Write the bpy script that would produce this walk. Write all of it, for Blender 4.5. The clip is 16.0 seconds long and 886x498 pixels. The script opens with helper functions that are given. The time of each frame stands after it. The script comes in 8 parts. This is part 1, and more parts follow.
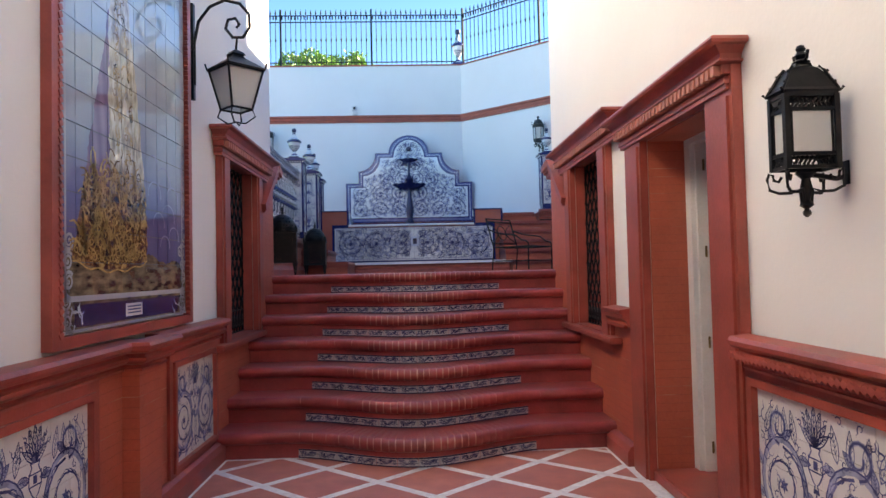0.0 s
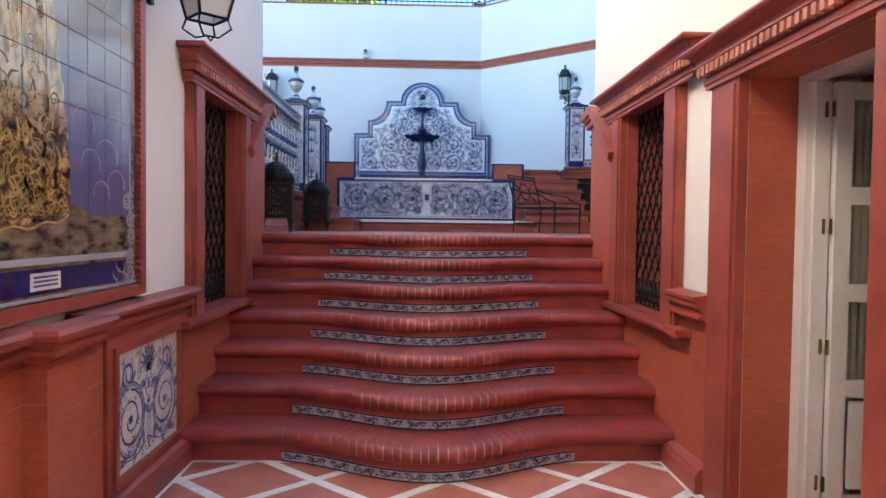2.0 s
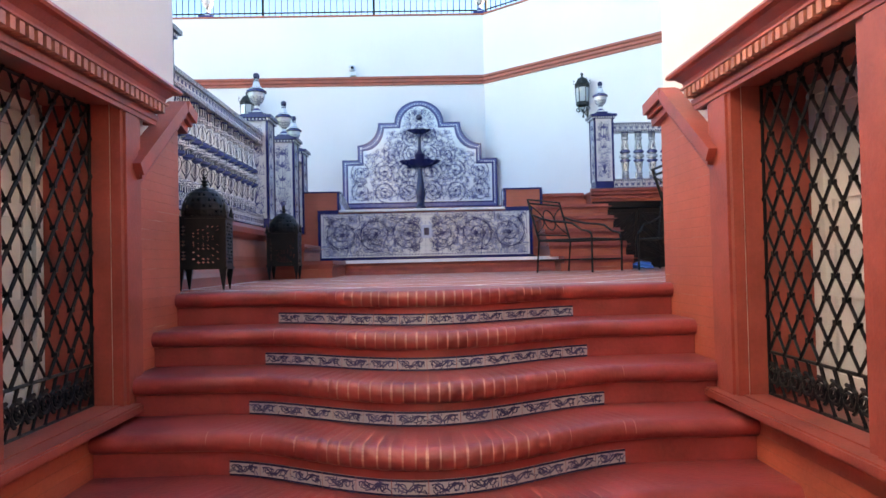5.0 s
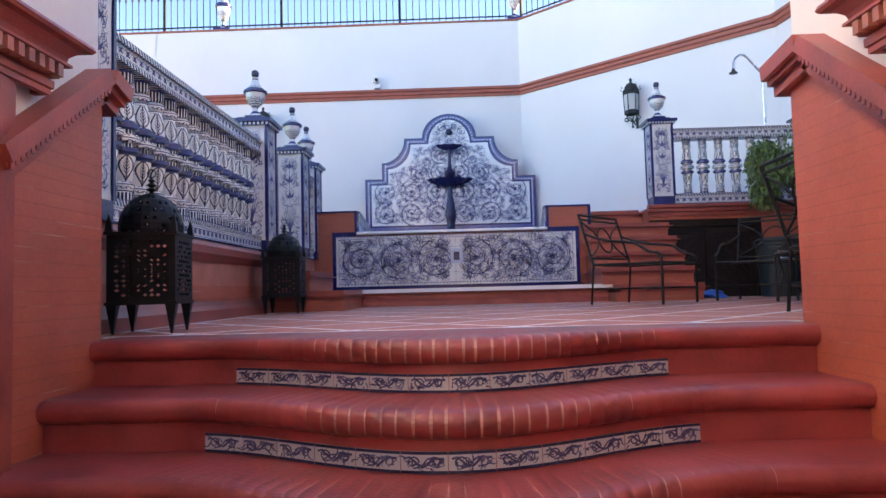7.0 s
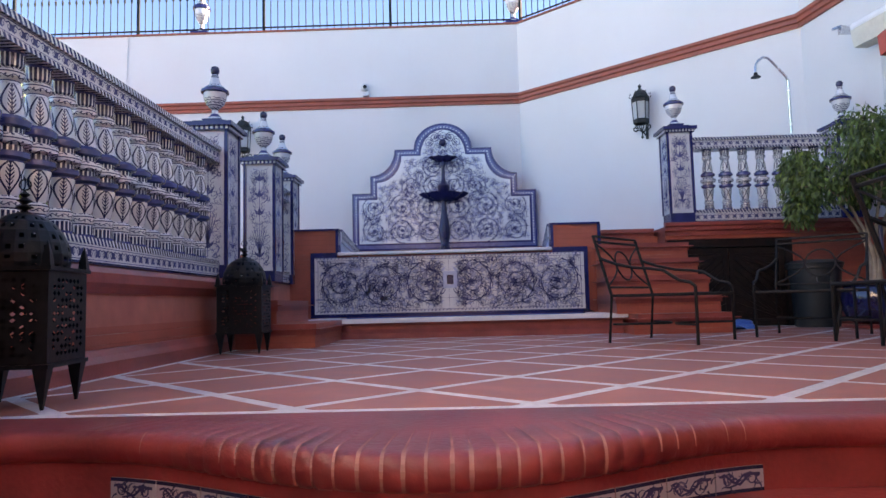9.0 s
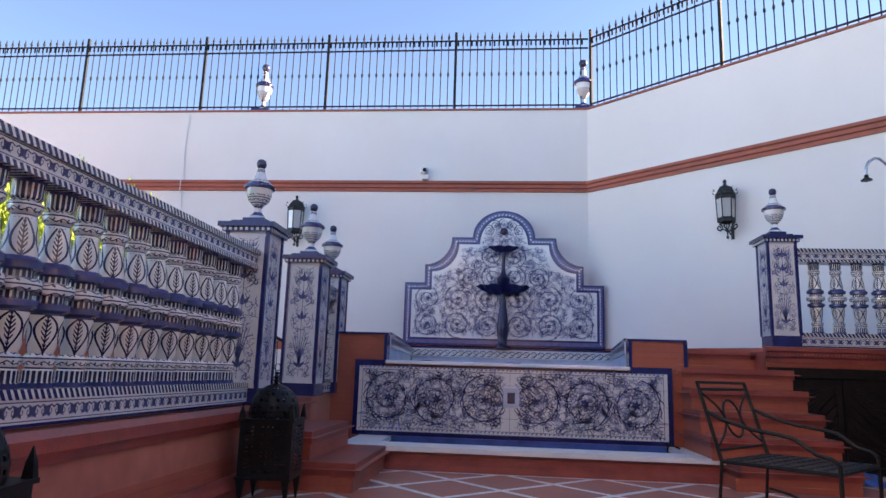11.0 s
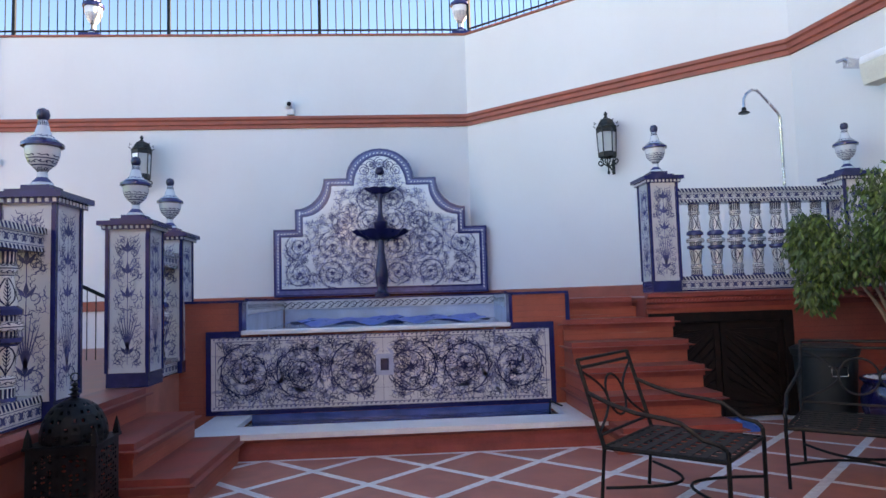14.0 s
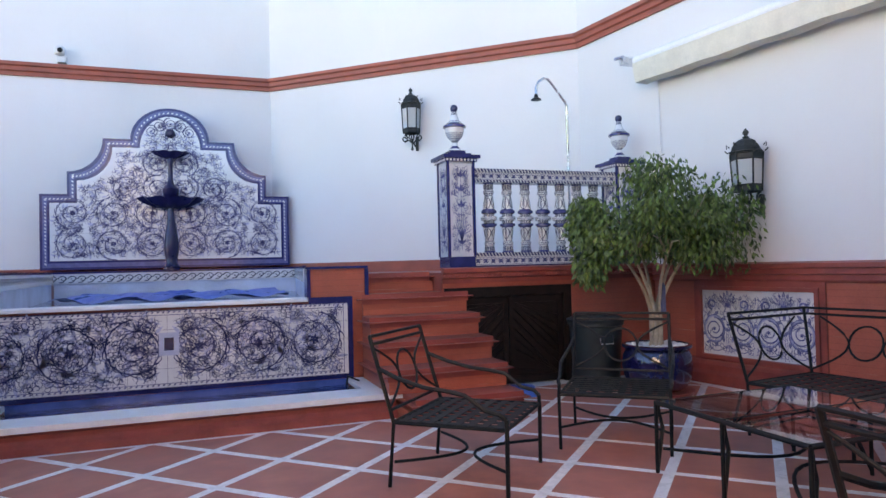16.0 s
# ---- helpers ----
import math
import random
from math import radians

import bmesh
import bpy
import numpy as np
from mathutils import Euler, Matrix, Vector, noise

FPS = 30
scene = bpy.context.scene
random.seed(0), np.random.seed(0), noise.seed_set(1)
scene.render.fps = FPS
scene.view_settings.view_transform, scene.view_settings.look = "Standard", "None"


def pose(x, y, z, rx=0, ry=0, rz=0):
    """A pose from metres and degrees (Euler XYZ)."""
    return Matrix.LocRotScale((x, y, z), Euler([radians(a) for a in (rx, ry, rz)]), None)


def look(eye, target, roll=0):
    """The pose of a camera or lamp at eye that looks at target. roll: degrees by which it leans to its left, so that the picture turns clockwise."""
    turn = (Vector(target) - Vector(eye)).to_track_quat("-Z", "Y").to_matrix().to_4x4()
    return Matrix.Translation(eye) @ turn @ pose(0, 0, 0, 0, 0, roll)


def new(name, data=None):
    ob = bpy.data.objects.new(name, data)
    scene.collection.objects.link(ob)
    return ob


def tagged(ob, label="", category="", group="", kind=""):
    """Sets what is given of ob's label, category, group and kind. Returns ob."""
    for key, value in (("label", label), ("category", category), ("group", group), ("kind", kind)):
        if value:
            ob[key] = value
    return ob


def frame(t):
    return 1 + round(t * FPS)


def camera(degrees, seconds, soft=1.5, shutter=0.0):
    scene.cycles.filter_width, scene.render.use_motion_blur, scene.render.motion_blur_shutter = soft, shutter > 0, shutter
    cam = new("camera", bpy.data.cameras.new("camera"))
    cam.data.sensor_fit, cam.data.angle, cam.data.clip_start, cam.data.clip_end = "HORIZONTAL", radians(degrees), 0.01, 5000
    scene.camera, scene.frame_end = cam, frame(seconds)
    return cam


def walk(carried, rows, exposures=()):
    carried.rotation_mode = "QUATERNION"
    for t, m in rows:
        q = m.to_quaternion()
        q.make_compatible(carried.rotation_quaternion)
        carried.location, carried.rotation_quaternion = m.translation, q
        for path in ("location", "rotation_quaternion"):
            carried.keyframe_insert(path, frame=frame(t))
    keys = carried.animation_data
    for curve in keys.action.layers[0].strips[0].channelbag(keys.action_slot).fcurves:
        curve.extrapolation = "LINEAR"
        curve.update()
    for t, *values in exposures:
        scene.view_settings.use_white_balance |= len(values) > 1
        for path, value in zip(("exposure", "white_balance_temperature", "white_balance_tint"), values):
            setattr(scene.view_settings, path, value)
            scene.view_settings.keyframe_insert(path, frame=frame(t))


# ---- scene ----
EXPOSURES = ((0.0, 2.92, 9100, 12), (3.5, 3.66, 10900, 9), (5.0, 3.64, 11700, 16), (7.5, 3.22, 10900, 27), (10.5, 2.86, 11900, 31), (12.5, 2.66, 11500, 29), (14.0, 3.02, 11900, 26), (16.0, 3.36, 12400, 26))
cam = camera(67.2, 16.0)
PATH = [
    (0.0, (0.009, 0.012, 1.314), (0.076, 1.636, 1.369), -1.3),
    (0.5, (0.014, 0.198, 1.382), (0.068, 1.822, 1.414), -0.7),
    (1.0, (-0.017, 0.415, 1.363), (0.017, 2.04, 1.353), 0.1),
    (1.5, (-0.048, 0.693, 1.367), (-0.013, 2.319, 1.339), 0.5),
    (2.0, (-0.044, 1.007, 1.372), (0.003, 2.632, 1.321), 0.7),
    (2.5, (-0.064, 1.333, 1.383), (-0.013, 2.958, 1.324), 0.8),
    (3.0, (-0.085, 1.669, 1.405), (-0.029, 3.293, 1.341), 0.7),
    (3.5, (-0.065, 2.038, 1.414), (-0.002, 3.662, 1.352), 0.5),
    (4.0, (-0.063, 2.361, 1.428), (0.0, 3.985, 1.371), 0.4),
    (4.5, (-0.039, 2.661, 1.456), (0.021, 4.285, 1.428), -0.4),
    (5.0, (0.018, 2.96, 1.466), (0.054, 4.585, 1.495), -1.3),
    (7.3, (0.055, 4.329, 1.483), (0.009, 5.951, 1.595), -1.4),
    (7.5, (0.041, 4.417, 1.476), (0.004, 6.038, 1.597), -1.3),
    (8.0, (0.068, 4.641, 1.488), (0.038, 6.262, 1.61), -1.5),
    (8.2, (0.078, 4.72, 1.495), (0.048, 6.341, 1.619), -1.5),
    (10.3, (0.026, 5.581, 1.94), (-0.053, 7.191, 2.154), 0.2),
    (10.5, (0.002, 5.637, 1.972), (-0.104, 7.241, 2.214), 0.9),
    (11.0, (-0.059, 5.771, 2.093), (-0.214, 7.363, 2.39), 1.8),
    (11.5, (-0.043, 5.868, 2.165), (-0.187, 7.455, 2.49), 1.7),
    (12.0, (-0.005, 6.021, 2.235), (-0.126, 7.609, 2.563), 1.4),
    (12.5, (0.019, 6.122, 2.319), (-0.104, 7.712, 2.633), 1.4),
    (13.0, (0.048, 6.24, 2.339), (-0.107, 7.837, 2.602), 0.7),
    (13.5, (0.092, 6.349, 2.398), (-0.032, 7.954, 2.624), -0.2),
    (14.0, (0.153, 6.419, 2.433), (0.258, 8.037, 2.551), -1.7),
    (14.5, (0.214, 6.46, 2.443), (0.51, 8.058, 2.518), -1.8),
    (15.0, (0.205, 6.471, 2.431), (0.63, 8.04, 2.49), -1.5),
    (15.5, (0.195, 6.476, 2.427), (0.699, 8.021, 2.479), -1.3),
    (16.0, (0.248, 6.486, 2.45), (0.803, 8.015, 2.489), -1.4),
]
walk(cam, [(t, look(eye, target, roll)) for t, eye, target, roll in PATH], EXPOSURES)

# world, sun
world = bpy.data.worlds.new("world")
scene.world = world
world.use_nodes = True
wn = world.node_tree
bgn = wn.nodes["Background"]
sky = wn.nodes.new("ShaderNodeTexSky")
sky.sky_type, sky.sun_disc = "NISHITA", False
SUN_DIR = Vector((0.95, 0.30, 0.42)).normalized()
sky.sun_elevation = math.asin(SUN_DIR.z)
sky.sun_rotation = math.atan2(SUN_DIR.x, SUN_DIR.y)
sky.dust_density, sky.air_density, sky.ozone_density = 0.0, 0.75, 5.0
sky.altitude = 2500
tint = wn.nodes.new("ShaderNodeMix")
tint.data_type, tint.blend_type = "RGBA", "MULTIPLY"
tint.inputs[0].default_value, tint.inputs[7].default_value = 1.0, (0.62, 0.90, 0.99, 1)
wn.links.new(sky.outputs[0], tint.inputs[6])
wn.links.new(tint.outputs[2], bgn.inputs[0])
bgn.inputs[1].default_value = 0.105
sun_data = bpy.data.lights.new("sun", "SUN")
sun_data.energy, sun_data.angle, sun_data.color = 5.0, radians(0.5), (1.0, 0.96, 0.92)
sun = new("sun", sun_data)
sun.matrix_world = look(SUN_DIR * 30, (0, 0, 0))


# ---- materials ----
class N:
    """A small builder of node materials."""

    def __init__(self, name):
        self.m = bpy.data.materials.new(name)
        self.m.use_nodes = True
        self.t = self.m.node_tree
        self.b = self.t.nodes["Principled BSDF"]

    def n(self, kind, **kw):
        x = self.t.nodes.new(kind)
        for k, v in kw.items():
            if k in x.inputs:
                x.inputs[k].default_value = v
            else:
                setattr(x, k, v)
        return x

    def l(self, a, b):
        self.t.links.new(a, b)

    def obj(self):
        return self.n("ShaderNodeTexCoord").outputs["Object"]

    def pos(self):
        return self.n("ShaderNodeNewGeometry").outputs["Position"]

    def noise(self, scale, detail=3.0, vec=None, rough=0.5):
        x = self.n("ShaderNodeTexNoise")
        x.inputs["Scale"].default_value, x.inputs["Detail"].default_value = scale, detail
        x.inputs["Roughness"].default_value = rough
        self.l(vec if vec is not None else self.pos(), x.inputs["Vector"])
        return x.outputs["Fac"]

    def scaled(self, sx, sy, sz, vec=None):
        x = self.n("ShaderNodeMapping")
        x.inputs["Scale"].default_value = (sx, sy, sz)
        self.l(vec if vec is not None else self.pos(), x.inputs["Vector"])
        return x.outputs[0]

    def ramp(self, fac, stops):
        x = self.n("ShaderNodeValToRGB")
        e = x.color_ramp.elements
        while len(e) < len(stops):
            e.new(0.5)
        for q, (p, c) in zip(e, stops):
            q.position, q.color = p, (c if len(c) == 4 else (*c, 1))
        self.l(fac, x.inputs[0])
        return x.outputs[0]

    def math(self, op, a, b=None, c=None):
        x = self.n("ShaderNodeMath", operation=op)
        for i, v in enumerate((a, b, c)):
            if v is None:
                continue
            if isinstance(v, (int, float)):
                x.inputs[i].default_value = v
            else:
                self.l(v, x.inputs[i])
        return x.outputs[0]

    def mix(self, fac, a, b, mode="MIX"):
        x = self.n("ShaderNodeMix", data_type="RGBA", blend_type=mode)
        for i, v in ((0, fac), (6, a), (7, b)):
            if isinstance(v, (int, float)):
                x.inputs[i].default_value = v
            elif isinstance(v, tuple):
                x.inputs[i].default_value = (*v, 1)
            else:
                self.l(v, x.inputs[i])
        return x.outputs[2]

    def xyz(self, vec):
        x = self.n("ShaderNodeSeparateXYZ")
        self.l(vec, x.inputs[0])
        return x.outputs

    def done(self, color, rough=0.5, bump=None, dist=0.002, metal=0.0, coat=0.0, spec=0.5):
        if isinstance(color, tuple):
            self.b.inputs["Base Color"].default_value = (*color, 1)
        else:
            self.l(color, self.b.inputs["Base Color"])
        if isinstance(rough, (int, float)):
            self.b.inputs["Roughness"].default_value = rough
        else:
            self.l(rough, self.b.inputs["Roughness"])
        self.b.inputs["Metallic"].default_value = metal
        self.b.inputs["Coat Weight"].default_value = coat
        self.b.inputs["Specular IOR Level"].default_value = spec
        if bump is not None:
            x = self.n("ShaderNodeBump", Strength=0.6, Distance=dist)
            self.l(bump, x.inputs["Height"])
            self.l(x.outputs[0], self.b.inputs["Normal"])
        return self.m


def simple(name, color, rough=0.5, vary=0.12, scale=9.0, bump=0.002, metal=0.0, coat=0.0, fine=60.0, spec=0.5):
    k = N(name)
    a, f = k.noise(scale, 4), k.noise(fine, 3)
    dark, light = tuple(c * (1 - vary) for c in color), tuple(min(1, c * (1 + vary)) for c in color)
    c = k.ramp(a, [(0.3, dark), (0.7, light)])
    c = k.mix(0.12, c, k.ramp(f, [(0.35, tuple(v * 0.6 for v in color)), (0.65, light)]))
    r = k.math("MULTIPLY_ADD", a, 0.2, rough - 0.1)
    return k.done(c, r, f, bump, metal, coat, spec)


def mat_plaster():
    k = N("white_plaster")
    big, fine = k.noise(0.6, 5), k.noise(45, 4)
    streak = k.noise(2.0, 4, k.scaled(3, 3, 0.35))
    c = k.ramp(big, [(0.3, (0.66, 0.65, 0.635)), (0.7, (0.72, 0.71, 0.695))])
    c = k.mix(k.ramp(streak, [(0.58, (0, 0, 0)), (0.85, (0.22, 0.22, 0.22))]), c, (0.62, 0.61, 0.59))
    lump = k.math("ADD", k.math("MULTIPLY", fine, 0.4), k.noise(7, 3))
    return k.done(c, 0.75, lump, 0.004)


def mat_redbrick(name, base, rough, course=0.052):
    """Thin red brick laid in narrow joints, painted over, with worn pale bed joints here and there."""
    k = N(name)
    p = k.pos()
    o = k.xyz(p)
    row = k.math("FRACT", k.math("DIVIDE", o[2], course))
    line = k.math("LESS_THAN", row, 0.09)
    worn = k.ramp(k.noise(2.2, 4, k.scaled(1, 1, 5)), [(0.56, (0, 0, 0)), (0.7, (1, 1, 1))])
    a = k.noise(3.0, 5)
    c = k.ramp(a, [(0.3, tuple(v * 0.82 for v in base)), (0.7, tuple(v * 1.15 for v in base))])
    c = k.mix(k.math("MULTIPLY", line, 0.5), c, tuple(v * 0.6 for v in base))
    c = k.mix(k.math("MULTIPLY", k.math("MULTIPLY", line, worn), 0.75), c, (0.55, 0.33, 0.25))
    fine = k.noise(70, 3)
    c = k.mix(0.10, c, k.ramp(fine, [(0.3, (0.08, 0.02, 0.015)), (0.7, (0.5, 0.2, 0.13))]))
    h = k.math("SUBTRACT", k.math("MULTIPLY", fine, 0.3), line)
    return k.done(c, rough, h, 0.0045, coat=0.05)


def mat_terracotta():
    k = N("terracotta_tile")
    info = k.n("ShaderNodeObjectInfo").outputs["Random"]
    a = k.noise(6, 5)
    c = k.ramp(a, [(0.3, (0.40, 0.115, 0.08)), (0.7, (0.58, 0.20, 0.145))])
    c = k.mix(k.math("MULTIPLY", info, 0.35), c, (0.36, 0.11, 0.085))
    f = k.noise(55, 3)
    return k.done(c, k.math("MULTIPLY_ADD", a, 0.25, 0.34), f, 0.0008)


def mat_marble(name="white_marble", base=(0.84, 0.84, 0.83), rough=0.28):
    k = N(name)
    v = k.noise(5, 7, None, 0.65)
    c = k.ramp(v, [(0.3, tuple(x * 0.72 for x in base)), (0.48, base), (0.52, tuple(x * 0.8 for x in base)), (0.58, base), (0.8, tuple(min(1, x * 1.2) for x in base))])
    return k.done(c, rough, k.noise(40), 0.0008)


def mat_glaze(name="white_glaze", base=(0.68, 0.69, 0.69)):
    """White tin glaze, in tiles of 15 cm whose joints show as thin grey lines."""
    k = N(name)
    o = k.xyz(k.pos())
    w = k.noise(2.5, 4)
    c = k.ramp(w, [(0.3, tuple(v * 0.88 for v in base)), (0.7, tuple(min(1, v * 1.08) for v in base))])
    c = k.mix(k.math("MULTIPLY", k.noise(28, 3), 0.22), c, (0.36, 0.40, 0.50))
    return k.done(c, 0.22, k.noise(30, 2), 0.0008, coat=0.3)


def polar(k):
    o = k.xyz(k.obj())
    ang = k.math("ARCTAN2", o[1], o[0])
    return ang, o[2]


def mat_stripes(name, count, a, b, z_bands=None):
    k = N(name)
    ang, z = polar(k)
    s = k.math("FRACT", k.math("MULTIPLY", ang, count / (2 * math.pi)))
    f = k.math("GREATER_THAN", s, 0.36)
    return k.done(k.mix(f, a, b), 0.2, k.noise(30), 0.0006, coat=0.3)


def mat_leafband(name, z0, z1, flip=False):
    """White glaze with blue-black feathered leaves painted round a turned shaft between the heights z0 and z1."""
    k = N(name)
    ang, z = polar(k)
    u = k.math("SUBTRACT", k.math("FRACT", k.math("MULTIPLY", ang, 4 / (2 * math.pi))), 0.5)
    au = k.math("ABSOLUTE", u)
    v = k.math("DIVIDE", k.math("SUBTRACT", z, z0), z1 - z0)
    half = k.math("MULTIPLY", k.math("SINE", k.math("MULTIPLY", k.math("POWER", k.math("MAXIMUM", v, 0.001), 0.8 if not flip else 1.3), math.pi)), 0.44)
    d = k.math("SUBTRACT", half, au)
    edge = k.math("LESS_THAN", k.math("ABSOLUTE", d), 0.055)
    inner = k.math("LESS_THAN", au, k.math("MULTIPLY", half, 0.42))
    vein = k.math("LESS_THAN", au, 0.03)
    barb = k.math("LESS_THAN", k.math("FRACT", k.math("SUBTRACT", k.math("MULTIPLY", v, 8.0), k.math("MULTIPLY", au, 7.0))), 0.5)
    f = k.math("MAXIMUM", edge, k.math("MULTIPLY", inner, k.math("MAXIMUM", vein, barb)))
    return k.done(k.mix(f, (0.66, 0.66, 0.63), (0.018, 0.02, 0.06)), 0.2, k.noise(30), 0.0006, coat=0.3)


def mat_wavy(name):
    """White glaze with thin dark rings and a thin waving line painted round a turned band."""
    k = N(name)
    ang, z = polar(k)
    wave = k.math("MULTIPLY", k.math("SINE", k.math("MULTIPLY", ang, 7.0)), 0.0055)
    row = k.math("SUBTRACT", k.math("MODULO", z, 0.036), 0.018)
    line = k.math("LESS_THAN", k.math("ABSOLUTE", k.math("SUBTRACT", row, wave)), 0.0022)
    ring_line = k.math("GREATER_THAN", k.math("ABSOLUTE", row), 0.0152)
    spot = k.math("MULTIPLY", k.math("GREATER_THAN", k.math("SINE", k.math("MULTIPLY", ang, 14.0)), 0.6), k.math("LESS_THAN", k.math("ABSOLUTE", k.math("ADD", row, wave)), 0.004))
    f = k.math("MAXIMUM", line, k.math("MAXIMUM", ring_line, spot))
    return k.done(k.mix(f, (0.64, 0.65, 0.64), (0.03, 0.036, 0.10)), 0.2, k.noise(30), 0.0006, coat=0.3)


def mat_rope(name, axis, pitch=0.033):
    """Slanting blue and white stripes along a straight tile edge."""
    k = N(name)
    o = k.xyz(k.pos())
    s = k.math("FRACT", k.math("DIVIDE", k.math("ADD", o[axis], k.math("MULTIPLY", o[2], 0.6)), pitch))
    return k.done(k.mix(k.math("GREATER_THAN", s, 0.42), (0.60, 0.61, 0.60), (0.02, 0.028, 0.10)), 0.22, k.noise(30), 0.0006, coat=0.3)


def mat_mural():
    """Painted glazed tiles: clouded sky above, violet dusk below, a cone of gold brocade over brown earth."""
    k = N("mural_paint")
    o = k.xyz(k.pos())
    y, z = o[1], o[2]
    n1, n2, n3 = k.noise(3.0, 5), k.noise(13, 5), k.noise(38, 4)
    zz = k.math("ADD", z, k.math("MULTIPLY", k.math("SUBTRACT", n1, 0.5), 0.5))
    skyc = k.ramp(k.math("DIVIDE", k.math("SUBTRACT", zz, 1.2), 2.4), [(0.0, (0.08, 0.07, 0.19)), (0.2, (0.13, 0.13, 0.27)), (0.30, (0.26, 0.29, 0.36)), (0.6, (0.45, 0.52, 0.52)), (1.0, (0.30, 0.45, 0.62))])
    wob = k.math("MULTIPLY", k.math("SUBTRACT", n2, 0.5), 0.07)
    yl = k.math("ADD", wob, k.math("MULTIPLY_ADD", k.math("SUBTRACT", z, 1.36), 0.29, 2.89))
    yr = k.math("SUBTRACT", k.math("SUBTRACT", 3.69, wob), k.math("MULTIPLY", k.math("MAXIMUM", k.math("SUBTRACT", z, 1.7), 0.0), 0.21))
    dy = k.math("SUBTRACT", y, 3.28)
    robe = k.math("MULTIPLY", k.math("GREATER_THAN", y, yl), k.math("LESS_THAN", y, yr))
    robe = k.math("MULTIPLY", robe, k.math("GREATER_THAN", z, k.math("MULTIPLY_ADD", k.math("MULTIPLY", dy, dy), 0.30, 1.36)))
    gold = k.ramp(k.noise(22, 6, None, 0.7), [(0.40, (0.05, 0.02, 0.035)), (0.50, (0.16, 0.08, 0.05)), (0.58, (0.42, 0.26, 0.10)), (0.68, (0.62, 0.46, 0.22))])
    pale = k.ramp(k.noise(16, 5, k.scaled(1, 1.6, 0.7), 0.6), [(0.38, (0.30, 0.26, 0.20)), (0.50, (0.52, 0.46, 0.32)), (0.62, (0.64, 0.60, 0.48))])
    fold = k.math("SINE", k.math("MULTIPLY", k.math("ADD", y, k.math("MULTIPLY", z, 0.12)), 70.0))
    cloak = k.mix(k.math("MULTIPLY_ADD", fold, 0.25, 0.4), (0.13, 0.08, 0.17), (0.30, 0.21, 0.30))
    inner = k.math("GREATER_THAN", k.math("ADD", y, wob), 3.25)
    upper = k.mix(inner, cloak, pale)
    g = k.mix(k.ramp(k.math("ADD", k.math("DIVIDE", k.math("SUBTRACT", z, 1.66), 0.3), k.math("MULTIPLY", wob, 4.0)), [(0.2, (0, 0, 0)), (0.7, (1, 1, 1))]), gold, upper)
    c = k.mix(robe, skyc, g)
    earth = k.math("LESS_THAN", z, k.math("ADD", 1.40, k.math("MULTIPLY", k.math("SUBTRACT", n1, 0.5), 0.25)))
    earthc = k.ramp(k.noise(9, 5, k.scaled(1, 1, 3)), [(0.35, (0.05, 0.035, 0.025)), (0.65, (0.26, 0.20, 0.13))])
    c = k.mix(k.math("MULTIPLY", earth, k.math("SUBTRACT", 1.0, robe)), c, earthc)
    return k.done(c, 0.05, k.noise(4, 2), 0.0015, coat=0.4)


def mat_leaf(name, dark, light):
    k = N(name)
    f = k.n("ShaderNodeNewGeometry").outputs["Random Per Island"]
    c = k.ramp(f, [(0.0, dark), (0.6, light), (1.0, tuple(v * 1.5 for v in light))])
    k.b.inputs["Transmission Weight"].default_value = 0.0
    return k.done(c, 0.42, None)


def mat_water():
    k = N("pool_water")
    k.b.inputs["Transmission Weight"].default_value = 1.0
    k.b.inputs["IOR"].default_value = 1.33
    return k.done((0.75, 0.9, 1.0), 0.02, k.noise(7, 3), 0.02)


def mat_glass(name="lamp_glass", color=(0.9, 0.9, 0.88), rough=0.35, trans=0.7):
    k = N(name)
    k.b.inputs["Transmission Weight"].default_value = trans
    return k.done(color, rough, k.noise(20), 0.001)


def mat_deck():
    k = N("mosaic_lattice")
    c = k.ramp(k.noise(14, 5), [(0.35, (0.02, 0.04, 0.22)), (0.65, (0.05, 0.16, 0.42))])
    return k.done(c, 0.25, None)


plaster = mat_plaster()
red = mat_redbrick("red_painted_brick", (0.44, 0.097, 0.058), 0.45)
redtrim = simple("red_painted_moulding", (0.315, 0.064, 0.048), 0.42, 0.32, 4, 0.0018, coat=0.08)
stepred = simple("red_glazed_step", (0.27, 0.044, 0.042), 0.40, 0.32, 5, 0.003, coat=0.0, spec=0.5)
bandred = simple("red_cornice_paint", (0.37, 0.078, 0.046), 0.55, 0.15, 6)
dentil_m = simple("pale_red_dentil_paint", (0.42, 0.15, 0.11), 0.5, 0.2, 8)
terra = mat_terracotta()
marble = mat_marble()
coping_m = simple("white_stone_coping", (0.74, 0.74, 0.74), 0.45, 0.08, 4)
glaze_old = mat_glaze("aged_border_glaze", (0.40, 0.41, 0.45))
mortar = simple("pale_mortar", (0.43, 0.20, 0.165), 0.8, 0.25, 12)
glaze = mat_glaze()
wash = simple("pale_blue_wash_glaze", (0.30, 0.34, 0.50), 0.22, 0.4, 14, 0.0006, coat=0.2)
ink = simple("blue_ink_glaze", (0.075, 0.09, 0.21), 0.22, 0.4, 14, 0.0006, coat=0.2)
inkdark = simple("dark_ink_glaze", (0.022, 0.026, 0.07), 0.22, 0.3, 14, 0.0006, coat=0.2)
penline = simple("fine_blue_black_ink", (0.042, 0.048, 0.135), 0.25, 0.4, 14, 0.0006)
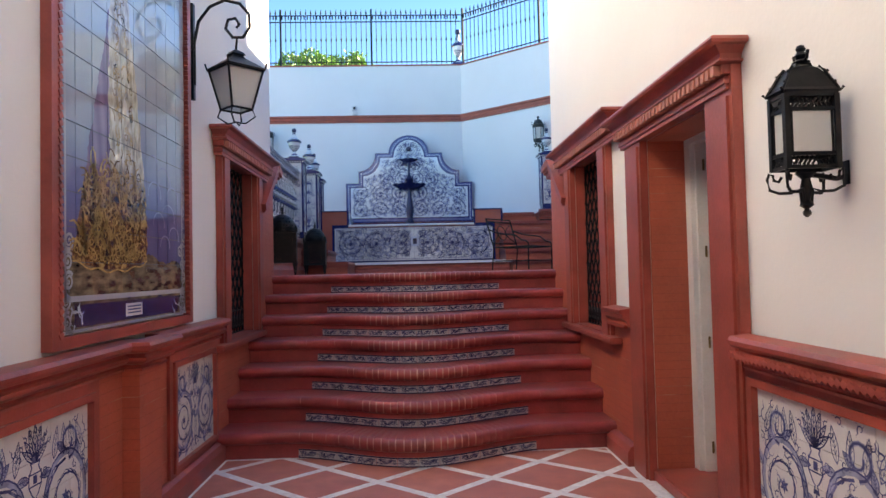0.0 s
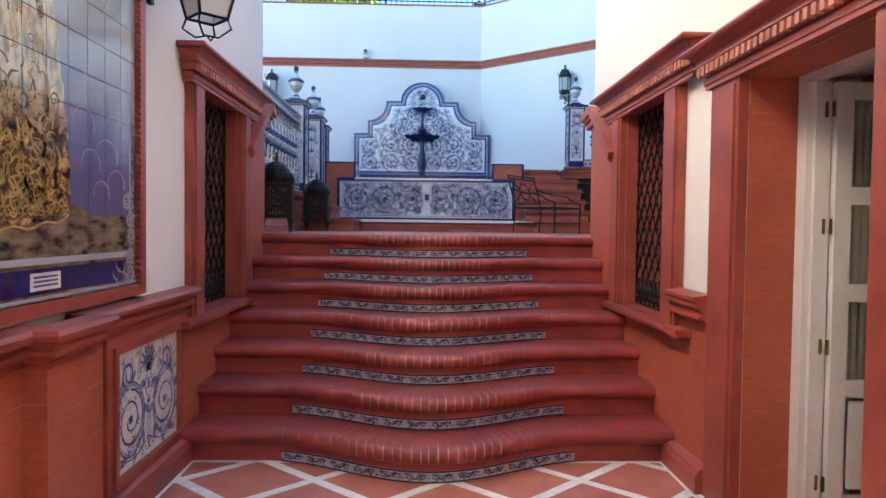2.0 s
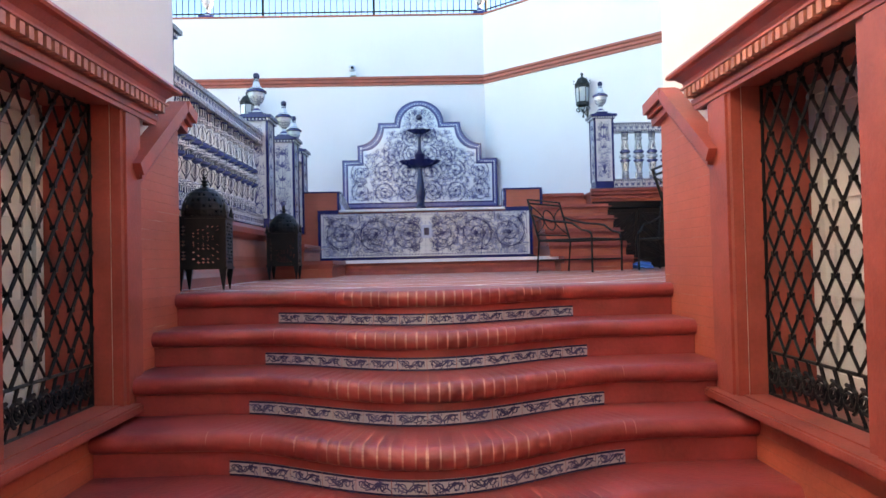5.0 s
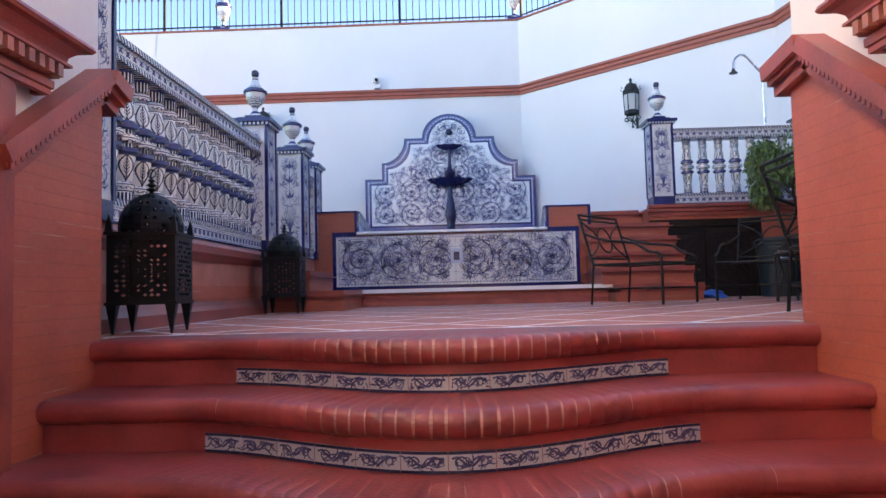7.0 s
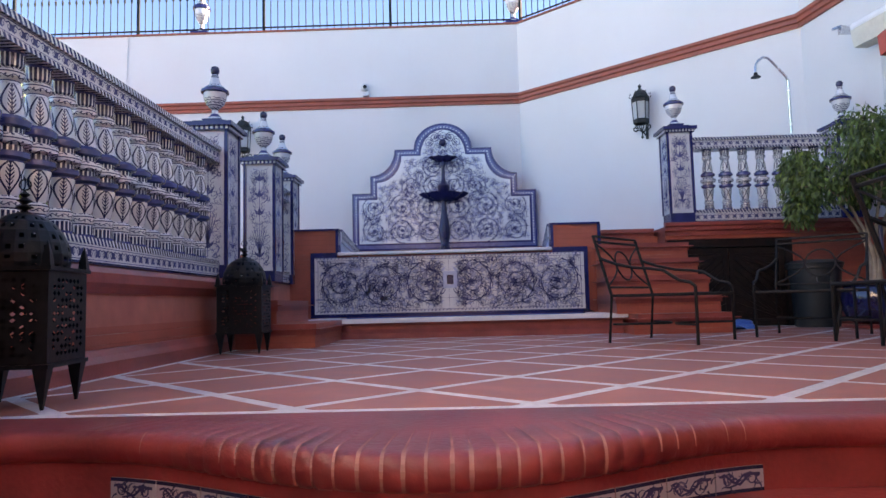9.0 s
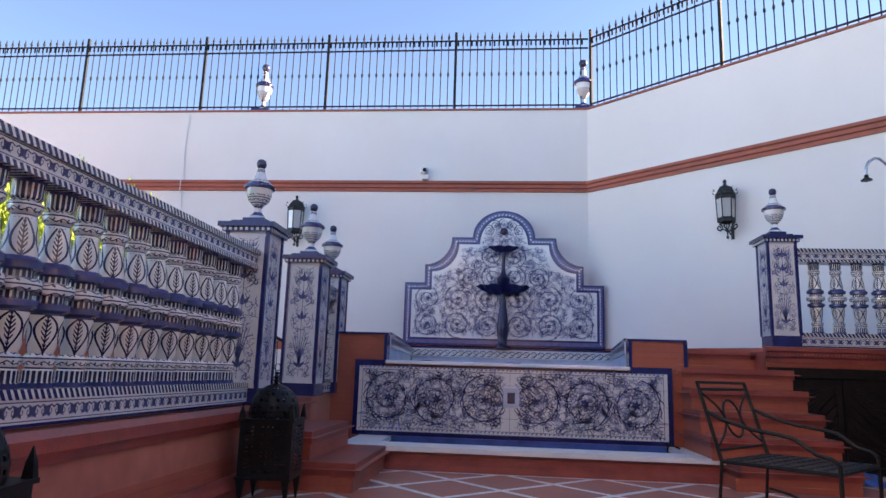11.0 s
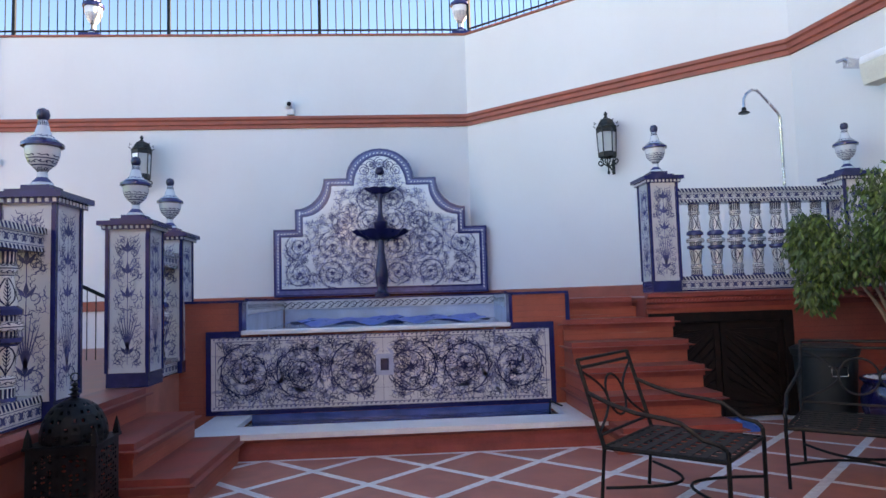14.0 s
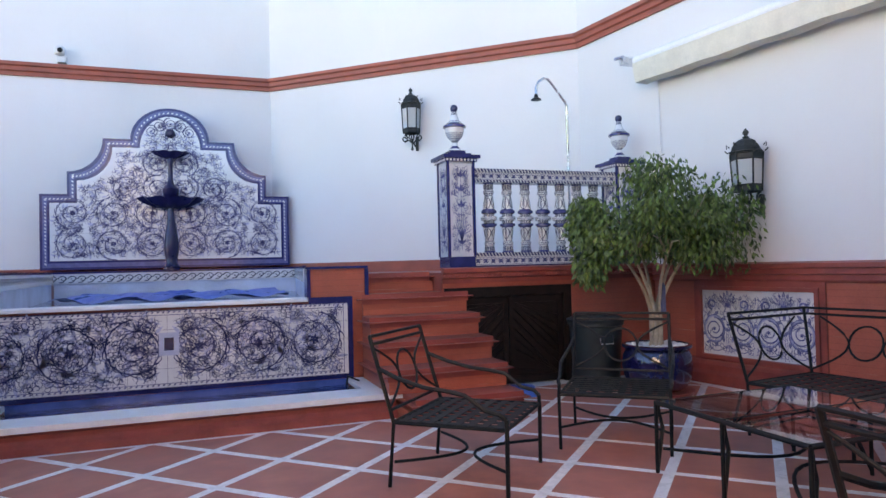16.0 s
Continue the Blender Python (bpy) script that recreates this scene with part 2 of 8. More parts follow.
palewash = simple("very_pale_blue_wash", (0.36, 0.40, 0.55), 0.22, 0.3, 14, 0.0006, coat=0.2)
borderink = simple("grey_blue_border_ink", (0.05, 0.055, 0.13), 0.25, 0.4, 14, 0.0006)
borderblue = simple("blue_grey_border_glaze", (0.075, 0.095, 0.24), 0.22, 0.25, 14, 0.0006, coat=0.2)
cobalt = simple("cobalt_glaze", (0.013, 0.016, 0.10), 0.18, 0.25, 8, 0.0008, coat=0.3)
ink_soft = simple("soft_blue_ink_glaze", (0.085, 0.10, 0.24), 0.25, 0.4, 14, 0.0006)
joint = simple("grey_tile_joint", (0.33, 0.33, 0.34), 0.8, 0.2, 12)
lampiron = simple("weathered_lamp_iron", (0.022, 0.027, 0.026), 0.5, 0.4, 25, 0.0012, spec=0.3)
iron = simple("black_wrought_iron", (0.008, 0.008, 0.009), 0.42, 0.4, 25, 0.0014, spec=0.20)
ironbrown = simple("weathered_dark_iron", (0.010, 0.0085, 0.008), 0.55, 0.4, 20, 0.0015, spec=0.25)
fence_m = simple("dark_green_iron_paint", (0.014, 0.022, 0.028), 0.75, 0.25, 12, spec=0.12)
frosted = mat_glass("frosted_lamp_glass", (0.55, 0.57, 0.55), 0.5, 0.35)
glass = mat_glass("clear_glass", (0.93, 0.95, 0.95), 0.02, 1.0)
whitepaint = simple("white_joinery_paint", (0.66, 0.66, 0.65), 0.4, 0.06, 6, 0.0008)
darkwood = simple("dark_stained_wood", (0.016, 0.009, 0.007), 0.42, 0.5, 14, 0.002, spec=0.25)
stripes = mat_stripes("striped_glaze", 18, (0.64, 0.65, 0.63), (0.02, 0.024, 0.07))
wavy = mat_wavy("wavy_painted_glaze")
ropey = mat_rope("rope_glaze_along_y", 1)
ropex = mat_rope("rope_glaze_along_x", 0)
mural_m = mat_mural()
water = mat_water()
poolblue = simple("pool_blue_render", (0.50, 0.58, 0.70), 0.5, 0.2, 3)
coverblue = simple("blue_vinyl_cover", (0.015, 0.15, 0.50), 0.3, 0.2, 5)
leafm = mat_leaf("ficus_leaf", (0.018, 0.045, 0.009), (0.075, 0.14, 0.024))
bushm = mat_leaf("conifer_foliage", (0.05, 0.12, 0.012), (0.14, 0.25, 0.03))
bark = simple("pale_bark", (0.36, 0.29, 0.21), 0.8, 0.25, 14, 0.004)
potblue = simple("cobalt_pot_glaze", (0.006, 0.009, 0.055), 0.1, 0.3, 5, 0.0006, coat=0.6)
plastic = simple("dark_green_plastic", (0.012, 0.020, 0.022), 0.4, 0.2, 9)
tubewhite = simple("white_powder_coat", (0.82, 0.82, 0.80), 0.4, 0.04, 5)
canvas = simple("cream_canvas", (0.70, 0.65, 0.54), 0.8, 0.08, 7)
steel = simple("stainless_steel", (0.6, 0.6, 0.62), 0.25, 0.1, 9, 0.0005, metal=1.0)
pebble = simple("white_pebble", (0.72, 0.71, 0.68), 0.6, 0.1, 30)
brass = simple("aged_brass", (0.16, 0.11, 0.045), 0.45, 0.3, 20, 0.0008, metal=0.9)
beige = simple("beige_room_wall", (0.55, 0.44, 0.26), 0.8, 0.08, 4)


# ---- mesh helpers ----
def finish(name, bm, material, parent=None, label="", smooth=False):
    bmesh.ops.recalc_face_normals(bm, faces=bm.faces)
    me = bpy.data.meshes.new(name)
    bm.to_mesh(me)
    bm.free()
    for m in (material if isinstance(material, (list, tuple)) else [material]):
        me.materials.append(m)
    if smooth:
        me.polygons.foreach_set("use_smooth", [True] * len(me.polygons))
        me.set_sharp_from_angle(angle=radians(40))
    ob = new(name, me)
    if parent is not None:
        ob.parent = parent
    return tagged(ob, label)


def part(name, bm, material, parent, label="", smooth=False):
    return finish(name, bm, material, parent, label, smooth)


def structure(name, bm, material, label="", parent=None, smooth=False):
    return tagged(finish(name, bm, material, parent, label, smooth), kind="structure")


def thing(name, label, category, group="", at=None):
    ob = new(name)
    if at is not None:
        ob.matrix_world = at
    return tagged(ob, label, category, group)


def box(bm, x0, x1, y0, y1, z0, z1, m=None):
    r = bmesh.ops.create_cube(bm, size=1.0)["verts"]
    bmesh.ops.scale(bm, vec=(abs(x1 - x0), abs(y1 - y0), abs(z1 - z0)), verts=r)
    bmesh.ops.translate(bm, vec=((x0 + x1) / 2, (y0 + y1) / 2, (z0 + z1) / 2), verts=r)
    if m is not None:
        bmesh.ops.transform(bm, matrix=m, verts=r)
    return r


def boxes(*bs):
    bm = bmesh.new()
    for b in bs:
        box(bm, *b)
    return bm


def rbox(x0, x1, y0, y1, z0, z1, r=0.01, seg=2):
    bm = boxes((x0, x1, y0, y1, z0, z1))
    bmesh.ops.bevel(bm, geom=bm.edges[:], offset=r, segments=seg, affect="EDGES")
    return bm


def sweep(bm, path, prof, closed_prof=True, up=Vector((0, 0, 1)), caps=True):
    """Carry a profile of (out, up) pairs along a path; out is to the right of the way taken."""
    path = [Vector(p) for p in path]
    rings = []
    for i, p in enumerate(path):
        a = (p - path[i - 1]).normalized() if i else None
        b = (path[i + 1] - p).normalized() if i + 1 < len(path) else None
        if a is None:
            a = b
        if b is None:
            b = a
        na, nb = a.cross(up).normalized(), b.cross(up).normalized()
        m = (na + nb).normalized()
        m = m / max(0.3, m.dot(na))
        rings.append([bm.verts.new(p + m * u + up * v) for u, v in prof])
    k = len(prof)
    for r, s in zip(rings, rings[1:]):
        for j in range(k if closed_prof else k - 1):
            bm.faces.new((r[j], r[(j + 1) % k], s[(j + 1) % k], s[j]))
    if caps and closed_prof:
        bm.faces.new(rings[0][::-1])
        bm.faces.new(rings[-1])
    return rings


def tube(bm, pts, r, n=6, taper=None):
    pts = [Vector(p) for p in pts]
    rings = []
    ref = Vector((0.13, 0.31, 0.94))
    for i, p in enumerate(pts):
        d = (pts[min(i + 1, len(pts) - 1)] - pts[max(i - 1, 0)]).normalized()
        if abs(d.dot(ref)) > 0.95:
            a = d.cross(Vector((1, 0, 0))).normalized()
        else:
            a = d.cross(ref).normalized()
        b = d.cross(a)
        rr = r if taper is None else r + (taper - r) * i / max(1, len(pts) - 1)
        rings.append([bm.verts.new(p + (a * math.cos(2 * math.pi * k / n) + b * math.sin(2 * math.pi * k / n)) * rr) for k in range(n)])
    for u, v in zip(rings, rings[1:]):
        for k in range(n):
            bm.faces.new((u[k], u[(k + 1) % n], v[(k + 1) % n], v[k]))
    bm.faces.new(rings[0][::-1])
    bm.faces.new(rings[-1])


def tubes(lines, r, n=6):
    bm = bmesh.new()
    for l in lines:
        tube(bm, l, r, n)
    return bm


def lathe(bm, prof, n=12, at=(0, 0, 0), mats=None, rot=0.0):
    """Turn a profile of (radius, height) pairs about the upright axis."""
    rings = []
    for r, z in prof:
        rings.append([bm.verts.new((at[0] + r * math.cos(2 * math.pi * (k + rot) / n), at[1] + r * math.sin(2 * math.pi * (k + rot) / n), at[2] + z)) for k in range(n)])
    for i, (u, v) in enumerate(zip(rings, rings[1:])):
        for k in range(n):
            f = bm.faces.new((u[k], u[(k + 1) % n], v[(k + 1) % n], v[k]))
            if mats:
                f.material_index = mats[i]
    f = bm.faces.new(rings[0][::-1])
    g = bm.faces.new(rings[-1])
    if mats:
        f.material_index, g.material_index = mats[0], mats[-1]
    return rings


def turned(prof, n=12, at=(0, 0, 0)):
    bm = bmesh.new()
    lathe(bm, prof, n, at)
    return bm


def curl(cx, cy, r0, r1, a0, turns, n=22):
    return [(cx + (r0 + (r1 - r0) * i / n) * math.cos(a0 + turns * 2 * math.pi * i / n), cy + (r0 + (r1 - r0) * i / n) * math.sin(a0 + turns * 2 * math.pi * i / n)) for i in range(n + 1)]


# ---- painted scrollwork, thin glaze on the tiles ----
def ribbon(bm, pts, w0, w1, mp):
    prev = None
    n = len(pts)
    for i, (x, y) in enumerate(pts):
        x0, y0 = pts[max(0, i - 1)]
        x1, y1 = pts[min(n - 1, i + 1)]
        dx, dy = x1 - x0, y1 - y0
        l = math.hypot(dx, dy) or 1
        w = (w0 + (w1 - w0) * i / (n - 1)) / 2
        a = bm.verts.new(mp(x - dy / l * w, y + dx / l * w))
        b = bm.verts.new(mp(x + dy / l * w, y - dx / l * w))
        if prev:
            bm.faces.new((prev[0], prev[1], b, a))
        prev = (a, b)


def petal(bm, x, y, ang, l, w, mp):
    c, s = math.cos(ang), math.sin(ang)
    q = [(0, 0), (0.45 * l, w / 2), (l, 0), (0.45 * l, -w / 2)]
    bm.faces.new([bm.verts.new(mp(x + c * u - s * v, y + s * u + c * v)) for u, v in q])


def hook(bm, x, y, ang, l, bend, mp, fat=0.15):
    """A curling acanthus lobe."""
    c, s = math.cos(ang), math.sin(ang)
    q = [(0, 0), (0.40 * l, 0.06 * bend * l), (0.72 * l, 0.28 * bend * l), (0.80 * l, 0.62 * bend * l)]
    ribbon(bm, [(x + c * u - s * v, y + s * u + c * v) for u, v in q], fat * l, 0.05 * l, mp)


def scroll(bm, mp, cx, cy, R, hand, a0, rng, w=0.012):
    n, turns = 34, 1.9
    pts = []
    for i in range(n + 1):
        t = i / n
        r = R * (1 - t) ** 0.8 + 0.12 * R
        a = a0 + hand * turns * 2 * math.pi * t
        pts.append((cx + r * math.cos(a), cy + r * math.sin(a)))
    ribbon(bm, pts, w * 1.3, w * 0.7, mp)
    for i in range(1, n - 3):
        x, y = pts[i]
        a = math.atan2(pts[i + 1][1] - y, pts[i + 1][0] - x)
        size = R * (0.42 - 0.22 * i / n)
        hook(bm, x, y, a - hand * (0.8 + rng.uniform(-0.2, 0.2)), size * rng.uniform(0.8, 1.15), hand, mp)
        if i % 2:
            hook(bm, x, y, a + hand * (0.5 + rng.uniform(-0.2, 0.2)), size * 0.62, -hand, mp)
    for j in range(6):
        a = j * math.pi / 3 + a0
        petal(bm, cx, cy, a, R * 0.24, R * 0.12, mp)


def sprig(bm, mp, x, y, ang, l, rng, w=0.006):
    r, hand = l * 0.36, rng.choice((-1, 1))
    pts = [(x + (r * (1 - 0.75 * t)) * math.cos(ang + hand * 5.6 * t), y + (r * (1 - 0.75 * t)) * math.sin(ang + hand * 5.6 * t)) for t in (0, 0.14, 0.28, 0.42, 0.56, 0.7, 0.85, 1.0)]
    ribbon(bm, pts, w * 1.5, w * 0.9, mp)
    for px, py in pts[0:5:2]:
        a = math.atan2(py - y, px - x)
        hook(bm, px, py, a + hand * 0.5, l * 0.34, -hand, mp)


def scrollwork(bm, mp, x0, x1, y0, y1, R, seed=1, w=0.012, inside=None):
    """Rows of acanthus scrolls, mirrored about the middle, with sprigs between them."""
    rng = random.Random(seed)
    cx = (x0 + x1) / 2
    nx, ny = max(1, round((x1 - x0) / 2 / (2.15 * R))), max(1, round((y1 - y0) / (2.1 * R)))
    sx, sy = (x1 - x0) / 2 / nx, (y1 - y0) / ny
    for j in range(ny):
        for i in range(nx):
            ox, oy = (i + 0.5) * sx, y0 + (j + 0.5) * sy
            rr = min(sx, sy) * 0.46
            hand = 1 if (i + j) % 2 else -1
            for side in (1, -1):
                if inside and not inside(cx + side * ox, oy):
                    continue
                a0 = (-math.pi / 2 if hand > 0 else math.pi / 2) + rng.uniform(-0.3, 0.3)
                scroll(bm, mp, cx + side * ox, oy, rr, hand * side, a0 if side > 0 else math.pi - a0, random.Random(seed * 97 + i * 13 + j), w)
                for q in range(4):
                    a = math.pi / 4 + q * math.pi / 2
                    px, py = cx + side * (ox + sx * 0.46 * (1 if q in (0, 3) else -1)), oy + sy * 0.46 * (1 if q < 2 else -1)
                    if not inside or inside(px, py):
                        sprig(bm, mp, px, py, rng.uniform(0, 6.28), rr * 0.42, rng, w * 0.6)


def leaf_outline(bm, mp, x, y, ang, l, wd, w=0.004):
    """A bowed leaf drawn by its two edges, midrib and short barbs."""
    c, s = math.cos(ang), math.sin(ang)
    go = lambda u, v: (x + c * u - s * v, y + s * u + c * v)
    for k in (-1, 1):
        ribbon(bm, [go(l * t, k * wd / 2 * math.sin(math.pi * t ** 0.8)) for t in (0, 0.15, 0.3, 0.5, 0.7, 0.85, 1)], w, w, mp)
        for t in (0.25, 0.4, 0.55, 0.7):
            ribbon(bm, [go(l * t, 0), go(l * (t + 0.12), k * wd * 0.34 * math.sin(math.pi * t))], w * 0.7, w * 0.5, mp)
    ribbon(bm, [go(0, 0), go(l * 0.9, 0)], w * 0.8, w * 0.5, mp)


def vase_motif(bm, mp, cx, y0, h, rng, w=0.01):
    """A blue vase with a bunch of flowers, seen flat."""
    top = y0 + 0.52 * h
    for i in range(-3, 4):
        t = i * 0.33
        leaf_outline(bm, mp, cx, top, math.pi / 2 - t, h * (0.46 - 0.05 * abs(i)), h * 0.10, w * 0.5)
        sprig(bm, mp, cx + 0.34 * h * math.sin(t), top + 0.36 * h * math.cos(t), math.pi / 2 - t, h * 0.13, rng, w * 0.4)
    for s in (-1, 1):
        ribbon(bm, [(cx + s * px, py) for px, py in curl(0.20 * h, y0 + 0.36 * h, 0.08 * h, 0.02 * h, 2.6, 1.2, 12)], w * 0.6, w * 0.4, mp)
        ribbon(bm, [(cx + s * h * u, y0 + v * h) for u, v in ((0.05, 0), (0.02, 0.1), (0.06, 0.13), (0.13, 0.24), (0.13, 0.36), (0.07, 0.46), (0.10, 0.52))], w * 0.7, w * 0.7, mp)
    for v, u in ((0.01, 0.05), (0.24, 0.13), (0.38, 0.13), (0.51, 0.10)):
        ribbon(bm, [(cx - h * u, y0 + v * h), (cx + h * u, y0 + v * h)], w * 0.6, w * 0.6, mp)
    for a, b, c, d in ((0.0, 0.05, 0.05, 0.03), (0.26, 0.36, 0.04, 0.04)):
        vs = [(cx - c * h, y0 + a * h), (cx + c * h, y0 + a * h), (cx + d * h, y0 + b * h), (cx - d * h, y0 + b * h)]
        bm.faces.new([bm.verts.new(mp(*v)) for v in vs])


def reed(bm, mp, cx, y0, y1, hw, seed=3, w=0.006):
    """Candelabrum ornament for a tall narrow tile panel."""
    rng = random.Random(seed)
    h = y1 - y0
    ribbon(bm, [(cx, y0 + 0.03), (cx, y1 - 0.03)], w, w, mp)
    for s in (-1, 1):
        ribbon(bm, [(cx + s * hw * 1.22, y0), (cx + s * hw * 1.22, y1)], 0.004, 0.004, mp)
        for k in range(12):
            sprig(bm, mp, cx + s * hw * rng.uniform(0.35, 0.8), y0 + h * (k + 0.5) / 12, math.pi / 2 - s * 0.5, hw * 0.7, rng, w * 0.7)
    for k in range(7):
        a = math.radians(90 + (k - 3) * 17)
        l = h * 0.34 * (1 - 0.10 * abs(k - 3))
        pts = [(cx + hw * 0.85 * math.sin((k - 3) * 0.33) * t, y0 + h * 0.14 + l * t) for t in (0, 0.3, 0.6, 0.85, 1)]
        ribbon(bm, pts, w * 2.2, w * 0.4, mp)
    for c, r in ((0.10, 0.5), (0.52, 0.34), (0.70, 0.42), (0.86, 0.28)):
        for s in (-1, 1):
            pts = [(cx + s * px, py) for px, py in curl(hw * 0.42, y0 + c * h, hw * r, hw * 0.1, -math.pi / 2, 1.2, 14)]
            ribbon(bm, pts, w * 1.4, w * 0.8, mp)
            petal(bm, cx, y0 + c * h, math.pi / 2 + s * 0.7, hw * 0.8, hw * 0.24, mp)
        petal(bm, cx, y0 + c * h, math.pi / 2, hw * 0.9, hw * 0.3, mp)


def flat_x(x):
    return lambda u, v: (x, u, v)


def flat_y(y):
    return lambda u, v: (u, y, v)


# ---- large structure ----
K = 0.187
TOP = 7 * K
HW = 1.45


def wall_x(name, x0, x1, ya, yb, z0, z1, openings, material, label):
    """A wall along y from x0 to x1 with openings (y0, y1, z0, z1)."""
    bm = bmesh.new()
    ys = sorted({ya, yb, *[o[0] for o in openings], *[o[1] for o in openings]})
    for a, b in zip(ys, ys[1:]):
        cut = [o for o in openings if o[0] < (a + b) / 2 < o[1]]
        z = z0
        for o in sorted(cut, key=lambda q: q[2]):
            if o[2] > z + 1e-4:
                box(bm, x0, x1, a, b, z, o[2])
            z = o[3]
        box(bm, x0, x1, a, b, z, z1)
    bmesh.ops.remove_doubles(bm, verts=bm.verts, dist=1e-5)
    return structure(name, bm, material, label)


# right and left walls of the passage; the lower part is red brick, the upper white plaster
DOOR = (3.16, 4.10, 0.0, 2.10)
WIN_R = (5.08, 5.98, 0.82, 2.24)
WIN_L = (5.24, 6.12, 0.82, 2.24)
wall_x("wall_east", 1.47, 2.0, -2.6, 6.97, -0.2, 5.4, [DOOR, WIN_R], plaster, "white plastered wall of the stepped passage")
wall_x("wall_west", -2.0, -1.47, -2.6, 6.93, -0.2, 5.8, [WIN_L], plaster, "white plastered wall of the stepped passage")
# added out of view: blocks the southern sky, brown to keep bounce low
structure("wall_south_blocker", boxes((-12.0, 12.0, -3.9, -3.6, -0.2, 5.6)), simple("low_bounce_brown", (0.20, 0.15, 0.12), 0.85), "unseen brown wall added to block southern sky light")
structure("wall_patio_southeast", boxes((2.0, 6.5, 6.67, 6.97, 0.0, 5.4)), plaster, "white plastered house wall beside the patio")
structure("wall_patio_southwest", boxes((-14.0, -2.0, 6.63, 6.93, 0.0, 2.5)), plaster, "white plastered house wall beside the terrace")
structure("floor_lower", boxes((-1.47, 1.47, -2.6, 5.2, -0.2, 0.0)), marble, "white marble strips between terracotta tiles in the passage floor")
# unseen ground, given a dark grey so less light bounces onto the risers
structure("ground_south_dim", boxes((-12, 12, -10, -2.6, -0.2, -0.001)), simple("low_bounce_grey", (0.16, 0.15, 0.14), 0.85), "unseen ground before the passage, grey to cut fill light")
structure("floor_patio", boxes((-1.73, 6.2, 7.10, 12.4, TOP - 0.3, TOP)), marble, "white marble strips between terracotta tiles in the patio floor")
structure("ground", boxes((-60, 60, -60, 80, -0.5, -0.25)), simple("pale_soil", (0.3, 0.26, 0.2), 0.9), "pale bare ground round the house")

# red facing of the lower walls
def facing(name, s, spans):
    for ya, yb, z0, z1 in spans:
        structure(name, boxes((s * HW, s * 1.469, ya, yb, z0, z1)), red, "red painted thin brick facing with worn joints")


facing("dado_east", 1, [(4.11, 4.84, 0, 0.96), (4.84, 6.23, 0, 0.80), (6.23, 6.97, 0, 1.92), (-2.6, 3.16, 0, 0.96)])
facing("dado_west", -1, [(-2.6, 5.02, 0, 0.96), (5.02, 6.34, 0, 0.80), (6.34, 6.93, 0, 1.92)])
for s, y0, y1, nm in ((1, 6.23, 6.97, "dado_east_raked"), (-1, 6.34, 6.93, "dado_west_raked")):
    bm = bmesh.new()
    a = [(y0, 1.92), (y1, 1.92), (y1, 2.36), (y0 + 0.50, 2.32), (y0, 1.92)][:4]
    vs = [bm.verts.new((s * HW, y, z)) for y, z in a]
    ws = [bm.verts.new((s * 1.469, y, z)) for y, z in a]
    bm.faces.new(vs)
    bm.faces.new(ws[::-1])
    for i in range(4):
        bm.faces.new((vs[i], vs[(i + 1) % 4], ws[(i + 1) % 4], ws[i]))
    structure(nm, bm, red, "red painted brick facing under a raked cap")
    # the raked cap
    cap = thing("raked_cap", "red painted raked moulding cap ending the brick facing", "moulding", "raked caps")
    bm = bmesh.new()
    line = [(y0 - 0.06, 1.88), (y0 + 0.55, 2.32), (y1 + 0.05, 2.29)]
    for (ya, za), (yb, zb) in zip(line, line[1:]):
        d = Vector((0, yb - ya, zb - za)).normalized()
        nrm = Vector((0, -d.z, d.y))
        for h0, h1, o in ((-0.02, 0.025, 0.035), (0.025, 0.05, 0.06), (0.05, 0.115, 0.085)):
            vs = []
            for base in (Vector((0, ya, za)) - d * (0.03 if ya > y0 else 0), Vector((0, yb, zb)) + d * 0.02):
                for xx in (s * 1.52, s * (1.45 - o)):
                    for h in (h0, h1):
                        q = base + nrm * h
                        vs.append(bm.verts.new((xx, q.y, q.z)))
            bmesh.ops.convex_hull(bm, input=vs)
    part("cap_moulding", bm, redtrim, cap)
    bm = bmesh.new()
    (ya, za), (yb, zb) = line[:2]
    for k in range(24):
        t = (k + 0.5) / 24
        v = box(bm, -0.013, 0.013, -0.010, 0.010, -0.016, 0.016)
        bmesh.ops.translate(bm, vec=(s * 1.392, ya + (yb - ya) * t - 0.022, za + (zb - za) * t + 0.03), verts=v)
    part("rope_moulding", bm, redtrim, cap, "red carved rope moulding")["kind"] = "stuff"

# end facings where the passage opens to the patio
structure("pier_east", boxes((1.47, 2.0, 6.971, 6.99, 0, 2.36)), red, "red painted brick end of the wall")
structure("pier_west", boxes((-2.0, -1.47, 6.931, 6.95, 0, 2.36)), red, "red painted brick end of the wall")

# ---- steps ----
def bulge(x):
    return 0.35 * (1 + math.cos(math.pi * min(1, abs(x) / 0.98))) / 2


def step_line(n, off=0.0):
    y = 4.90 + 0.33 * (n - 1)
    return [((i / 60 - 0.5) * 2 * HW, y - bulge((i / 60 - 0.5) * 2 * HW) + off) for i in range(61)]


